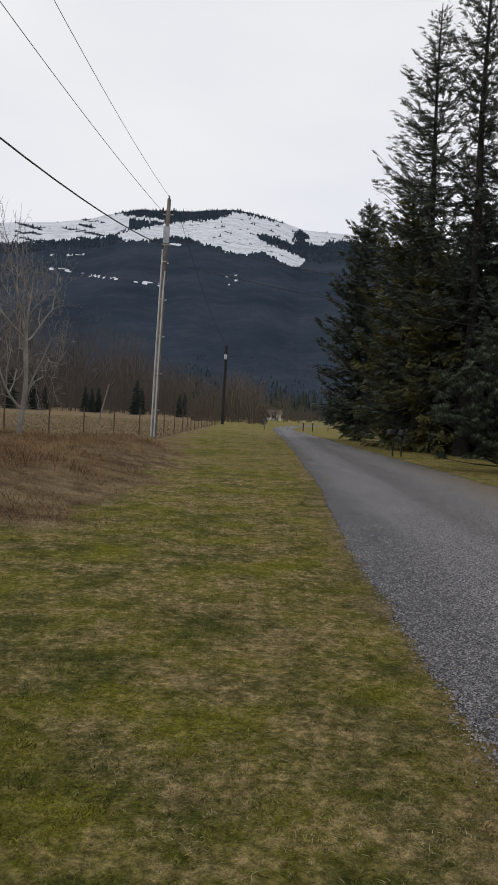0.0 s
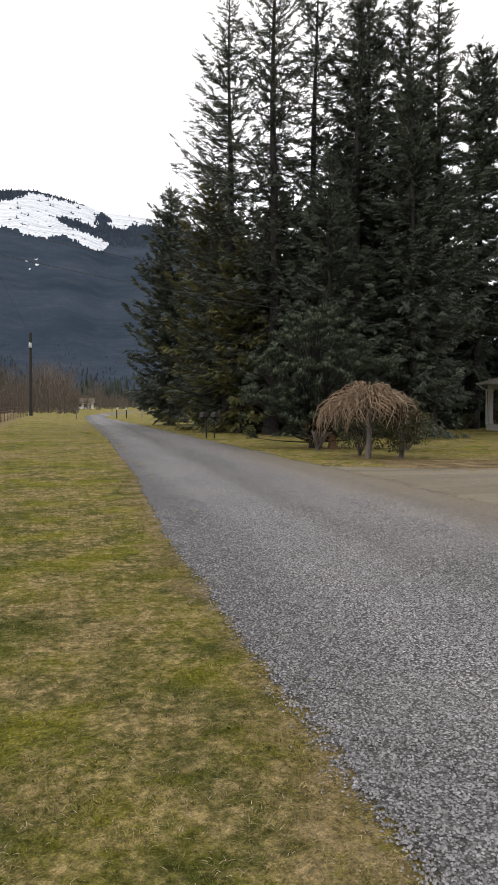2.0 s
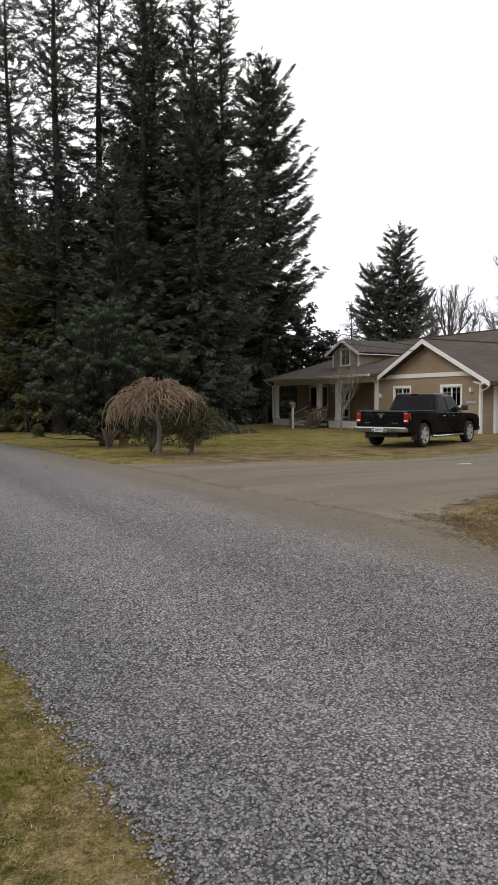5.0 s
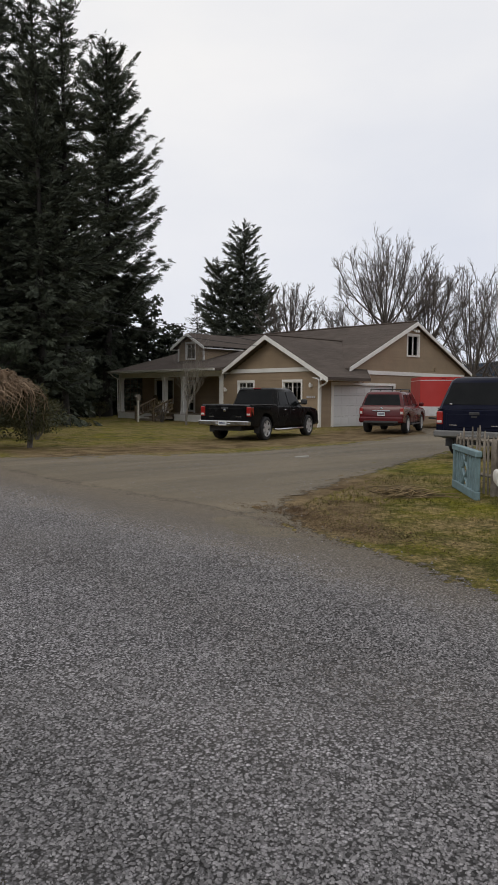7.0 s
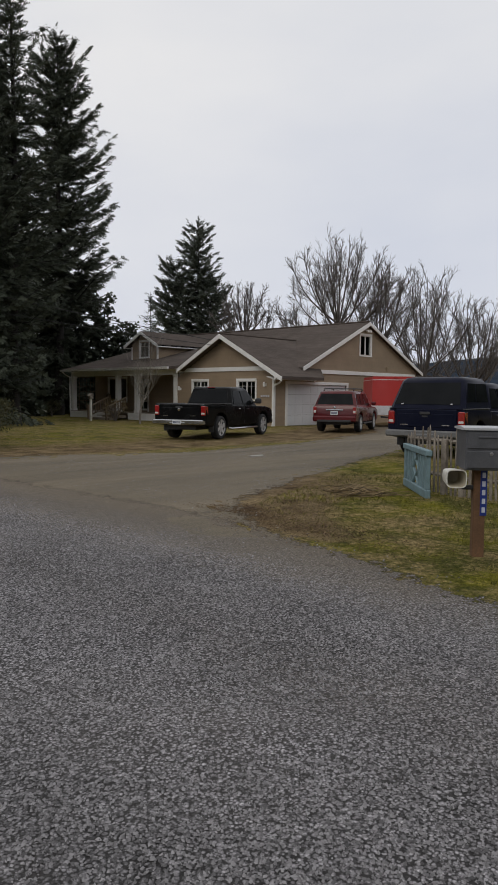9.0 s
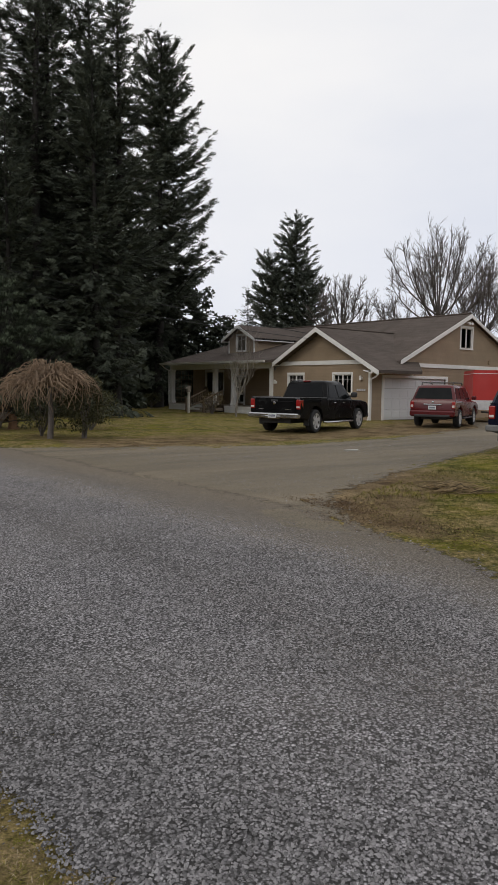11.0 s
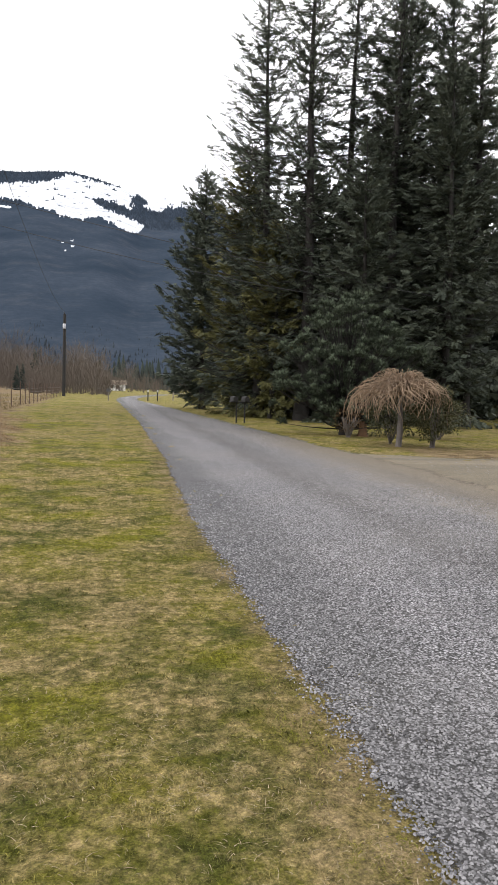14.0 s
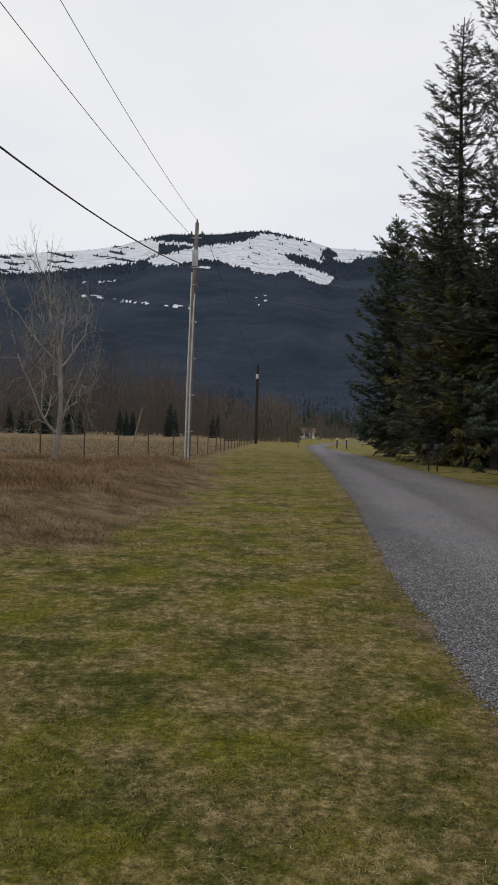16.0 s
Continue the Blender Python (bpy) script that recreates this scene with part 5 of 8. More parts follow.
weeping_tree((8.72, 19.3, 0))
shrub("olive-leaved shrub with bare stems under the weeping tree", (9.62, 18.95, 0), 0.62, 0.74, 3, 2800)
shrub("dark shrub in the shade of the weeping tree", (8.9, 20.3, 0), 0.8, 0.55, 5, 1500)
shrub("brown leggy shrub at the foot of the pine", (11.6, 22.5, 0), 1.0, 0.6, 6, 1800)
stump = thing("tree_stump", "short red-brown weathered tree stump beside the pine", "stump", (9.44, 24.0, 0))
part("wood", Shape().lathe([(0.0, 0.50), (0.10, 0.52), (0.135, 0.49), (0.14, 0.30), (0.16, 0.10), (0.22, -0.02), (0.22, -0.08)], "z", 14), POSTWOOD, stump)
shrub("leggy red-brown leafless bush at the foot of the pine", (8.5, 22.9, 0), 0.55, 0.40, 16, 260, mat_=LITTER, stems_n=46)
shrub("bare brown bush by the porch steps", (24.6, 33.4, 0), 0.7, 0.5, 8, 500, mat_=STRAWBLADE, stems_n=40)
shrub("low green shrub at the porch corner", (25.8, 42.0, 0), 0.6, 0.4, 9, 900)


def bare_tree(label, at, height, spread, seed, bark, levels=5, kids=4, r0=None, stems=1, group="bare trees", up=0.35, thin=1.0, name="bare_tree", crown=None):
    """A leafless tree grown branch by branch. Trunk and boughs are one part, twigs another."""
    g = np.random.default_rng(seed)
    tree = thing(name, label, "bare tree", at, 0, group)
    thick_p, thick_r, thin_p, thin_r = [], [], [], []
    K = 6

    def grow(p, d, ln, r, lv):
        s = np.linspace(0, 1, K)
        side = g.normal(0, 1, 3)
        side -= side @ d * d
        side /= np.linalg.norm(side) + 1e-9
        pts = p + d[None] * (ln * s)[:, None] + side[None] * (0.10 * ln * np.sin(np.pi * s * g.uniform(0.6, 1.4)))[:, None] + np.array([0, 0, 1.0])[None] * (up * 0.35 * ln * s ** 2)[:, None]
        rr = np.linspace(r, r * 0.5, K)
        (thick_p if lv >= levels - 1 else thin_p).append(pts)
        (thick_r if lv >= levels - 1 else thin_r).append(rr)
        if lv == 0:
            return
        n = kids if lv < levels else kids + 3
        for k in range(n):
            q = g.uniform(0.3, 1.0) if k else 1.0
            q = max(q, 0.28)
            i = min(int(q * (K - 1)), K - 2)
            w = q * (K - 1) - i
            o = pts[i] * (1 - w) + pts[i + 1] * w
            t = pts[i + 1] - pts[i]
            t /= np.linalg.norm(t)
            a = g.normal(0, 1, 3)
            a -= a @ t * t
            a /= np.linalg.norm(a)
            ang = g.uniform(0.25, 0.75) * (spread if k else 0.45)
            nd = t * math.cos(ang) + a * math.sin(ang) + np.array([0, 0, up * 0.5])
            nd /= np.linalg.norm(nd)
            grow(o, nd, ln * g.uniform(0.52, 0.8), max(0.004, r * 0.5 * g.uniform(0.8, 1.1)), lv - 1)

    for k in range(stems):
        a = g.uniform(0, 2 * np.pi)
        lean = 0.05 if stems == 1 else 0.26
        d = np.array([lean * math.cos(a), lean * math.sin(a), 1.0])
        d /= np.linalg.norm(d)
        grow(np.array([0.0, 0, -0.1]), d, height * 0.36 * (1 if k == 0 else g.uniform(0.7, 1)), (r0 or height * 0.014), levels)
    P_ = np.concatenate([np.array(thick_p), np.array(thin_p)])
    top = P_[..., 2].max()
    f = height / top
    if crown:
        r_now = np.percentile(np.hypot(P_[..., 0], P_[..., 1]), 96)
        f = np.array([crown / r_now, crown / r_now, height / top])
    v, t = tubes(np.array(thick_p) * f, np.array(thick_r), 7)
    ob = new("trunk", array_mesh("trunk", v, t, bark, True))
    ob.parent = tree
    v, t = tubes(np.array(thin_p)[:, ::(2 if levels > 4 else 1)] * f, np.maximum(np.array(thin_r)[:, ::(2 if levels > 4 else 1)] * thin, 0.0035), 3)
    ob = new("twig", array_mesh("twig", v, t, bark))
    ob.parent = tree
    tagged(ob, kind="stuff")
    return tree


bare_tree("slender pale birch-like tree with bare upswept branches", (-8.25, 25.9, 0.25), 8.4, 1.75, 71, BARKPALE, levels=5, kids=4, stems=1, r0=0.11, up=0.06, thin=1.3, crown=2.7)
bare_tree("bare grey tree overhanging the bank", (-11.6, 26.4, 0.2), 7.2, 1.2, 72, BARKGREY, levels=5, kids=3, stems=4, r0=0.07, up=0.25)
def fan_tree(label, at, height, crown, seed, stems=13, open_=0.62, fork=(0.15, 0.5), group="bare trees behind the house"):
    """A leafless tree whose long limbs fan out from a low fork to a rounded crown."""
    g = np.random.default_rng(seed)
    tree = thing("bare_tree", label, "bare tree", at, 0, group)
    s = np.linspace(0, 1, 8)

    def turned(d, ang):
        a = g.normal(0, 1, 3)
        a -= a @ d * d
        a /= np.linalg.norm(a) + 1e-9
        w = d * math.cos(ang) + a * math.sin(ang) + np.array([0, 0, 0.12])
        return w / np.linalg.norm(w)

    def at_q(p, q):
        i = min(int(q * (len(p) - 1)), len(p) - 2)
        w = q * (len(p) - 1) - i
        t = p[i + 1] - p[i]
        return p[i] * (1 - w) + p[i + 1] * w, t / np.linalg.norm(t)

    limbs, boughs, twigs, tips = [], [], [], []
    for k in range(stems):
        th = open_ * math.pi / 2 * ((k + 0.3) / stems) ** 0.75
        base = np.array([0, 0, height * (fork[1] - (fork[1] - fork[0]) * g.uniform(0.0, 1.0))])
        az = 2.4 * k + g.normal(0, 0.25)
        tip = np.array([crown * math.sin(th) * math.cos(az), crown * math.sin(th) * math.sin(az), base[2] + (height - base[2]) * (0.12 + 0.88 * math.cos(th)) * g.uniform(0.9, 1.0)])
        bow = np.array([math.cos(az), math.sin(az), -0.4]) * 0.10 * crown * math.sin(th * 1.4)
        p = base * (1 - s)[:, None] + tip * s[:, None] + bow * np.sin(np.pi * s)[:, None]
        p += np.cumsum(g.normal(0, 0.018, (8, 3)), 0) * np.minimum(1, s * 4)[:, None]
        limbs.append(p)
        ln = np.linalg.norm(tip - base)
        for m in range(9):
            q = g.uniform(0.30, 0.97)
            o, t = at_q(p, q)
            d = turned(t, g.uniform(0.25, 0.6))
            l2 = ln * g.uniform(0.20, 0.36) * (1.15 - 0.6 * q)
            s4 = np.linspace(0, 1, 4)[:, None]
            b = o + d * l2 * s4 + np.array([0, 0, 0.10]) * l2 * s4 ** 2 + g.normal(0, 0.02, (4, 3)) * s4
            boughs.append(b)
            for r in range(7):
                o2, t2 = at_q(b, g.uniform(0.15, 1.0))
                d2 = turned(t2, g.uniform(0.3, 0.8))
                l3 = l2 * g.uniform(0.25, 0.5)
                c = o2 + d2 * l3 * np.linspace(0, 1, 3)[:, None] + g.normal(0, 0.015, (3, 3))
                twigs.append(c)
                for u in range(3):
                    o3, t3 = at_q(c, g.uniform(0.2, 1.0))
                    tips.append(o3 + turned(t3, g.uniform(0.3, 0.8)) * l3 * g.uniform(0.4, 0.7) * np.linspace(0, 1, 2)[:, None])
    trunk = np.stack([np.zeros(8), np.zeros(8), np.linspace(-0.1, height * fork[1] * 1.02, 8)], 1)
    P = np.array([trunk] + limbs)
    v, t = tubes(P, np.concatenate([np.linspace(0.17, 0.06, 8)[None], np.linspace(0.085, 0.018, 8)[None].repeat(stems, 0)]), 6)
    ob = new("trunk", array_mesh("trunk", v, t, BARKGREY, True))
    ob.parent = tree
    for name, paths, r0, r1 in (("bough", boughs, 0.028, 0.013), ("twig", twigs, 0.014, 0.009), ("twig_tip", tips, 0.009, 0.006)):
        a = np.array(paths)
        v, t = tubes(a, np.linspace(r0, r1, a.shape[1])[None].repeat(len(a), 0), 3)
        ob = new(name, array_mesh(name, v, t, BARKGREY))
        ob.parent = tree
        tagged(ob, kind="stuff")
    return tree


for lab_, at_, h_, cr_, seed_, st_, op_, fk_ in (
        ("large bare fan-crowned maple behind the house", (49.9, 36.8, 0), 14.3, 6.0, 173, 30, 0.88, (0.25, 0.55)),
        ("large bare upright-limbed maple behind the house", (51.8, 33.9, 0), 12.7, 4.4, 175, 20, 0.82, (0.2, 0.55)),
        ("spreading bare fruit tree behind the house", (51.9, 29.9, 0), 11.2, 6.4, 176, 26, 0.95, (0.0, 0.3)),
        ("spreading bare fruit tree behind the house", (53.5, 26.2, 0), 9.0, 5.8, 80, 24, 0.95, (0.0, 0.3)),
        ("small bare tree behind the house roof", (48.6, 40.4, 0), 9.4, 3.6, 174, 14, 0.9, (0.1, 0.5)),
        ("rounded bare tree behind the roof", (44.8, 42.9, 0), 10.9, 3.1, 77, 20, 0.9, (0.35, 0.6))):
    fan_tree(lab_, at_, h_, cr_, seed_, st_, op_, fk_)
bare_tree("young bare tree in the front lawn", (23.4, 29.6, 0), 5.3, 1.1, 79, BARKPALE, levels=4, kids=3, stems=2, r0=0.045, up=0.3, group="lawn tree", crown=1.5)


# ---------------------------------------------------------------- far woods and the mountain
RIDGE_AZ = [-75, -45, -30, -22, -15.2, -12.8, -12, -10.8, -9.3, -5.3, -3.1, -1.8, -0.7, 0.4, 2.0, 3.5, 4.9, 8.9, 12, 20, 27, 34, 50, 62, 66, 80]
RIDGE_EL = [0.08, 0.14, 0.20, 0.226, 0.2429, 0.2525, 0.258, 0.2635, 0.2700, 0.2738, 0.2787, 0.2800, 0.2776, 0.2730, 0.2662, 0.2577, 0.2557, 0.2521, 0.240, 0.17, 0.08, 0.028, 0.028, 0.050, 0.056, 0.06]
R0_, R1_ = 520.0, 3300.0


def mount_height(az, r):
    """Height of the mountain at a bearing in degrees and a distance."""
    s = np.clip((r - R0_) / (R1_ - R0_), 0, 1)
    top = np.interp(az, RIDGE_AZ, RIDGE_EL) * R1_
    shape = 0.10 * s + 0.90 * s ** 1.22
    mid = np.sin(np.pi * s) ** 1.5
    gul = 6 * np.sin(az * 1.1 + 0.9 * np.sin(r * 0.0016)) * mid
    return top * shape + gul


def mountain_mat():
    m, nt, b = principled("haze_blue_mountain")
    at = nt.nodes.new("ShaderNodeAttribute")
    at.attribute_name = "snow"
    tc = coords(nt)
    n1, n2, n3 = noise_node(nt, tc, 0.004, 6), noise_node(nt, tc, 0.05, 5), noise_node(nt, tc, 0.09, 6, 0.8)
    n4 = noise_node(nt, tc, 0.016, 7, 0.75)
    # blue-grey in place of green: distance haze put into the forest colour
    hazy_forest = mix_node(nt, ramp_node(nt, n1, [(0.35, (0, 0, 0)), (0.65, (1, 1, 1))]), (0.025, 0.036, 0.052), (0.046, 0.058, 0.078))
    hazy_forest = mix_node(nt, ramp_node(nt, n4, [(0.52, (0, 0, 0)), (0.70, (0.3, 0.3, 0.3))]), hazy_forest, (0.078, 0.080, 0.086))
    hazy_forest = mix_node(nt, ramp_node(nt, n3, [(0.42, (0.3, 0.3, 0.3)), (0.60, (0, 0, 0))]), hazy_forest, (0.016, 0.024, 0.034))
    mp = nt.nodes.new("ShaderNodeMapping")
    mp.inputs["Rotation"].default_value, mp.inputs["Scale"].default_value = (0.0, 0.0, 0.35), (0.010, 0.085, 0.03)
    nt.links.new(tc, mp.inputs["Vector"])
    tracks = noise_node(nt, mp.outputs["Vector"], 1.0, 6, 0.7)
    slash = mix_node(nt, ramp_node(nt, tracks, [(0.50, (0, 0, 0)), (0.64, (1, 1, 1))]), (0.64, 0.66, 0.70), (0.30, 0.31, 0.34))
    stump = math_node(nt, "ADD", math_node(nt, "MULTIPLY", n3, 0.7), math_node(nt, "MULTIPLY", n4, 0.3))
    snow = mix_node(nt, ramp_node(nt, stump, [(0.52, (0, 0, 0)), (0.62, (0.8, 0.8, 0.8))]), slash, (0.14, 0.15, 0.17))
    zone = math_node(nt, "ADD", at.outputs["Fac"], math_node(nt, "MULTIPLY", math_node(nt, "SUBTRACT", n2, 0.5), 0.7))
    col = mix_node(nt, ramp_node(nt, zone, [(0.46, (0, 0, 0)), (0.54, (1, 1, 1))]), hazy_forest, snow)
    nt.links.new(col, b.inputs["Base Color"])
    b.inputs["Roughness"].default_value, b.inputs["Specular IOR Level"].default_value = 1.0, 0.0
    bump_node(nt, b, n3, 0.12, 5.0)
    return m


def between(az, a0, a1, soft=0.25):
    return ease(a0 - soft, a0 + soft, az) * ease(a1 + soft, a1 - soft, az)


def snow_zone(az, el):
    """Clear-cuts that hold snow under the summit, cut by belts of standing timber."""
    teeth = 0.0010 * np.sin(az * 7.3 + 1) + 0.0008 * np.sin(az * 19) + 0.0012 * np.sin(az * 31 + 2) * np.sin(az * 5) + 0.0008 * np.sin(az * 53)
    e = el + teeth
    edge = 0.0012
    # the western cut, under the first summit
    low_w = np.interp(az, [-24, -19, -15.2, -13.6, -12.2, -11.3, -10.3, -7.4], [0.196, 0.206, 0.2176, 0.2225, 0.2269, 0.2323, 0.2402, 0.2524])
    cap_w = np.interp(az, [-13, -12.2, -10.8, -9.9, -8.7, -7.4], [0.275, 0.2590, 0.2608, 0.2595, 0.2598, 0.2591])
    west = ease(-edge, edge, e - low_w) * ease(edge, -edge, e - cap_w) * (az < -7.4)
    block = between(az, -10.1, -7.2, 0.1) * ease(edge, -edge, e - 0.2554) * ease(-edge, edge, e - 0.236)
    west = west * (1 - block)
    # the wide middle cut that runs up to the top
    low_m = np.interp(az, [-11.3, -10.9, -10.3, -8.4, -6.9, -5.2, -4.3, -3.0, -2.6, -0.8, 0.3, 1.2, 2.3, 3.2, 3.8, 4.1, 4.9, 5.4, 7.6, 8.9, 14],
                      [0.245, 0.2301, 0.2261, 0.2296, 0.2381, 0.2363, 0.2301, 0.2281, 0.2218, 0.2194, 0.2252, 0.2185, 0.2089, 0.2050, 0.2160, 0.2397, 0.2342, 0.2423, 0.2437, 0.2399, 0.230])
    high_m = np.interp(az, [-11.1, -10.3, -8.7, -7.4, -5.3, -3.5, -2.7, -1.8, -0.7, 0.4, 2.0, 2.4], [0.2312, 0.2387, 0.2464, 0.2535, 0.2600, 0.2640, 0.2705, 0.2762, 0.2730, 0.2690, 0.2650, 0.30])
    middle = ease(-edge, edge, e - low_m) * ease(edge, -edge, e - high_m) * (az > -11.2)
    tongue = np.interp(az, [-0.4, -0.2, 0.3, 1.2, 2.3, 3.7], [0.2480, 0.2484, 0.2390, 0.2331, 0.2273, 0.2178])
    roof = np.interp(az, [-0.4, 0.6, 1.6, 2.6, 3.7, 4.2], [0.2486, 0.2478, 0.2440, 0.2370, 0.2420, 0.2350])
    spur = ease(-edge, edge, e - tongue) * ease(edge, -edge, e - roof) * between(az, -0.3, 4.1, 0.15)
    clump = ease(1.0, 0.6, np.hypot((az - 3.3) / 0.75, (e - 0.2475) / 0.0105) + 0.25 * np.sin(az * 9) * np.sin(e * 600))
    dots = ease(0.62, 0.75, wobble(az * 2.2, el * 500.0, 1.4, 4.0)) * (az > -6)
    lump = ease(0.35, 0.55, wobble(az * 2.0, el * 700.0, 0.8, 4.0)) * (az < -11.5)
    s = np.maximum(west * (1 - lump), middle * (1 - spur) * (1 - clump) * (1 - 0.8 * dots))
    # thin snow on old tracks and small openings lower down
    streak = ease(0.0040, 0.0015, np.abs(el - np.interp(az, [-15.1, -12.7, -10.2, -7.4], [0.1793, 0.1751, 0.1734, 0.1701]))) * between(az, -16, -7.2) * ease(-0.7, 0.2, wobble(az, el * 300, 5.0))
    upper = ease(0.0030, 0.0012, np.abs(el - 0.2005 - 0.002 * (az + 14.2))) * between(az, -16, -13.2) * ease(-0.3, 0.3, wobble(az, el * 300, 6.0, 1.0))
    patch = between(az, -2.8, -1.3) * ease(0.012, 0.008, np.abs(el - 0.184)) * ease(0.15, 0.45, wobble(az * 1.4, el * 420, 6.0, 2.0))
    strip_ = ease(0.0020, 0.0008, np.abs(el - 0.2268)) * between(az, -6.9, -6.0, 0.15)
    return np.clip(np.maximum(s, np.maximum(np.maximum(streak, upper) * 0.60, np.maximum(patch * 0.6, strip_))), 0, 1)


m_az = np.concatenate([np.linspace(-75, -24, 52)[:-1], np.linspace(-24, 14, 460)[:-1], np.linspace(14, 80, 90)])
m_r = np.concatenate([np.linspace(R0_, 2300, 50)[:-1], np.linspace(2300, R1_, 95)])
MA, MR = np.meshgrid(m_az, m_r)
MZ = mount_height(MA, MR) - 3.0
MX, MY = MR * np.sin(np.radians(MA)), MR * np.cos(np.radians(MA))
mi = np.arange(MA.size).reshape(MA.shape)
mq = np.stack([mi[:-1, :-1], mi[:-1, 1:], mi[1:, 1:], mi[1:, :-1]], -1).reshape(-1, 4)
me = bpy.data.meshes.new("mountain")
me.from_pydata(np.stack([MX, MY, MZ], -1).reshape(-1, 3).tolist(), [], mq.tolist())
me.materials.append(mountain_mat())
att = me.attributes.new("snow", "FLOAT", "POINT")
att.data.foreach_set("value", snow_zone(MA, (MZ - 1.5) / MR).ravel())
me.polygons.foreach_set("use_smooth", [True] * len(me.polygons))
tagged(new("mountain", me), "forested mountain coloured with blue haze, with snowy clear-cuts along its top", "mountain", kind="structure")

# standing timber on the slopes: one spiky shape for each tree
def tier_tree(tiers, arms):
    """A small conifer of drooping pointed limbs in tiers. Height 1."""
    v, t = [], []
    for k in range(tiers):
        z = 0.08 + 0.80 * k / tiers
        w = 0.24 * (1 - k / tiers) ** 0.8 + 0.02
        for m in range(arms):
            a = 2 * math.pi * (m + 0.5 * (k % 2)) / arms
            wk = w * (0.75 + 0.5 * ((k * 5 + m * 3) % 7) / 7)
            i = len(v)
            s = 1.1 * math.pi / arms
            top = min(1.0, z + 1.5 / tiers)
            v += [(0, 0, top), (wk * math.cos(a - s) * 0.62, wk * math.sin(a - s) * 0.62, z + 0.03), (wk * math.cos(a), wk * math.sin(a), z - 0.05), (wk * math.cos(a + s) * 0.62, wk * math.sin(a + s) * 0.62, z + 0.03)]
            t += [(i, i + 1, i + 2), (i, i + 2, i + 3)]
    return np.array(v), np.array(t)


def spire(tiers, arms):
    """A slim conifer whose outline steps out and in from tier to tier. Height 1, one closed skin."""
    g = np.random.default_rng(17)
    v, t = [], []
    zs = []
    for k in range(tiers):
        z, w = 0.04 + 0.90 * k / tiers, 0.23 * (1 - k / tiers) ** 0.75 + 0.012
        zs += [(z, w), (z + 0.62 / tiers, w * 0.42)]
    for z, w in zs:
        for m in range(arms):
            a = 2 * math.pi * m / arms
            q = w * g.uniform(0.6, 1.25)
            v.append((q * math.cos(a), q * math.sin(a), z + g.uniform(-0.02, 0.02)))
    v.append((0, 0, 1.0))
    for k in range(len(zs) - 1):
        for m in range(arms):
            a, b, c, d = k * arms + m, k * arms + (m + 1) % arms, (k + 1) * arms + (m + 1) % arms, (k + 1) * arms + m
            t += [(a, b, c), (a, c, d)]
    top = len(v) - 1
    t += [(top - arms + m, top - arms + (m + 1) % arms, top) for m in range(arms)]
    return np.array(v), np.array(t)


SIMPLE, TIERED = tier_tree(3, 4), spire(12, 9)


def far_trees(name, x, y, z, h, material, label, category="woods", wide=1.0, shape=None):
    CONE_V, CONE_T = shape or SIMPLE
    v = CONE_V[None] * np.stack([h * wide, h * wide, h], 1)[:, None] + np.stack([x, y, z], 1)[:, None]
    t = CONE_T[None] + (np.arange(len(x)) * len(CONE_V))[:, None, None]
    ob = new(name, array_mesh(name, v.reshape(-1, 3), t.reshape(-1, 3), material))
    return tagged(ob, label, category, kind="stuff")


g_ = np.random.default_rng(90)
n = 26000
az = g_.uniform(-27, 16, n)
rr = 2300 + (R1_ - 2300) * g_.uniform(0, 1, n) ** 0.8
zz = mount_height(az, rr) - 4.0
el = (zz + 2) / rr
sn = snow_zone(az, el)
keep = (g_.uniform(0, 1, n) > sn) & ((sn < 0.4) | (g_.uniform(0, 1, n) < 0.03))
az, rr, zz = az[keep], rr[keep], zz[keep]
# timber takes the same blue-grey, haze painted into its base colour
HAZETIMBER = rough_mat("haze_blue_timber", (0.041, 0.053, 0.071), 0.2, 0.006, 0.05, 1.0, 0.0, island=0.06, spec=0.0)
far_trees("mountain_timber", rr * np.sin(np.radians(az)), rr * np.cos(np.radians(az)), zz, 4 + 11 * g_.uniform(0, 1, len(az)) ** 2, HAZETIMBER, "dark conifer timber covering the mountain slopes, coloured with blue haze", wide=1.0, shape=tier_tree(1, 3))
n = 2200
az = g_.uniform(-30, 16, n)
rr = 540 + 330 * g_.uniform(0, 1, n) ** 2.2
zz = mount_height(az, rr) - 4.0
hh = g_.uniform(4, 10, n) * np.interp(rr, [540, 700, 870], [1.1, 0.8, 0.5]) * (0.6 + 0.5 * ease(-0.5, 0.6, wobble(az, rr * 0.01, 1.1)))
# greyer blue than the near firs, with the slope's haze painted in
HAZELOWFIR = rough_mat("haze_grey_lower_conifers", (0.046, 0.056, 0.066), 0.35, 0.008, 0.05, 1.0, 0.0, island=0.22, spec=0.0)
far_trees("slope_woods", rr * np.sin(np.radians(az)), rr * np.cos(np.radians(az)), zz, hh, HAZELOWFIR, "dark conifers on the lower slope, tinted with distance haze", wide=0.8)
n = 1500
az = g_.uniform(-34, 30, n)
rr = g_.uniform(340, 560, n)
zz = np.where(rr > R0_, mount_height(az, rr) - 4, 0)
far_trees("valley_conifers", rr * np.sin(np.radians(az)), rr * np.cos(np.radians(az)), zz, 5 + 14 * g_.uniform(0, 1, n) ** 1.8 * np.interp(az, [-20, -8, -4, 6, 20], [0.7, 0.7, 0.95, 0.85, 0.8]), FARFIR, "mixed conifers at the foot of the mountain", wide=0.75)
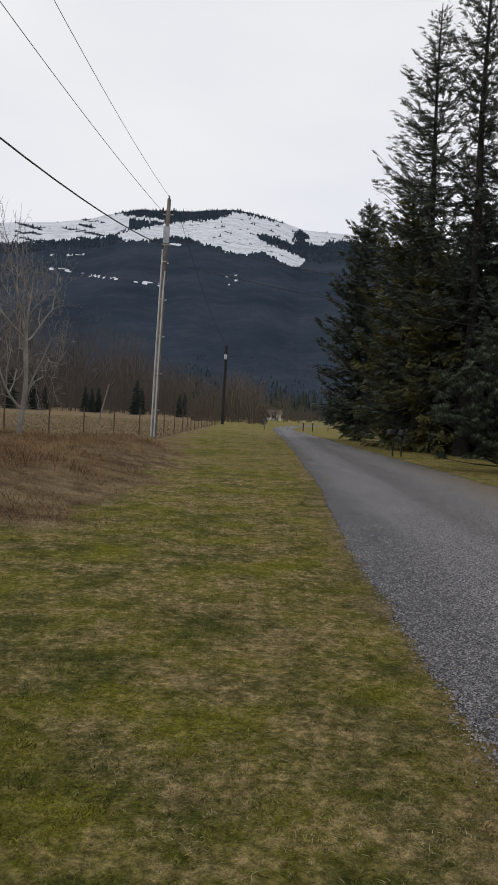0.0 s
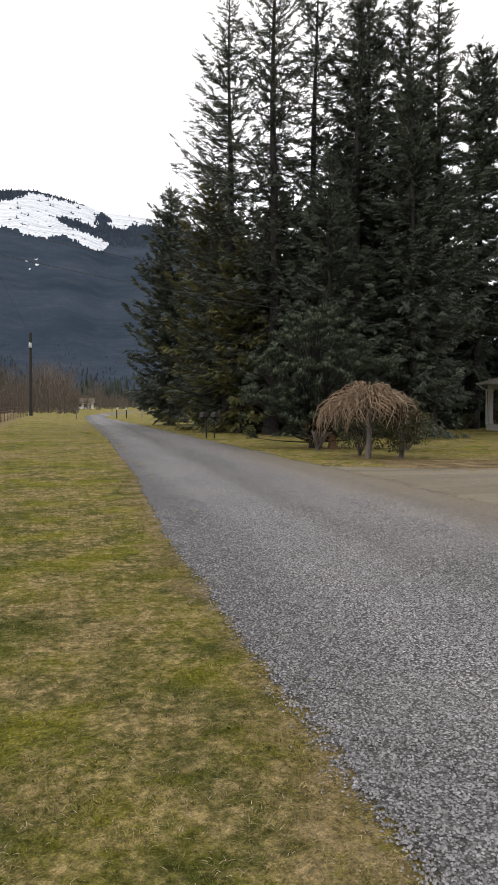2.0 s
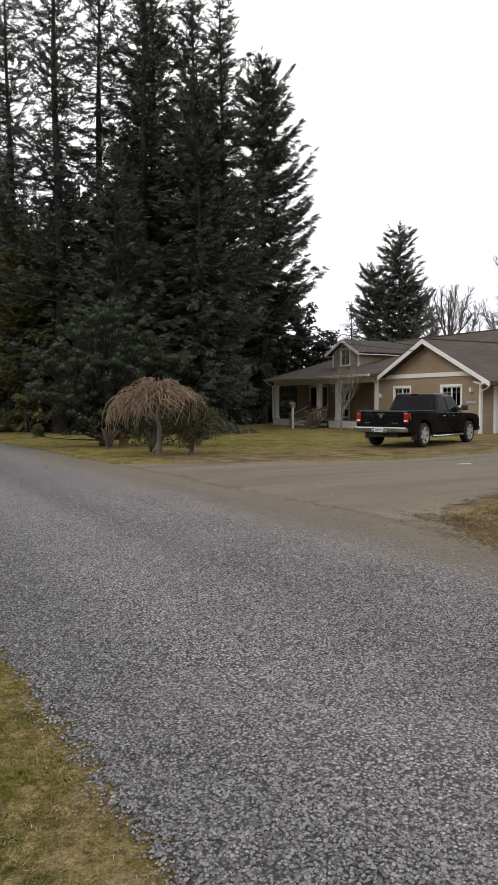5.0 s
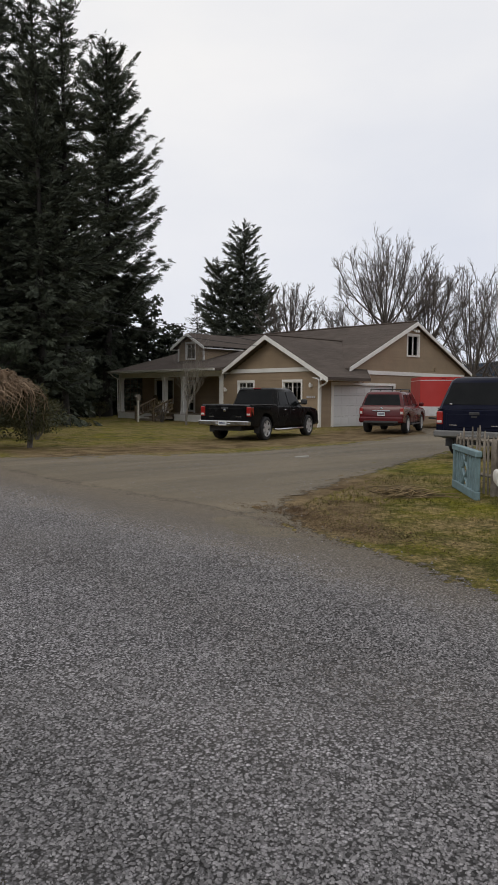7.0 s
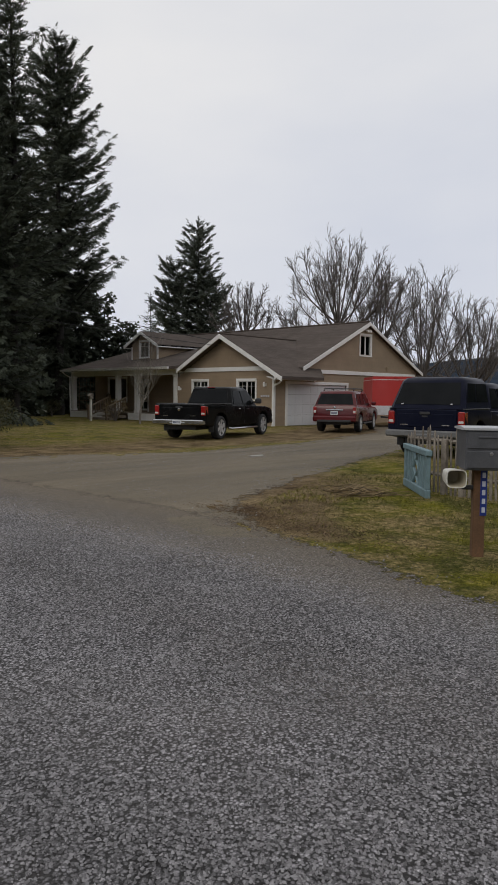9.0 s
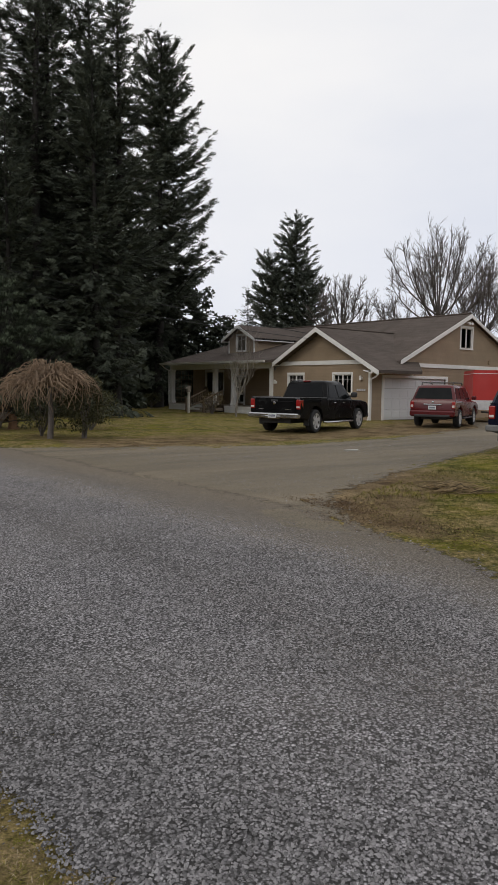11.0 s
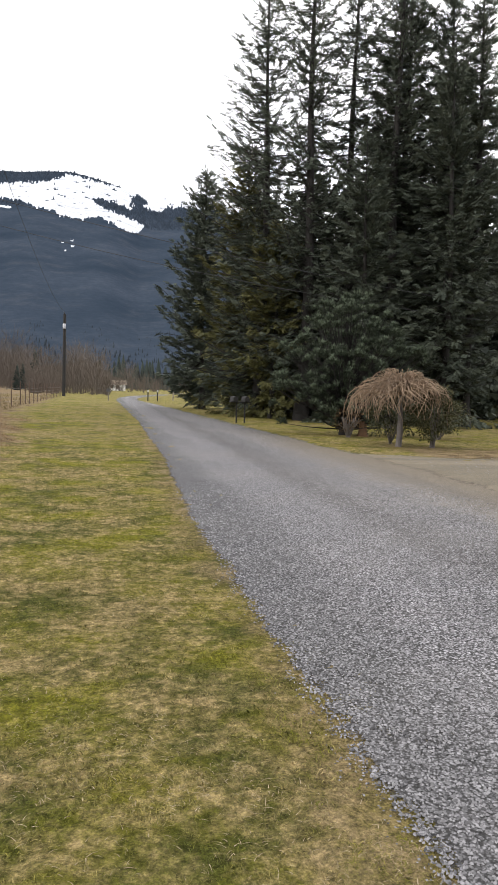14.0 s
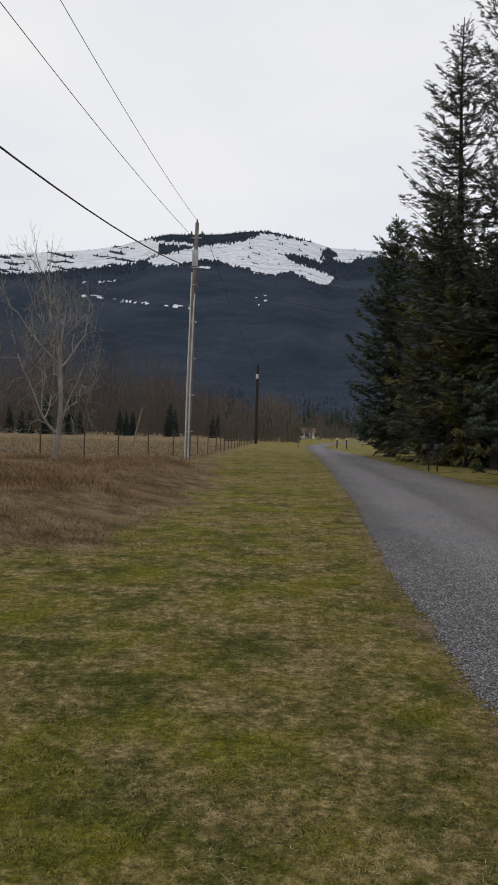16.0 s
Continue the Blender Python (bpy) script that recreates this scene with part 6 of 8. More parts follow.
az = np.array([-16.6, -15.8, -12.8, -12.3, -11.8, -8.9, -8.5, -5.5, -5.1, -4.2, -3.7, -19.5, -20.1, -21.0, -18.3, 6.4, 8.0])
n = len(az)
rr = g_.uniform(176, 205, n)
fe_v, fe_t = TIERED
fe_mesh = array_mesh("conifer_shape", fe_v, fe_t, leaf_mat("field_edge_conifers", (0.012, 0.017, 0.014), (0.038, 0.046, 0.038), 0.1, 0.0))
fe_h = g_.uniform(6, 11.5, n)
for k in range(n):
    ob = new("far_conifer", fe_mesh)
    ob.matrix_world = pose(float(rr[k] * np.sin(np.radians(az[k]))), float(rr[k] * np.cos(np.radians(az[k]))), -0.4, 0, 0, 40.0 * k) @ Matrix.Scale(float(fe_h[k]), 4)
    tagged(ob, "dark pointed conifer standing at the edge of the hay field", "conifer tree", group="conifers at the field edge")


# unseen conifer rows, added to darken vehicle reflections and the light on the gable
g_ = np.random.default_rng(97)
n = 150
q = g_.uniform(0, 1, n)
far_trees("unseen_east_woods", 76 + 12 * q + g_.normal(0, 3, n), -32 + 44 * q, np.full(n, -0.3), g_.uniform(13, 21, n), FARFIR, "unseen dark conifers added to darken reflections from the south-east", wide=0.9, shape=tier_tree(9, 7))
far_trees("unseen_south_woods", 75 - 150 * q + g_.normal(0, 3, n), -26 - 14 * np.sin(q * 3.0) - g_.uniform(0, 14, n), np.full(n, -0.3), g_.uniform(13, 22, n), FARFIR, "unseen dark conifers added to cut light on the gable from the south", wide=0.9, shape=tier_tree(9, 7))


def far_alders(name, count, a0, a1, r0, r1, h0, h1, seed, twigs=70):
    """A belt of bare alders: each a bundle of upswept slivers."""
    g = np.random.default_rng(seed)
    deg = g.uniform(a0, a1, count)
    az, r = np.radians(deg), g.uniform(r0, r1, count)
    h = g.uniform(h0, h1, count) * (0.72 + 0.35 * np.sin(deg * 0.9) * np.sin(deg * 2.3 + 1) + 0.15 * np.sin(deg * 5)) * np.interp(deg, [-20, -13, -9, -5, 2], [1.95, 1.95, 1.7, 1.05, 0.8])
    base = np.stack([r * np.sin(az), r * np.cos(az), np.full(count, -0.2)], 1)
    o = np.repeat(base, twigs, 0)
    hh = np.repeat(h, twigs)
    m = len(o)
    q = g.uniform(0.0, 1.0, m) ** 0.8 * 0.8
    a = g.uniform(0, 2 * np.pi, m)
    w = g.uniform(0.0, 1.0, m) ** 0.6 * 0.55 * hh * np.sqrt(np.clip(q * (1.05 - q), 0.02, 1))
    p0 = o + np.stack([np.cos(a) * w, np.sin(a) * w, hh * q], 1)
    ln = hh * g.uniform(0.06, 0.15, m)
    out = g.uniform(-0.2, 1.3, m)
    p1 = p0 + np.stack([np.cos(a) * ln * out, np.sin(a) * ln * out, ln], 1)
    side = np.stack([np.cos(np.repeat(az, twigs)), -np.sin(np.repeat(az, twigs)), np.zeros(m)], 1) * g.uniform(0.014, 0.040, m)[:, None]
    v = np.stack([p0 - side, p0 + side, p1], 1).reshape(-1, 3)
    t = np.arange(3 * m).reshape(-1, 3)
    tv = np.stack([base - [0.12, 0, 0], base + [0.12, 0, 0], base + np.stack([np.zeros(count), np.zeros(count), h * 0.8], 1)], 1).reshape(-1, 3)
    v, t = np.concatenate([v, tv]), np.concatenate([t, np.arange(3 * count).reshape(-1, 3) + 3 * m])
    ob = new(name, array_mesh(name, v, t, TWIGBROWN))
    return tagged(ob, "brown belt of bare alders beyond the hay field", "woods", kind="stuff")


far_alders("alder_belt", 420, -32, 3, 205, 320, 11, 20, 91, 300)
far_alders("bare_woods", 230, -30, 10, 340, 520, 14, 24, 96, 130)
far_alders("alder_clump", 46, -4.5, 1.2, 120, 150, 7, 12, 92, 260)
far_alders("alder_belt", 160, 3, 14, 230, 330, 6, 12, 93, 80)
far_alders("brush_line", 120, -30, 4, 175, 205, 0.6, 2.2, 94, 40)


# ---------------------------------------------------------------- vehicles
BLACKPAINT = paint_mat("black_car_paint", (0.004, 0.0042, 0.0046), 0.05, 0.24, 0.0, 1.20)
NAVYPAINT = paint_mat("navy_car_paint", (0.005, 0.0065, 0.018), 0.05, 0.3, 0.0, 1.16)
REDPAINT = paint_mat("dark_red_car_paint", (0.085, 0.005, 0.007), 0.08, 0.22, 0.25, 1.34)
TRAILERRED = paint_mat("red_trailer_skin", (0.40, 0.022, 0.018), 0.06, 0.5, 0.1)
TINT = paint_mat("tinted_car_glass", (0.006, 0.007, 0.008), 0.05, 0.12, 0.0, 1.18)
TYRE = rough_mat("black_rubber", (0.022, 0.022, 0.023), 0.25, 6, 60, 0.85, 0.3)
CHROME = rough_mat("bright_chrome", (0.52, 0.52, 0.53), 0.08, 5, 60, 0.18, 0.02, metal=1.0)
ALLOY = rough_mat("silver_alloy", (0.66, 0.66, 0.67), 0.1, 5, 60, 0.38, 0.02, metal=0.5)
LAMPRED = paint_mat("red_lamp_lens", (0.30, 0.010, 0.010), 0.1, 0.15, 1.0)
LAMPCLEAR = paint_mat("clear_lamp_lens", (0.62, 0.60, 0.58), 0.1, 0.15, 1.0)
PLASTIC = rough_mat("black_trim_plastic", (0.028, 0.028, 0.030), 0.2, 6, 70, 0.6, 0.15)
PLATE = rough_mat("white_number_plate", (0.62, 0.64, 0.66), 0.06, 8, 60, 0.4, 0.0)
PLATEBAR = rough_mat("dark_plate_marks", (0.05, 0.06, 0.12), 0.1, 8, 60, 0.5, 0.0)


def arch(cy, cz, r, n=9):
    """Points over a wheel opening, from front to back."""
    return [(cy + r * math.cos(a), cz + r * math.sin(a)) for a in np.linspace(0.05, math.pi - 0.05, n)]


def shell(outline, half, bevel=0.05, tuck=0.0, z_ref=0.6):
    """A body from its side outline (y, z), with width half each side, drawn in above and below z_ref by tuck, edges rounded."""
    bm = bmesh.new()
    left, right = [], []
    for y, z in outline:
        w = half - tuck * abs(z - z_ref)
        right.append(bm.verts.new((w, y, z)))
        left.append(bm.verts.new((-w, y, z)))
    n = len(outline)
    bm.faces.new(right)
    bm.faces.new(left[::-1])
    for i in range(n):
        bm.faces.new((left[i], left[(i + 1) % n], right[(i + 1) % n], right[i]))
    bmesh.ops.recalc_face_normals(bm, faces=bm.faces)
    edges = [e for e in bm.edges if (e.verts[0].co.x > 0) == (e.verts[1].co.x > 0)]
    bmesh.ops.bevel(bm, geom=edges, offset=bevel, segments=3, affect="EDGES", profile=0.6, clamp_overlap=True)
    s = Shape()
    bm.verts.index_update()
    s.add([tuple(v.co) for v in bm.verts], [tuple(v.index for v in f.verts) for f in bm.faces])
    bm.free()
    return s


def cabin(base, top, hb, ht):
    """A glasshouse from base rectangle (y0, y1, z) to top (y0, y1, z), half widths hb and ht, with a crowned roof."""
    (a0, a1, za), (b0, b1, zb) = base, top
    rings = []
    for k in (0.0, 0.5, 0.86, 0.96, 1.0):
        e = k if k < 0.9 else 0.86 + (k - 0.86) * 0.9
        y0, y1, z = a0 + (b0 - a0) * e, a1 + (b1 - a1) * e, za + (zb - za) * k
        w = hb + (ht - hb) * e
        if k > 0.9:
            inset = 0.05 if k < 0.99 else 0.16
            y0, y1, w = y0 + inset, y1 - inset, w - inset
        c = 0.10
        rings.append([(-w, y0 + c, z), (-w + c, y0, z), (w - c, y0, z), (w, y0 + c, z), (w, y1 - c, z), (w - c, y1, z), (-w + c, y1, z), (-w, y1 - c, z)])
    return Shape().loft(rings)


def side_pane(base, top, hb, ht, s0, s1, k0, k1, sign, lean0=0.0, lean1=0.0, off=0.012):
    """A glass panel on the side of a cabin between fractions of its length and height."""
    (a0, a1, za), (b0, b1, zb) = base, top
    pts = []
    for s, k in ((s0, k0), (s1, k0), (s1 + lean1, k1), (s0 + lean0, k1)):
        y0, y1, z = a0 + (b0 - a0) * k, a1 + (b1 - a1) * k, za + (zb - za) * k
        w = hb + (ht - hb) * k + off
        pts.append((sign * w, y0 + (y1 - y0) * s, z))
    return Shape().add(pts + [(p[0] - sign * 0.02, p[1], p[2]) for p in pts], [(0, 1, 2, 3), (7, 6, 5, 4), (0, 4, 5, 1), (1, 5, 6, 2), (2, 6, 7, 3), (3, 7, 4, 0)])


def end_pane(base, top, hb, ht, k0, k1, front, inset=0.10, off=0.012):
    (a0, a1, za), (b0, b1, zb) = base, top
    pts = []
    for sx, k in ((-1, k0), (1, k0), (1, k1), (-1, k1)):
        y = (a1 + (b1 - a1) * k + off) if front else (a0 + (b0 - a0) * k - off)
        pts.append((sx * (hb + (ht - hb) * k - inset), y, za + (zb - za) * k))
    d = -0.02 if front else 0.02
    return Shape().add(pts + [(p[0], p[1] + d, p[2]) for p in pts], [(0, 1, 2, 3), (7, 6, 5, 4), (0, 4, 5, 1), (1, 5, 6, 2), (2, 6, 7, 3), (3, 7, 4, 0)])


def wheel(car, x, y, r, width, sign):
    tyre = part("wheel", Shape().lathe([(r * 0.70, -width / 2), (r * 0.9, -width / 2), (r * 0.985, -width * 0.38), (r, -width * 0.2), (r, width * 0.2), (r * 0.985, width * 0.38), (r * 0.9, width / 2), (r * 0.70, width / 2), (r * 0.68, width * 0.3), (r * 0.68, -width * 0.3), (r * 0.70, -width / 2)], "x", 28, (x, y, r)), TYRE, car, "black tyre on a silver wheel")
    rim = Shape().lathe([(r * 0.72, sign * width * 0.46), (r * 0.68, sign * width * 0.40), (r * 0.66, sign * width * 0.1), (0.0, sign * width * 0.1)], "x", 24, (x, y, r))
    part("wheel_barrel", rim, PLASTIC, tyre)
    sp = Shape()
    for k in range(6):
        a = 2 * math.pi * k / 6 + 0.3
        c, s = math.cos(a), math.sin(a)
        xo = x + sign * width * 0.42
        xi = x + sign * width * 0.30
        pts = []
        for rad, w in ((r * 0.10, 0.050), (r * 0.68, 0.062)):
            for dw in (-w, w):
                for xx in (xo, xi):
                    pts.append((xx, y + rad * c - dw * s, r + rad * s + dw * c))
        sp.add(pts, [(0, 2, 6, 4), (1, 5, 7, 3), (0, 4, 5, 1), (2, 3, 7, 6), (4, 6, 7, 5), (0, 1, 3, 2)])
    sp.lathe([(0.0, sign * width * 0.46), (r * 0.16, sign * width * 0.44), (r * 0.17, sign * width * 0.25)], "x", 14, (x, y, r))
    sp.lathe([(r * 0.725, sign * width * 0.48), (r * 0.65, sign * width * 0.46), (r * 0.65, sign * width * 0.30)], "x", 28, (x, y, r))
    part("rim", sp, ALLOY, tyre, "silver six-spoke rim")


def number_plate(car, y, z, half=0.155):
    p = part("number_plate", Shape().box(-half, y - 0.012, z - 0.075, half, y, z + 0.075, 0.004), PLATE, car)
    for k in range(6):
        part("bar", Shape().box(-half + 0.03 + 0.043 * k, y - 0.016, z - 0.035, -half + 0.058 + 0.043 * k, y - 0.0125, z + 0.035), PLATEBAR, p)


def pickup(label, at, rz, paint, canopy, high):
    """A crew-cab pickup, tail at y = 0, nose towards +y."""
    car = thing("pickup_truck", label, "pickup truck", at, rz)
    rw, ra, fa, hw = 0.40, 1.22, 4.74, 0.985
    out = [(0.12, 0.52), (0.10, 0.75), (0.10, 1.16), (0.16, 1.19), (2.02, 1.19), (2.06, 1.14), (4.25, 1.12), (4.9, 1.10), (5.42, 1.03), (5.58, 0.93), (5.62, 0.72), (5.60, 0.5), (5.3, 0.42)]
    out += arch(fa, 0.42, 0.50) + arch(ra, 0.42, 0.50) + [(0.5, 0.46)]
    body = part("body", shell(out, hw, 0.045, 0.05, 0.75), paint, car)
    base, top = (2.06, 4.28, 1.12), (2.30, 3.62, high)
    hb, ht = 0.93, 0.74
    part("cab", cabin(base, top, hb, ht), paint, car)
    for sg in (-1, 1):
        part("side_window", side_pane(base, top, hb, ht, 0.10, 0.42, 0.12, 0.80, sg, 0.03, 0.04), TINT, car)
        part("side_window", side_pane(base, top, hb, ht, 0.47, 0.84, 0.12, 0.80, sg, 0.04, 0.02), TINT, car)
        for yy in (2.55, 3.30):
            part("door_handle", Shape().box(sg * 0.975 - 0.02, yy, 1.00, sg * 0.975 + 0.03, yy + 0.15, 1.035, 0.01), CHROME, car)
        for yy in (2.10, 3.05, 4.05):
            part("door_seam", Shape().box(sg * 0.972 - 0.008, yy, 0.5, sg * 0.972 + 0.008, yy + 0.012, 1.11), PLASTIC, car)
        part("mirror", Shape().box(sg * 0.98, 3.92, 1.20, sg * 1.22, 4.06, 1.40, 0.045).box(sg * 0.9, 3.96, 1.22, sg * 1.0, 4.02, 1.27), PLASTIC, car)
        part("side_step", Shape().tube([(sg * 0.94, 1.85, 0.36), (sg * 1.0, 1.95, 0.34), (sg * 1.0, 4.1, 0.34), (sg * 0.94, 4.2, 0.36)], 0.045, 8), CHROME, car)
        part("mud_flap", Shape().box(sg * 0.78, 0.66, 0.26, sg * 0.97, 0.68, 0.50), PLASTIC, car)
        tl = part("tail_light", Shape().box(sg * 0.80 - (0.0 if sg > 0 else 0.17), 0.075, 0.82, sg * 0.80 + (0.17 if sg > 0 else 0.0), 0.30, 1.14, 0.02), LAMPRED, car, "red tail light")
        part("reversing_lens", Shape().box(sg * 0.82 - (0.0 if sg > 0 else 0.13), 0.068, 0.86, sg * 0.82 + (0.13 if sg > 0 else 0.0), 0.09, 0.92, 0.008), LAMPCLEAR, tl)
        part("headlight", Shape().box(sg * 0.62 - 0.16, 5.50, 0.80, sg * 0.62 + 0.16, 5.63, 0.98, 0.03), LAMPCLEAR, car)
        wheel(car, sg * 0.86, ra, rw, 0.26, sg)
        wheel(car, sg * 0.86, fa, rw, 0.26, sg)
        part("bed_rail", Shape().box(sg * 0.93 - 0.04, 0.14, 1.185, sg * 0.93 + 0.04, 2.02, 1.215, 0.012), PLASTIC, car)
    part("rear_window", end_pane(base, top, hb, ht, 0.16, 0.80, False, 0.14), TINT, car)
    part("windscreen", end_pane(base, top, hb, ht, 0.06, 0.86, True, 0.10), TINT, car)
    part("tailgate", Shape().box(-0.78, 0.07, 0.68, 0.78, 0.13, 1.19, 0.02).box(-0.70, 0.055, 0.76, 0.70, 0.075, 1.08, 0.012), paint, car)
    part("tailgate_handle", Shape().box(-0.13, 0.035, 1.06, 0.13, 0.06, 1.13, 0.015), PLASTIC, car)
    part("badge", Shape().box(-0.07, 0.045, 1.0, 0.07, 0.056, 1.04), PLASTIC, car) if canopy else part("badge", Shape().lathe([(0.0, 0.03), (0.055, 0.035), (0.06, 0.055)], "y", 16, (0, 0.0, 1.02)), CHROME, car)
    part("badge", Shape().box(-0.62, 0.045, 0.80, -0.42, 0.056, 0.825).box(0.42, 0.045, 0.80, 0.62, 0.056, 0.825), CHROME, car)
    part("bed_floor", Shape().box(-0.86, 0.16, 1.10, 0.86, 2.0, 1.193), PLASTIC, car)
    part("rear_bumper", Shape().box(-0.97, -0.08, 0.52, 0.97, 0.12, 0.68, 0.03).box(-0.3, -0.10, 0.50, 0.3, 0.0, 0.60, 0.02), DULLBUMPER if canopy else CHROME, car, "dull grey rear bumper" if canopy else "chrome rear bumper")
    part("front_bumper", Shape().box(-0.97, 5.5, 0.42, 0.97, 5.70, 0.62, 0.04), CHROME, car)
    part("grille", Shape().box(-0.45, 5.56, 0.66, 0.45, 5.64, 0.96, 0.02), PLASTIC, car)
    part("chassis", Shape().box(-0.55, 0.2, 0.34, 0.55, 5.3, 0.5), PLASTIC, car)
    if not canopy:
        number_plate(car, -0.10, 0.60)
    part("brake_light", Shape().box(-0.14, 2.28, high - 0.035, 0.14, 2.36, high - 0.005, 0.008), LAMPRED, car)
    if canopy:
        cb, ct = (0.10, 2.06, 1.20), (0.55, 2.04, high + 0.10)
        can = part("canopy", cabin(cb, ct, 0.95, 0.80), paint, car, "navy truck-bed canopy")
        part("rear_window", end_pane(cb, ct, 0.95, 0.80, 0.14, 0.82, False, 0.10), TINT, can)
        for sg in (-1, 1):
            part("side_window", side_pane(cb, ct, 0.95, 0.80, 0.10, 0.42, 0.22, 0.80, sg), TINT, can)
            part("side_window", side_pane(cb, ct, 0.95, 0.80, 0.46, 0.94, 0.22, 0.80, sg), TINT, can)
            part("latch", Shape().box(sg * 0.62 - 0.04, 0.13, 1.29, sg * 0.62 + 0.04, 0.19, 1.33, 0.01), CHROME, can)
    return car


pickup("black crew-cab pickup parked on the grass edge", (16.08, 18.17, 0.0), -71.5, BLACKPAINT, False, 1.80)
pickup("dark navy pickup with a bed canopy parked on the drive", (15.87, 8.93, 0.02), -82.0, NAVYPAINT, True, 1.88)


def suv(label, at, rz):
    car = thing("sport_utility_car", label, "car", at, rz)
    rw, ra, fa, hw = 0.37, 0.98, 3.83, 0.915
    out = [(0.05, 0.50), (0.02, 0.62), (0.06, 1.02), (0.10, 1.10), (3.3, 1.06), (4.2, 1.00), (4.58, 0.90), (4.68, 0.72), (4.66, 0.48), (4.4, 0.40)]
    out += arch(fa, 0.40, 0.46) + arch(ra, 0.40, 0.46) + [(0.4, 0.44)]
    part("body", shell(out, hw, 0.05, 0.06, 0.75), REDPAINT, car)
    base, top = (0.08, 3.35, 1.06), (0.42, 2.62, 1.72)
    hb, ht = 0.885, 0.70
    part("cab", cabin(base, top, hb, ht), REDPAINT, car)
    part("rear_window", end_pane(base, top, hb, ht, 0.14, 0.80, False, 0.10), TINT, car)
    part("windscreen", end_pane(base, top, hb, ht, 0.08, 0.86, True, 0.10), TINT, car)
    for sg in (-1, 1):
        for s0, s1 in ((0.07, 0.28), (0.32, 0.56), (0.60, 0.86)):
            part("side_window", side_pane(base, top, hb, ht, s0, s1, 0.12, 0.80, sg, 0.03, 0.03), TINT, car)
        tl = part("tail_light", Shape().box(sg * 0.76 - (0 if sg > 0 else 0.14), 0.0, 0.76, sg * 0.76 + (0.14 if sg > 0 else 0), 0.20, 1.04, 0.02), LAMPRED, car, "red tail light")
        part("reversing_lens", Shape().box(sg * 0.775 - (0 if sg > 0 else 0.10), -0.008, 0.80, sg * 0.775 + (0.10 if sg > 0 else 0), 0.01, 0.90, 0.006), LAMPCLEAR, tl)
        part("roof_rail", Shape().tube([(sg * 0.62, 0.7, 1.72), (sg * 0.64, 0.8, 1.80), (sg * 0.64, 2.3, 1.80), (sg * 0.62, 2.45, 1.72)], 0.022, 8), PLASTIC, car)
        part("mirror", Shape().box(sg * 0.92, 3.0, 1.10, sg * 1.12, 3.12, 1.26, 0.04), REDPAINT, car)
        part("side_step", Shape().box(sg * 0.90 - 0.05, 1.45, 0.33, sg * 0.90 + 0.05, 3.35, 0.39, 0.02), PLASTIC, car)
        for yy in (1.75, 2.55):
            part("door_handle", Shape().box(sg * 0.895 - 0.02, yy, 0.95, sg * 0.895 + 0.03, yy + 0.14, 0.98, 0.01), REDPAINT, car)
        for yy in (1.35, 2.2, 3.1):
            part("door_seam", Shape().box(sg * 0.893 - 0.008, yy, 0.48, sg * 0.893 + 0.008, yy + 0.012, 1.05), PLASTIC, car)
        part("headlight", Shape().box(sg * 0.62 - 0.14, 4.56, 0.74, sg * 0.62 + 0.14, 4.69, 0.90, 0.03), LAMPCLEAR, car)
        wheel(car, sg * 0.79, ra, rw, 0.24, sg)
        wheel(car, sg * 0.79, fa, rw, 0.24, sg)
    for yy in (1.1, 2.0):
        part("cross_bar", Shape().tube([(-0.64, yy, 1.80), (0.64, yy, 1.80)], 0.02, 8), PLASTIC, car)
    part("chrome_strip", Shape().box(-0.36, 0.0, 0.90, 0.36, 0.04, 0.95, 0.01), CHROME, car)
    part("badge", Shape().lathe([(0.0, -0.01), (0.05, -0.005), (0.055, 0.03)], "y", 14, (0, 0.05, 1.02)), CHROME, car)
    part("rear_bumper", Shape().box(-0.90, -0.07, 0.44, 0.90, 0.10, 0.68, 0.05), REDPAINT, car)
    part("bumper_guard", Shape().box(-0.70, -0.09, 0.42, 0.70, 0.05, 0.52, 0.02), PLASTIC, car)
    part("chassis", Shape().box(-0.5, 0.2, 0.32, 0.5, 4.4, 0.48), PLASTIC, car)
    number_plate(car, -0.01, 0.80)
    return car


h_ = radians(67.0)
suv("dark red sport utility car parked before the garage", (25.0 - 0.98 * math.sin(h_), 18.15 - 0.98 * math.cos(h_), 0.02), -67.0)

trailer = thing("cargo_trailer", "red enclosed cargo trailer with a metal stone guard", "trailer", (30.45, 18.9, 0.02), -47)
nose = [(-0.55, 0.0), (0.55, 0.0), (1.05, 0.35), (1.05, 3.3), (-1.05, 3.3), (-1.05, 0.35)]
part("body", Shape().prism(nose, "z", 0.62, 2.34), TRAILERRED, trailer)
part("roof", Shape().prism([(p[0] * 0.98, p[1] + 0.03) for p in nose], "z", 2.34, 2.46), TRAILERRED, trailer)
part("trim", Shape().prism([(p[0] * 1.01, p[1] - 0.012) for p in nose], "z", 2.28, 2.31), ALLOY, trailer)
part("stone_guard", Shape().prism([(p[0] * 1.012, p[1] - 0.014) for p in nose], "z", 0.60, 1.05), ALLOY, trailer, "bright metal stone guard")
part("drawbar", Shape().tube([(-0.6, 0.3, 0.5), (0, -1.2, 0.48), (0.6, 0.3, 0.5)], 0.05, 6), PLASTIC, trailer)
part("jack", Shape().tube([(0.0, -0.9, 0.0), (0.0, -0.9, 0.9)], 0.03, 8), METALGREY, trailer)
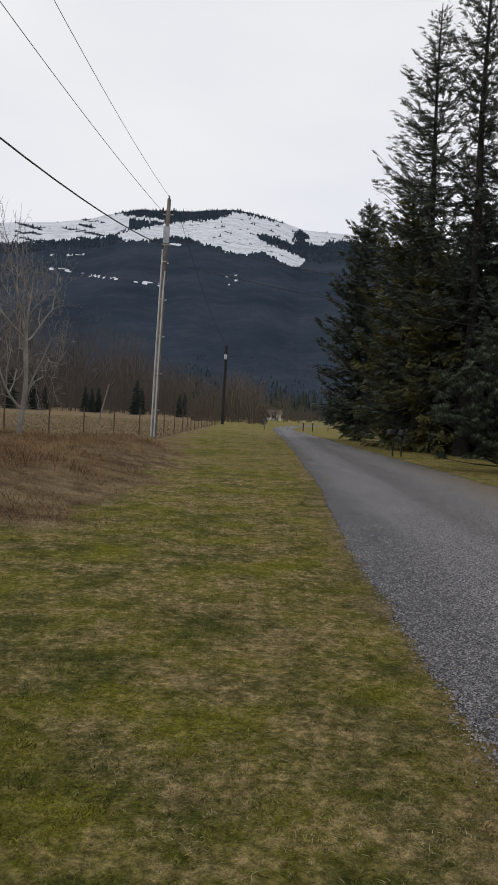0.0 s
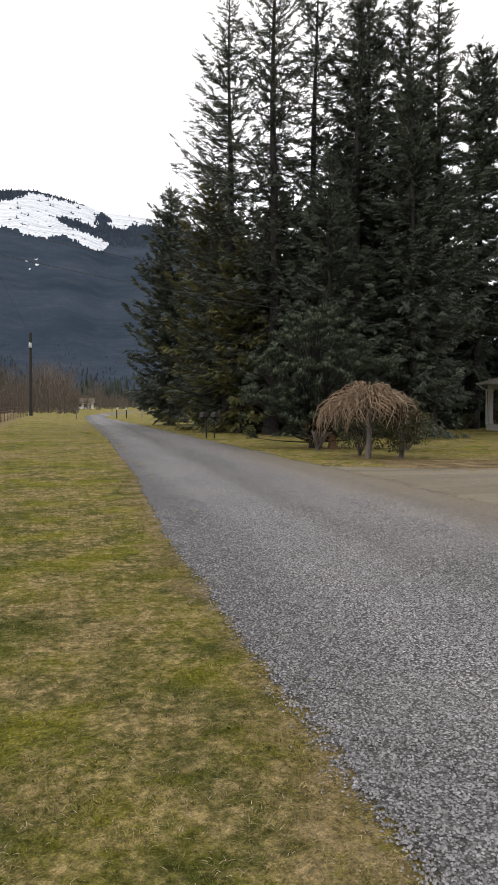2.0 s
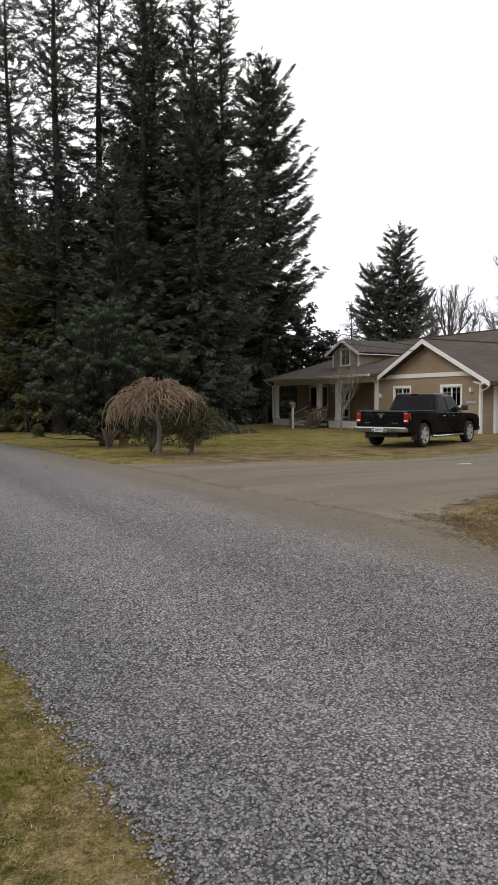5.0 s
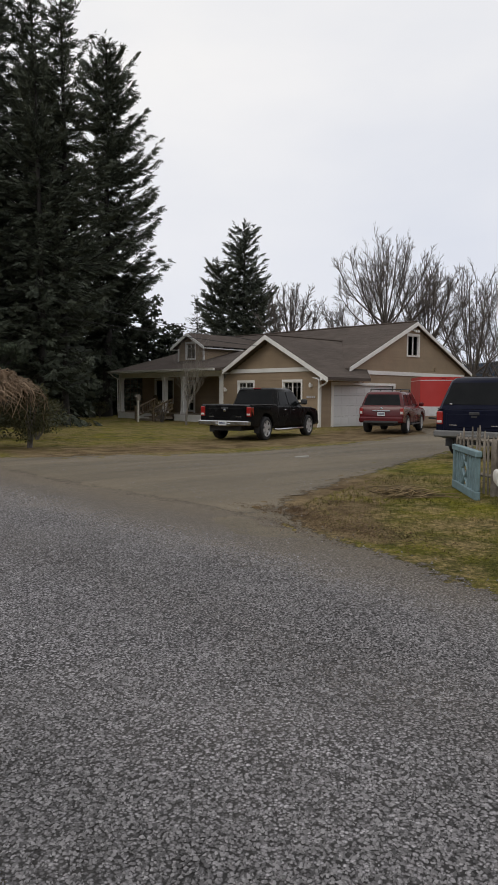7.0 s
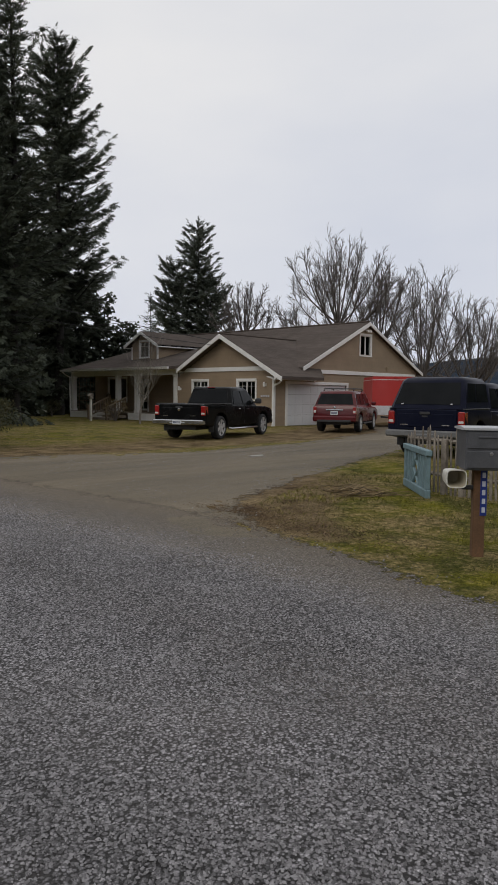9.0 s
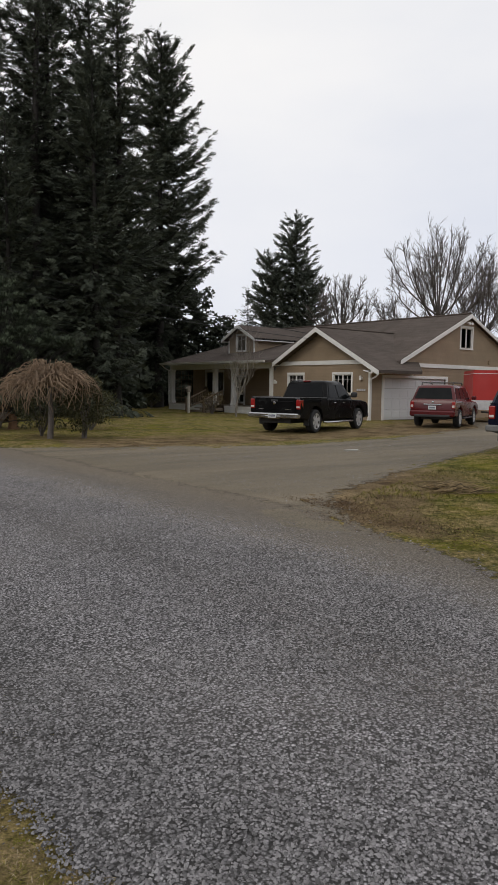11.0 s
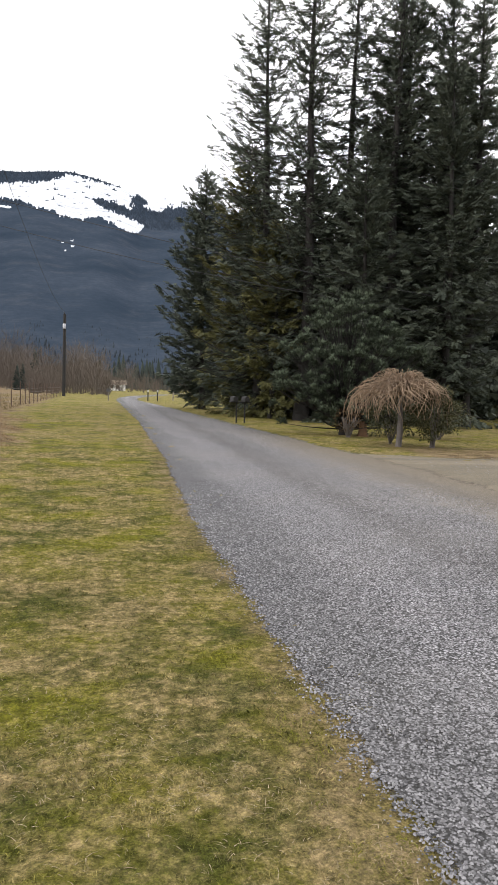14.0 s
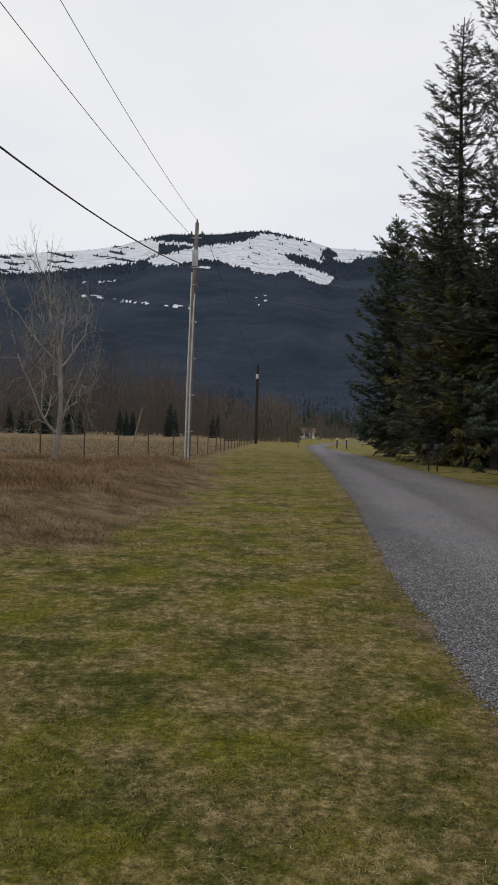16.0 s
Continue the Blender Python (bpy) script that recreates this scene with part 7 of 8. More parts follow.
for sg in (-1, 1):
    wheel(trailer, sg * 1.0, 1.9, 0.34, 0.2, sg)
    part("fender", Shape().box(sg * 1.0 - 0.13, 1.45, 0.66, sg * 1.0 + 0.13, 2.35, 0.74, 0.03), PLASTIC, trailer)
    for k in range(3):
        part("marker_light", Shape().box(-0.09 + 0.07 * k, -0.02, 2.38, -0.05 + 0.07 * k, 0.03, 2.41), LAMPRED, trailer) if sg > 0 else None


# ---------------------------------------------------------------- poles, cables, field fence
pole = thing("utility_pole", "tall weathered wooden utility pole with a pale conduit", "utility pole", (-5.12, 39.4, 0))
part("shaft", Shape().tube([(0, 0, -0.3), (0.04, 0, 4), (0.13, 0, 9), (0.22, 0, 12.9)], [0.15, 0.135, 0.12, 0.10], 12), POLEWOOD, pole)
for dx, rr_ in ((-0.155, 0.048), (0.03, 0.042)):
    part("conduit", Shape().tube([(dx, -0.06 if dx < 0 else -0.18, -0.1), (dx + 0.04, -0.06 if dx < 0 else -0.165, 4), (dx + 0.12, -0.05 if dx < 0 else -0.15, 8.2), (dx + 0.16, -0.05 if dx < 0 else -0.14, 10.2 if dx < 0 else 9.0)], rr_, 8), PIPEGREY, pole, "pale grey conduit")
for z in (1.5, 3.5, 5.5, 7.5, 9.5):
    part("strap", Shape().lathe([(0.19, z - 0.03), (0.20, z), (0.19, z + 0.03)], "z", 12, (0.05 + z * 0.012, 0, 0)), METALGREY, pole)
part("bracket", Shape().box(-0.12, -0.18, 10.4, 0.46, -0.12, 10.46).box(0.0, -0.17, 10.5, 0.34, -0.13, 11.4, 0.02), METALGREY, pole, "pale metal guard and bracket")
for x_, z_ in ((-0.08, 12.3), (0.5, 12.3), (0.22, 12.95)):
    part("insulator", Shape().lathe([(0.02, z_ - 0.25), (0.05, z_ - 0.1), (0.03, z_ - 0.06), (0.06, z_), (0.03, z_ + 0.05), (0.05, z_ + 0.1), (0.0, z_ + 0.16)], "z", 10, (x_, 0, 0)), PLASTIC, pole)
part("arm", Shape().box(-0.08, -0.03, 12.05, 0.5, 0.03, 12.1), METALGREY, pole)

pole2 = thing("utility_pole", "dark creosoted utility pole beside the lane", "utility pole", (-3.66, 101.0, 0))
part("shaft", Shape().tube([(0, 0, -0.3), (0.05, 0, 11.0)], [0.24, 0.19], 10), DARKPOLE, pole2)
part("transformer", Shape().lathe([(0.0, 9.0), (0.19, 9.05), (0.2, 9.6), (0.15, 9.7), (0.0, 9.72)], "z", 14, (0.0, -0.35, 0)), METALGREY, pole2, "pale transformer can")
part("insulator", Shape().lathe([(0.03, 11.0), (0.08, 11.1), (0.05, 11.25), (0, 11.3)], "z", 8), PLASTIC, pole2)
pole3 = thing("utility_pole", "weathered wooden utility pole behind the viewpoint", "utility pole", (-8.6, -20.0, 0))
part("shaft", Shape().tube([(0, 0, -0.3), (0, 0, 13.0)], [0.17, 0.11], 10), POLEWOOD, pole3)


def cable(p0, p1, sag, r, label, skin=None):
    s = np.linspace(0, 1, 25)
    p0, p1 = np.array(p0), np.array(p1)
    pts = p0 * (1 - s)[:, None] + p1 * s[:, None] - np.array([0, 0, 1.0]) * (4 * sag * s * (1 - s))[:, None]
    single("cable", Shape().tube([tuple(p) for p in pts], r, 5), skin or WIRE, label, "cable", group="overhead cables")


cable((-4.88, 39.4, 13.0), (-6.2, -20.0, 12.9), 1.6, 0.010, "thin grey overhead power cable", FENCEWIRE)
cable((-5.4, 39.4, 12.4), (-9.2, -20.0, 12.9), 1.2, 0.012, "thin grey overhead power cable", FENCEWIRE)
cable((-5.1, 39.3, 10.4), (-8.9, -20.0, 8.8), 2.0, 0.026, "thick dark overhead telephone cable")
cable((-4.4, 39.4, 12.3), (-3.6, 101.0, 11.2), 1.0, 0.012, "thin overhead power cable")
cable((-5.0, 39.4, 10.9), (26.1, 27.0, 4.3), 0.55, 0.016, "service cable running to the house gable")
cable((-5.0, 39.4, 9.6), (26.1, 26.6, 4.0), 0.75, 0.014, "service cable running to the house gable")

fence = thing("wire_fence", "rusty steel-post wire fence along the hay field", "fence", (-5.5, 42.0, 0))
FL = np.array([(-22.0, 14.0), (-13.0, 24.0), (-9.2, 32.6), (-6.2, 41.0), (-4.8, 52.0), (-4.3, 70.0), (-4.0, 100.0)])
seg = np.concatenate([[0], np.cumsum(np.hypot(*np.diff(FL, axis=0).T))])
tops = []
for k, q in enumerate(np.arange(0, seg[-1], 2.9)):
    x, y = np.interp(q, seg, FL[:, 0]), np.interp(q, seg, FL[:, 1])
    z = float(ground_height(x, y))
    lean = random.uniform(-0.05, 0.05)
    hgt = random.uniform(1.5, 1.72)
    s = Shape().tube([(x + 5.5, y - 42, z - 0.2), (x + 5.5 + lean, y - 42, z + hgt)], 0.034, 6)
    part("post", s, RUST, fence)
    tops.append((x + 5.5 + lean * 0.8, y - 42, z))
for hgt in (0.35, 0.62, 0.9, 1.18):
    part("wire", Shape().tube([(p[0], p[1], p[2] + hgt) for p in tops], 0.006, 3, False), FENCEWIRE, fence)
single("leaning_post", Shape().tube([(0, 0, -0.3), (0.9, 0, 3.5)], [0.07, 0.05], 8), PALEPOST, "pale leaning post in the hay field", "post", (-13.0, 62.0, 0))

# ---------------------------------------------------------------- things by the lane
mb = thing("mailbox_stand", "pair of dark mailboxes on a dark two-post stand", "mailbox", (6.75, 32.6, 0), 8)
for x_ in (-0.16, 0.24):
    part("post", Shape().box(x_ - 0.03, -0.03, -0.1, x_ + 0.03, 0.03, 0.92, 0.006), DARKPOLE, mb)
part("board", Shape().box(-0.5, -0.12, 0.92, 0.5, 0.12, 0.97, 0.006), DARKPOLE, mb)
for x_ in (-0.30, 0.26):
    b_ = part("box", Shape().prism([(x_ - 0.11, 0.97), (x_ + 0.11, 0.97), (x_ + 0.11, 1.10), (x_ + 0.08, 1.18), (x_, 1.21), (x_ - 0.08, 1.18), (x_ - 0.11, 1.10)], "y", -0.26, 0.26), DARKPOLE, mb)
    part("door", Shape().box(x_ - 0.10, -0.28, 0.98, x_ + 0.10, -0.262, 1.12, 0.004), DARKPOLE, b_)
far_mb = thing("mailbox", "small dark mailbox on a post at the lane edge", "mailbox", (1.75, 77.0, 0))
part("post", Shape().box(-0.05, -0.05, -0.1, 0.05, 0.05, 0.95, 0.006), POLEWOOD, far_mb)
part("box", Shape().prism([(-0.2, 0.95), (0.2, 0.95), (0.2, 1.15), (0.12, 1.27), (-0.12, 1.27), (-0.2, 1.15)], "y", -0.25, 0.25), MAILGREY, far_mb)
for x_, y_ in ((6.2, 81.5), (7.4, 83.0)):
    sp_ = thing("marker_post", "short wooden marker post with a pale panel", "post", (x_, y_, 0), group="marker posts")
    part("post", Shape().box(-0.06, -0.06, -0.1, 0.06, 0.06, 1.25, 0.01), DARKPOLE, sp_)
    part("panel", Shape().box(-0.08, -0.075, 0.98, 0.08, -0.062, 1.2), PIPEGREY, sp_)
rf = thing("rail_fence", "low weathered rail fence along the far lane", "fence", (9.5, 86.0, 0))
for k in range(5):
    part("post", Shape().box(-0.06 + 2.2 * k, -0.06 + 0.5 * k, -0.1, 0.06 + 2.2 * k, 0.06 + 0.5 * k, 1.0, 0.01), PICKET, rf)
for z in (0.45, 0.85):
    part("rail", Shape().tube([(0, 0, z), (8.8, 2.0, z)], 0.05, 5), PICKET, rf)
fh = thing("far_house", "small white house with a brown roof across the valley", "house", (6.4, 250.0, 0))
part("wall", Shape().box(-4.6, -3, -0.3, 4.6, 3, 2.2), WHITE, fh)
part("roof", Shape().prism([(-3.4, 2.15), (3.4, 2.15), (0, 3.8)], "x", -3.2, 5.0), RAIL, fh)
for x_ in (-2.2, 0.2, 2.0):
    part("window", Shape().box(x_ - 0.5, -3.06, 0.9, x_ + 0.5, -2.98, 1.9), TINT, fh)

# gate panel leaning on a picket fence
gate = thing("gate_panel", "faded teal wooden gate panel propped against the pickets", "gate", (9.88, 5.385, 0.0), 42.5)
GL = 1.64
part("top_rail", Shape().box(-0.04, -0.05, 0.63, GL + 0.04, 0.05, 0.72, 0.012), TEAL, gate)
part("bottom_rail", Shape().box(-0.02, -0.04, 0.0, GL + 0.02, 0.04, 0.13, 0.012), TEAL, gate)
for x_ in (0.0, GL - 0.1):
    part("stile", Shape().box(x_, -0.035, 0.13, x_ + 0.10, 0.035, 0.63, 0.008), TEAL, gate)
for x_ in (0.22, 0.42, GL - 0.49, GL - 0.29):
    part("slat", Shape().box(x_, -0.02, 0.13, x_ + 0.07, 0.02, 0.63, 0.006), TEAL, gate)
cx_ = GL / 2
fret = Shape()
for z0, z1 in ((0.13, 0.38), (0.38, 0.63)):
    fret.tube([(cx_ - 0.19, 0, z0), (cx_ + 0.19, 0, z1)], 0.022, 4)
    fret.tube([(cx_ + 0.19, 0.004, z0), (cx_ - 0.19, 0.004, z1)], 0.022, 4)
fret.box(cx_ - 0.25, -0.02, 0.13, cx_ - 0.20, 0.02, 0.63, 0.005).box(cx_ + 0.20, -0.02, 0.13, cx_ + 0.25, 0.02, 0.63, 0.005)
part("fretwork", fret, TEAL, gate, "cut-out teal fretwork")

pk = thing("picket_fence", "weathered grey-brown picket fence with pointed tops", "fence", (9.9, 5.15, 0))


def picket_run(p0, p1, n, hmin, hmax, seed):
    g = random.Random(seed)
    d = Vector((p1[0] - p0[0], p1[1] - p0[1], 0))
    u = d.normalized()
    w = Vector((-u.y, u.x, 0))
    for k in range(n):
        c = Vector((p0[0], p0[1], 0)) + d * (k / (n - 1))
        hgt, hw_ = g.uniform(hmin, hmax), g.uniform(0.015, 0.023)
        lean = u * g.uniform(-0.03, 0.03)
        s = Shape()
        v = []
        for dd in (-0.009, 0.009):
            for a, z in ((-hw_, -0.03), (hw_, -0.03), (hw_, hgt - 0.09), (0.0, hgt), (-hw_, hgt - 0.09)):
                p = c + u * a + w * dd + lean * (z / hgt)
                v.append((p.x, p.y, z))
        s.add(v, [(4, 3, 2, 1, 0), (5, 6, 7, 8, 9)] + [(i, (i + 1) % 5, 5 + (i + 1) % 5, 5 + i) for i in range(5)])
        part("picket", s, PICKET, pk)
    for z in (0.28, 0.82):
        a, b = Vector((p0[0], p0[1], z)) + w * 0.03, Vector((p1[0], p1[1], z)) + w * 0.03
        part("rail", Shape().tube([tuple(a), tuple(b)], 0.032, 4), PICKET, pk)


picket_run((1.16, 1.30), (0.56, 0.02), 14, 0.86, 1.08, 1)
picket_run((0.54, -0.06), (0.50, -0.75), 9, 0.74, 0.94, 2)
picket_run((0.52, -0.9), (1.3, -6.5), 44, 0.78, 1.0, 3)
for x_, y_, h_ in ((0.55, -0.02, 1.0), (0.5, -0.82, 1.0), (0.66, 0.34, 0.86)):
    part("post", Shape().box(x_ - 0.045, y_ - 0.045, -0.1, x_ + 0.045, y_ + 0.045, h_, 0.008), PICKET, pk)

# the mailbox on its brown post
lock = thing("mailbox", "charcoal locking mailbox on a brown wooden post", "mailbox", (6.79, 3.1, 0.035), -52)
part("post", Shape().box(-0.055, -0.055, -0.14, 0.055, 0.055, 0.82, 0.008), POSTWOOD, lock)
box_ = part("box", Shape().box(-0.17, -0.21, 0.80, 0.30, 0.24, 1.17, 0.012), MAILGREY, lock)
part("lid", Shape().prism([(-0.23, 1.17), (0.26, 1.17), (0.26, 1.19), (0.0, 1.205), (-0.23, 1.19)], "x", -0.19, 0.32), MAILTOP, lock, "pale worn mailbox lid")
part("door", Shape().box(-0.155, -0.222, 0.82, 0.285, -0.208, 0.98, 0.006), MAILGREY, box_)
part("slot", Shape().box(-0.155, -0.224, 1.0, 0.285, -0.208, 1.155, 0.006).box(-0.06, -0.236, 1.10, 0.17, -0.222, 1.115, 0.004), MAILGREY, box_)
part("key_lock", Shape().lathe([(0.0, -0.235), (0.016, -0.232), (0.018, -0.215)], "y", 12, (0.06, 0, 0.955)), METALGREY, box_)
part("flag", Shape().box(0.302, -0.06, 1.08, 0.312, 0.12, 1.14, 0.003), LAMPRED, box_)
sign = part("sign", Shape().box(0.005, -0.064, 0.36, 0.066, -0.057, 0.80, 0.002), SIGNBLUE, lock, "blue upright sign with pale bars")
for k in range(5):
    part("bar", Shape().box(0.02, -0.0675, 0.39 + 0.082 * k, 0.050, -0.0645, 0.44 + 0.082 * k), SIGNWHITE, sign)
tub = Shape()
rings = []
for y_, hw_, hz in ((-0.17, 0.094, 0.086), (-0.16, 0.094, 0.086), (0.15, 0.078, 0.068)):
    r = []
    for a in range(16):
        w = 2 * math.pi * a / 16
        c, s = math.cos(w), math.sin(w)
        r.append((-0.235 + hw_ * (abs(c) ** 0.5) * (1 if c > 0 else -1), y_, 0.715 + hz * (abs(s) ** 0.5) * (1 if s > 0 else -1)))
    rings.append(r)
inner = [[((p[0] + 0.235) * 0.9 - 0.235, p[1] + (0.0 if i < 2 else -0.012), (p[2] - 0.715) * 0.9 + 0.715) for p in r] for i, r in enumerate(rings)]
tb = part("newspaper_box", Shape().loft([rings[0], rings[2]], False).loft([rings[0], inner[0]], False).add(rings[2], [tuple(range(16))]), TUBWHITE, lock, "white plastic newspaper tub")
part("liner", Shape().loft([inner[0], inner[2]], False).add(inner[2], [tuple(range(16))]), TUBIN, tb, "stained tan inside")
part("arm", Shape().box(-0.16, -0.03, 0.60, -0.05, 0.03, 0.64, 0.006), PLASTIC, lock)

# clippings on the grass
g2 = np.random.default_rng(55)
paths = []
for k in range(170):
    c = np.array([9.45, 6.3, 0.03]) + np.array([g2.normal(0, 0.15), g2.normal(0, 0.2), abs(g2.normal(0, 0.04))])
    a = g2.uniform(0, 6.28)
    d = np.array([math.cos(a), math.sin(a), g2.normal(0, 0.08)]) * g2.uniform(0.1, 0.28)
    paths.append(np.stack([c - d, c + g2.normal(0, 0.02, 3), c + d]))
v, t = tubes(np.array(paths), np.full((170, 3), 0.006), 3)
tagged(new("clippings", array_mesh("clippings", v, t, CLIPPING)), "heap of dry brown twig clippings on the grass", "clippings", kind="stuff")

# a pale disc painting a puddle's sky reflection in the drive, and brown needle litter washed up at the tip of the grass
pud = [(13.3 + 0.22 * math.cos(a) * (1 + 0.2 * math.sin(3 * a)), 12.0 + 0.11 * math.sin(a) * (1 + 0.15 * math.cos(2 * a)), 0.0) for a in [2 * math.pi * k / 28 for k in range(28)]]
pz = max(float(ground_height(p[0], p[1])) for p in pud) * 0.5 + 0.046
single("puddle_stand_in", Shape().add([(p[0], p[1], pz) for p in pud] + [(p[0], p[1], pz - 0.03) for p in pud], [tuple(range(28))] + [(k, 28 + k, 28 + (k + 1) % 28, (k + 1) % 28) for k in range(28)]), PALEPUDDLE, "flat pale disc in the drive, standing in for a puddle's sky reflection", "cover", kind="structure")

# ---------------------------------------------------------------- turf blades, dry grass and loose stones
def blades(name, x, y, z, h, w, lean, material, label, seed, category="grass"):
    """Single pointed blades, bent over."""
    g = np.random.default_rng(seed)
    n = len(x)
    a, b = g.uniform(0, 2 * np.pi, n), g.uniform(0, 2 * np.pi, n)
    base = np.stack([x, y, z - 0.004], 1)
    side = np.stack([np.cos(a), np.sin(a), np.zeros(n)], 1) * w[:, None]
    out = np.stack([np.cos(b), np.sin(b), np.zeros(n)], 1) * (h * lean)[:, None]
    mid = base + out * 0.35 + np.array([0, 0, 1.0]) * (h * 0.62)[:, None]
    tip = base + out + np.array([0, 0, 1.0]) * (h * np.clip(1.0 - 0.3 * lean, 0.15, 1))[:, None]
    v = np.stack([base - side, base + side, mid + side * 0.7, mid - side * 0.7, tip], 1).reshape(-1, 3)
    k = (np.arange(n) * 5)[:, None]
    t = np.concatenate([k + [0, 1, 2], k + [0, 2, 3], k + [3, 2, 4]], 1).reshape(-1, 3)
    ob = new(name, array_mesh(name, v, t, material))
    return tagged(ob, label, category, kind="stuff")


def wedge(n, r0, r1, a0, a1, g, power=1.0):
    """Random places in a ring sector round the viewpoint's patch of ground, closer together near it."""
    r = r0 + (r1 - r0) * g.uniform(0, 1, n) ** power
    a = np.radians(g.uniform(a0, a1, n))
    return 0.15 + r * np.sin(a), r * np.cos(a)


def off_road(x, y, margin=0.0):
    on = (x > road_left(y) + margin) & (x < road_right(y) - margin)
    drive = (x > 5.0) & (y > drive_low(x) + margin) & (y < drive_high(x) - margin)
    return ~(on | drive)


g3 = np.random.default_rng(101)
x, y = wedge(165000, 1.6, 8.0, -24, 40, g3, 1.4)
jit = g3.normal(0, 0.17, len(x))
ok = off_road(x, y, 0.0) | ((x < road_left(y) + 0.10 + np.abs(jit)) & (x > 0))
ok &= straw_zone(x, y) < 0.5
tuft = wobble(x, y, 2.2, 1.0) + 0.6 * wobble(x, y, 7.0, 2.0)
ok &= g3.uniform(-1.6, 1.0, len(x)) < tuft + 0.8
x, y, tuft = x[ok], y[ok], tuft[ok]
blades("turf_blades", x, y, ground_height(x, y), g3.uniform(0.005, 0.015, len(x)) * (1 + 0.5 * np.clip(tuft, -0.5, 1)), g3.uniform(0.0011, 0.0024, len(x)), g3.uniform(0.9, 3.4, len(x)), BLADE, "short matted green and straw turf blades", 1)
x, y = wedge(20000, 1.6, 9.0, -24, 40, g3, 1.3)
ok = (off_road(x, y, -0.03) | (x < road_left(y) + 0.12)) & (straw_zone(x, y) < 0.6) & (wobble(x, y, 2.6, 7.0) + 0.6 * wobble(x, y, 0.9, 3.0) + g3.normal(0, 0.3, len(x)) > 0.15)
x, y = x[ok], y[ok]
blades("straw_strands", x, y, ground_height(x, y) + 0.006, g3.uniform(0.004, 0.008, len(x)), g3.uniform(0.0009, 0.0018, len(x)), g3.uniform(4.0, 8.0, len(x)), STRAND, "bleached dead grass strands lying on the turf", 12)
cx, cy = wedge(11000, 2.6, 16.0, -24, 40, g3, 1.15)
ok = off_road(cx, cy, -0.05) & (straw_zone(cx, cy) < 0.6) & (wobble(cx, cy, 1.3, 2.0) + 0.7 * wobble(cx, cy, 4.1, 5.0) + g3.normal(0, 0.4, len(cx)) > -0.1)
cx, cy = cx[ok], cy[ok]
big = np.repeat(g3.uniform(0.5, 1.3, len(cx)), 7)
x, y = np.repeat(cx, 7) + g3.normal(0, 0.03, 7 * len(cx)) * big, np.repeat(cy, 7) + g3.normal(0, 0.03, 7 * len(cx)) * big
blades("turf_tufts", x, y, ground_height(x, y), g3.uniform(0.014, 0.034, len(x)) * big, g3.uniform(0.0018, 0.0036, len(x)), g3.uniform(0.5, 2.0, len(x)), BLADE, "small standing tufts of coarser grass in the turf", 14)
x, y = wedge(50000, 8.0, 26.0, -24, 58, g3, 1.2)
ok = off_road(x, y, 0.0) & (straw_zone(x, y) < 0.5)
x, y = x[ok], y[ok]
blades("turf_blades", x, y, ground_height(x, y), g3.uniform(0.015, 0.040, len(x)), g3.uniform(0.0025, 0.005, len(x)), g3.uniform(0.5, 1.8, len(x)), BLADE, "short matted green and straw turf blades", 2)
x, y = g3.uniform(5.2, 12.5, 34000), g3.uniform(0.8, 9.0, 34000)
tuft = wobble(x, y, 1.6, 1.0) + 0.7 * wobble(x, y, 5.0, 2.0)
ok = off_road(x, y, -0.05) & (g3.uniform(-1.3, 1.0, len(x)) < tuft)
x, y, tuft = x[ok], y[ok], tuft[ok]
blades("turf_blades", x, y, ground_height(x, y), g3.uniform(0.02, 0.055, len(x)) * (1 + 0.6 * np.clip(tuft, -0.5, 1.2)), g3.uniform(0.003, 0.006, len(x)), g3.uniform(0.6, 2.2, len(x)), BLADE, "rough tufted turf between lane and fence", 5)
x, y = wedge(110000, 5.0, 34.0, -26, 0, g3, 0.9)
dens = straw_zone(x, y) * (0.35 + 0.65 * ease(-0.4, 0.5, wobble(x, y, 0.8, 6.0)))
ok = g3.uniform(0, 1, len(x)) < dens
x, y = x[ok], y[ok]
soft = 0.22 + 0.78 * ease(0.35, 1.0, straw_zone(x, y))
tall = g3.uniform(0.04, 0.26, len(x)) * (0.35 + 1.3 * ease(-0.4, 0.8, wobble(x, y, 1.3, 2.0))) * soft
wid, lean_ = g3.uniform(0.002, 0.005, len(x)), g3.uniform(0.5, 2.4, len(x))
brown = wobble(x, y, 1.1, 9.0) + 0.5 * wobble(x, y, 3.7, 4.0) + g3.normal(0, 0.35, len(x)) > 0.15
for sel_, mat_, lab_, sd_ in ((~brown, BRACKEN, "matted reddish-brown dead bracken and grass on the bank", 3), (brown, BRACKENDARK, "dark brown clumps of dead bracken on the bank", 8)):
    blades("dry_grass", x[sel_], y[sel_], ground_height(x[sel_], y[sel_]), tall[sel_], wid[sel_], lean_[sel_], mat_, lab_, sd_)
x, y = wedge(15000, 34.0, 110.0, -24, -1, g3, 1.0)
ok = x < -4.6
x, y = x[ok], y[ok]
blades("hay_stubble", x, y, ground_height(x, y), g3.uniform(0.06, 0.22, len(x)), g3.uniform(0.01, 0.03, len(x)), g3.uniform(0.3, 1.5, len(x)), STRAWBLADE, "tan hay stubble in the field", 4)

n = 1700
x = np.concatenate([6.7 + np.abs(g3.normal(0, 0.42, n)), 6.5 + g3.normal(0, 0.28, n)])
y = np.concatenate([6.2 + g3.normal(0, 0.45, n), 5.0 + g3.normal(0, 0.8, n)])
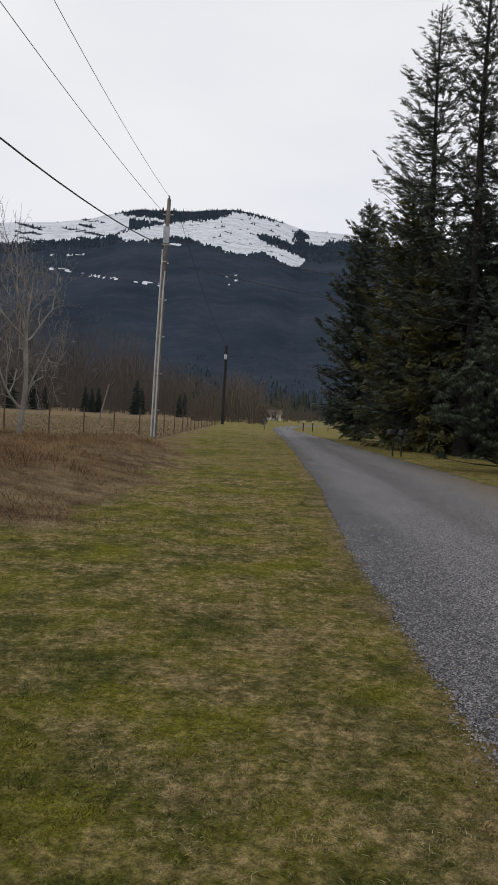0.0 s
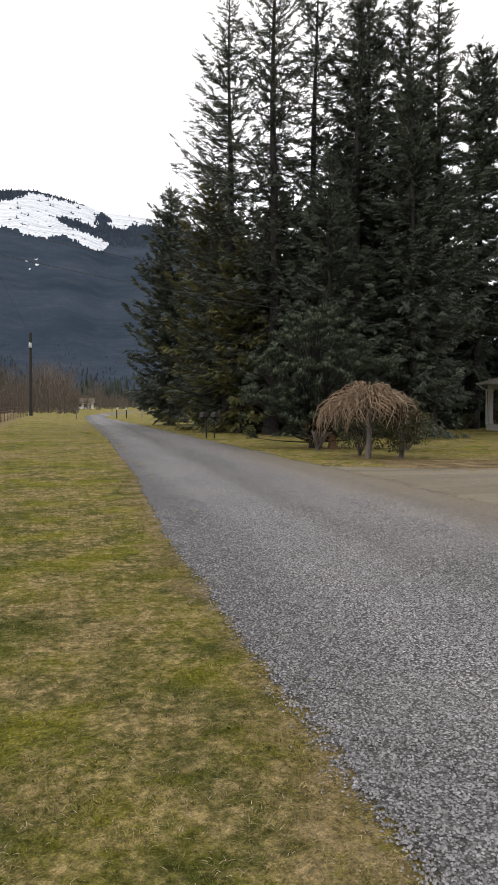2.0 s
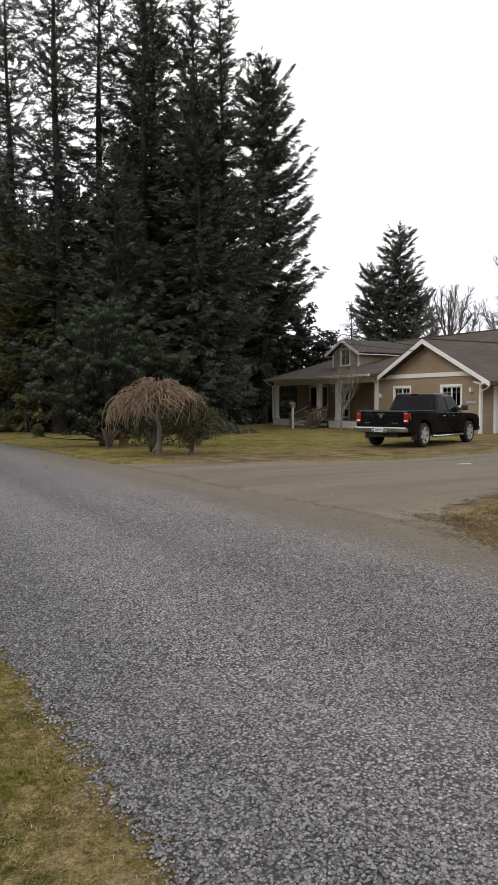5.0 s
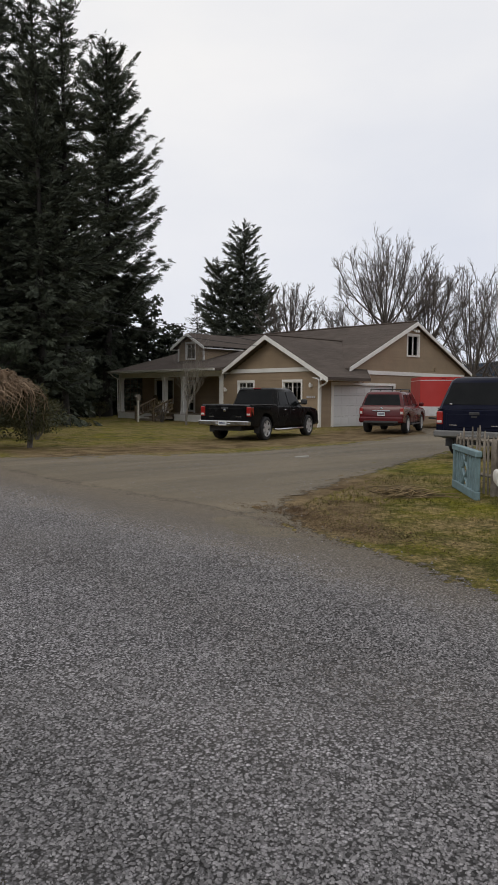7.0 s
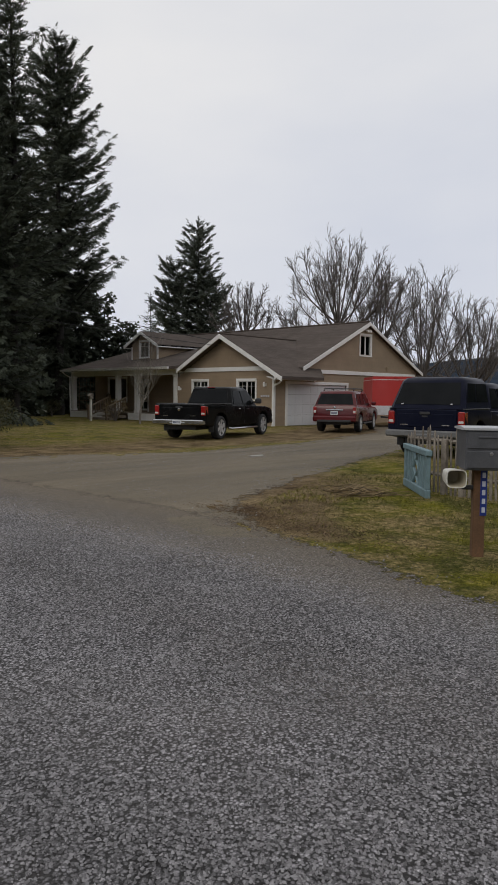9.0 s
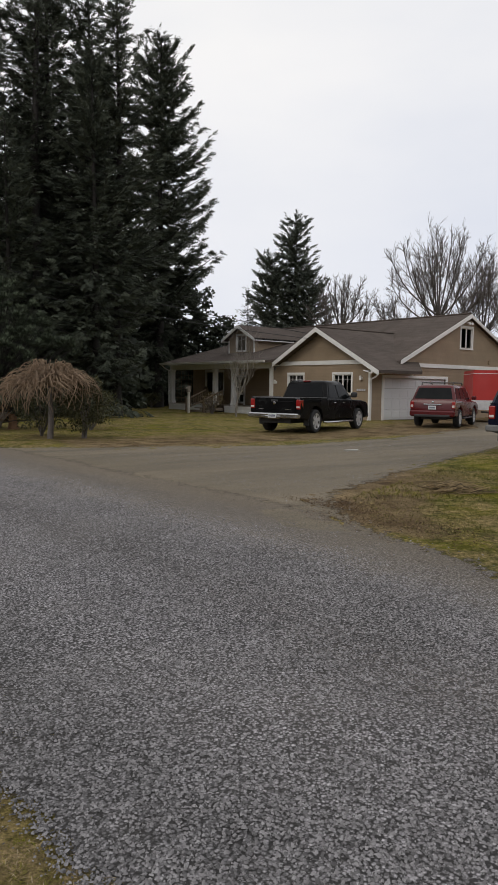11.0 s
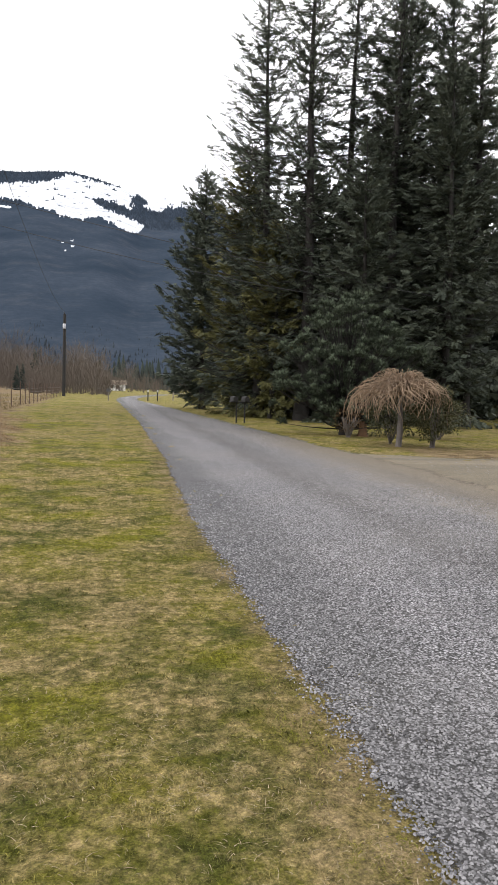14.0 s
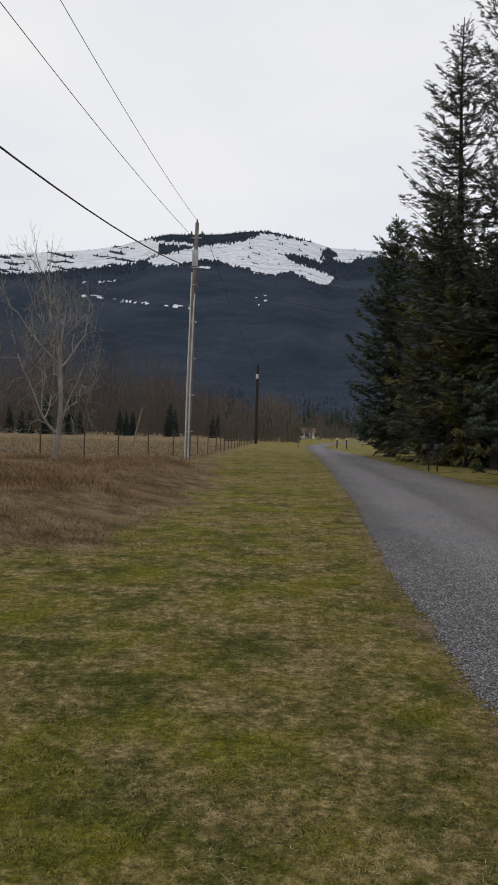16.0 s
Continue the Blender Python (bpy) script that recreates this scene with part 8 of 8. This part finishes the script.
blades("needle_litter", x, y, np.maximum(ground_height(x, y), 0.03) + 0.012, g3.uniform(0.006, 0.02, len(x)), g3.uniform(0.003, 0.007, len(x)), g3.uniform(1.5, 3.2, len(x)), LITTER, "brown needle litter at the edge of the grass", 8, "litter")

def x_road_gap(x, y):
    """How far a place lies past the lane's right edge."""
    return x - road_right(y)


# loose crushed stone on the lane, thickest underfoot
n = 125000
x, y = wedge(n, 1.6, 12.0, -2, 74, g3, 1.6)
spill = np.abs(g3.normal(0, 0.09, n)) * (0.6 + 0.5 * wobble(x, y, 1.9, 5.0))
ok = (x > road_left(y) - spill * 0.9 + 0.03) & (x < road_right(y) + 0.02) | (~off_road(x, y) & (x < 13) & (g3.uniform(0, 1, n) < 0.4))
ok &= g3.uniform(0, 1, n) > np.maximum(ease(6, 14, np.hypot(x, y)), 0.97 * ease(4.3, 5.5, x + 0.3 * wobble(x, y, 1.5)) * ease(11, 8, y))
x, y = x[ok], y[ok]
n = len(x)
nd_ = 26000
xd, yd = g3.uniform(6.2, 20.0, nd_), g3.uniform(5.5, 16.5, nd_)
okd = (yd > drive_low(xd) + 0.1) & (yd < drive_high(xd) - 0.1) & (x_road_gap(xd, yd) > 0) & (wobble(xd, yd, 1.1, 3.0) + 0.5 * wobble(xd * 0.3, yd * 2.0, 2.0) > g3.uniform(-0.9, 0.7, nd_))
on_drive = np.concatenate([np.zeros(n, bool), np.ones(int(okd.sum()), bool)])
x, y = np.concatenate([x, xd[okd]]), np.concatenate([y, yd[okd]])
n = len(x)
size = 0.0038 + 0.0040 * g3.uniform(0, 1, n) ** 1.8 + 0.0004 * np.hypot(x, y)
size = np.where(((x < road_left(y)) | (x > road_right(y))) & ~on_drive, size * 0.75, size)
size = np.where(on_drive, 0.0045 + 0.006 * g3.uniform(0, 1, n) ** 2, size)
OCT = np.array([(1, 0, -0.1), (-1, 0, -0.1), (0.1, 1, 0), (0, -1, 0), (0.3, 0.25, 1), (-0.45, -0.3, 0.85)], float)
OCT_T = np.array([(0, 2, 4), (2, 1, 4), (4, 1, 5), (1, 3, 5), (3, 0, 5), (0, 4, 5)])
rot = g3.uniform(0, 2 * np.pi, n)
V = OCT[None] * (1 + g3.normal(0, 0.2, (n, 6, 3))) * np.stack([size * g3.uniform(0.8, 1.5, n), size * g3.uniform(0.7, 1.1, n), size * g3.uniform(0.6, 1.1, n)], 1)[:, None]
cs, sn_ = np.cos(rot)[:, None], np.sin(rot)[:, None]
VX, VY = V[..., 0] * cs - V[..., 1] * sn_, V[..., 0] * sn_ + V[..., 1] * cs
edge_in = np.minimum(x - road_left(y), road_right(y) - x)
lift_ = ease(0.5, 1.7, edge_in)
gz = (ground_height(x, y) + 0.006) * (1 - lift_) + (ground_height(x, y) * 0.35 + 0.035 * np.clip(edge_in / 1.2, 0, 1) + 0.012) * lift_
gz = np.where(on_drive, ground_height(x, y) * 0.5 + 0.034, gz)
gz = np.where((edge_in < 0.05) & ~on_drive, np.maximum(gz, ground_height(x, y)), gz)
V = np.stack([VX + x[:, None], VY + y[:, None], V[..., 2] + (gz + size * 0.15)[:, None]], -1)
T = OCT_T[None] + (np.arange(n) * 6)[:, None, None]
tagged(new("loose_stones", array_mesh("loose_stones", V.reshape(-1, 3), T.reshape(-1, 3), STONE)), "loose angular grey crushed stones on the lane", "gravel", kind="stuff")
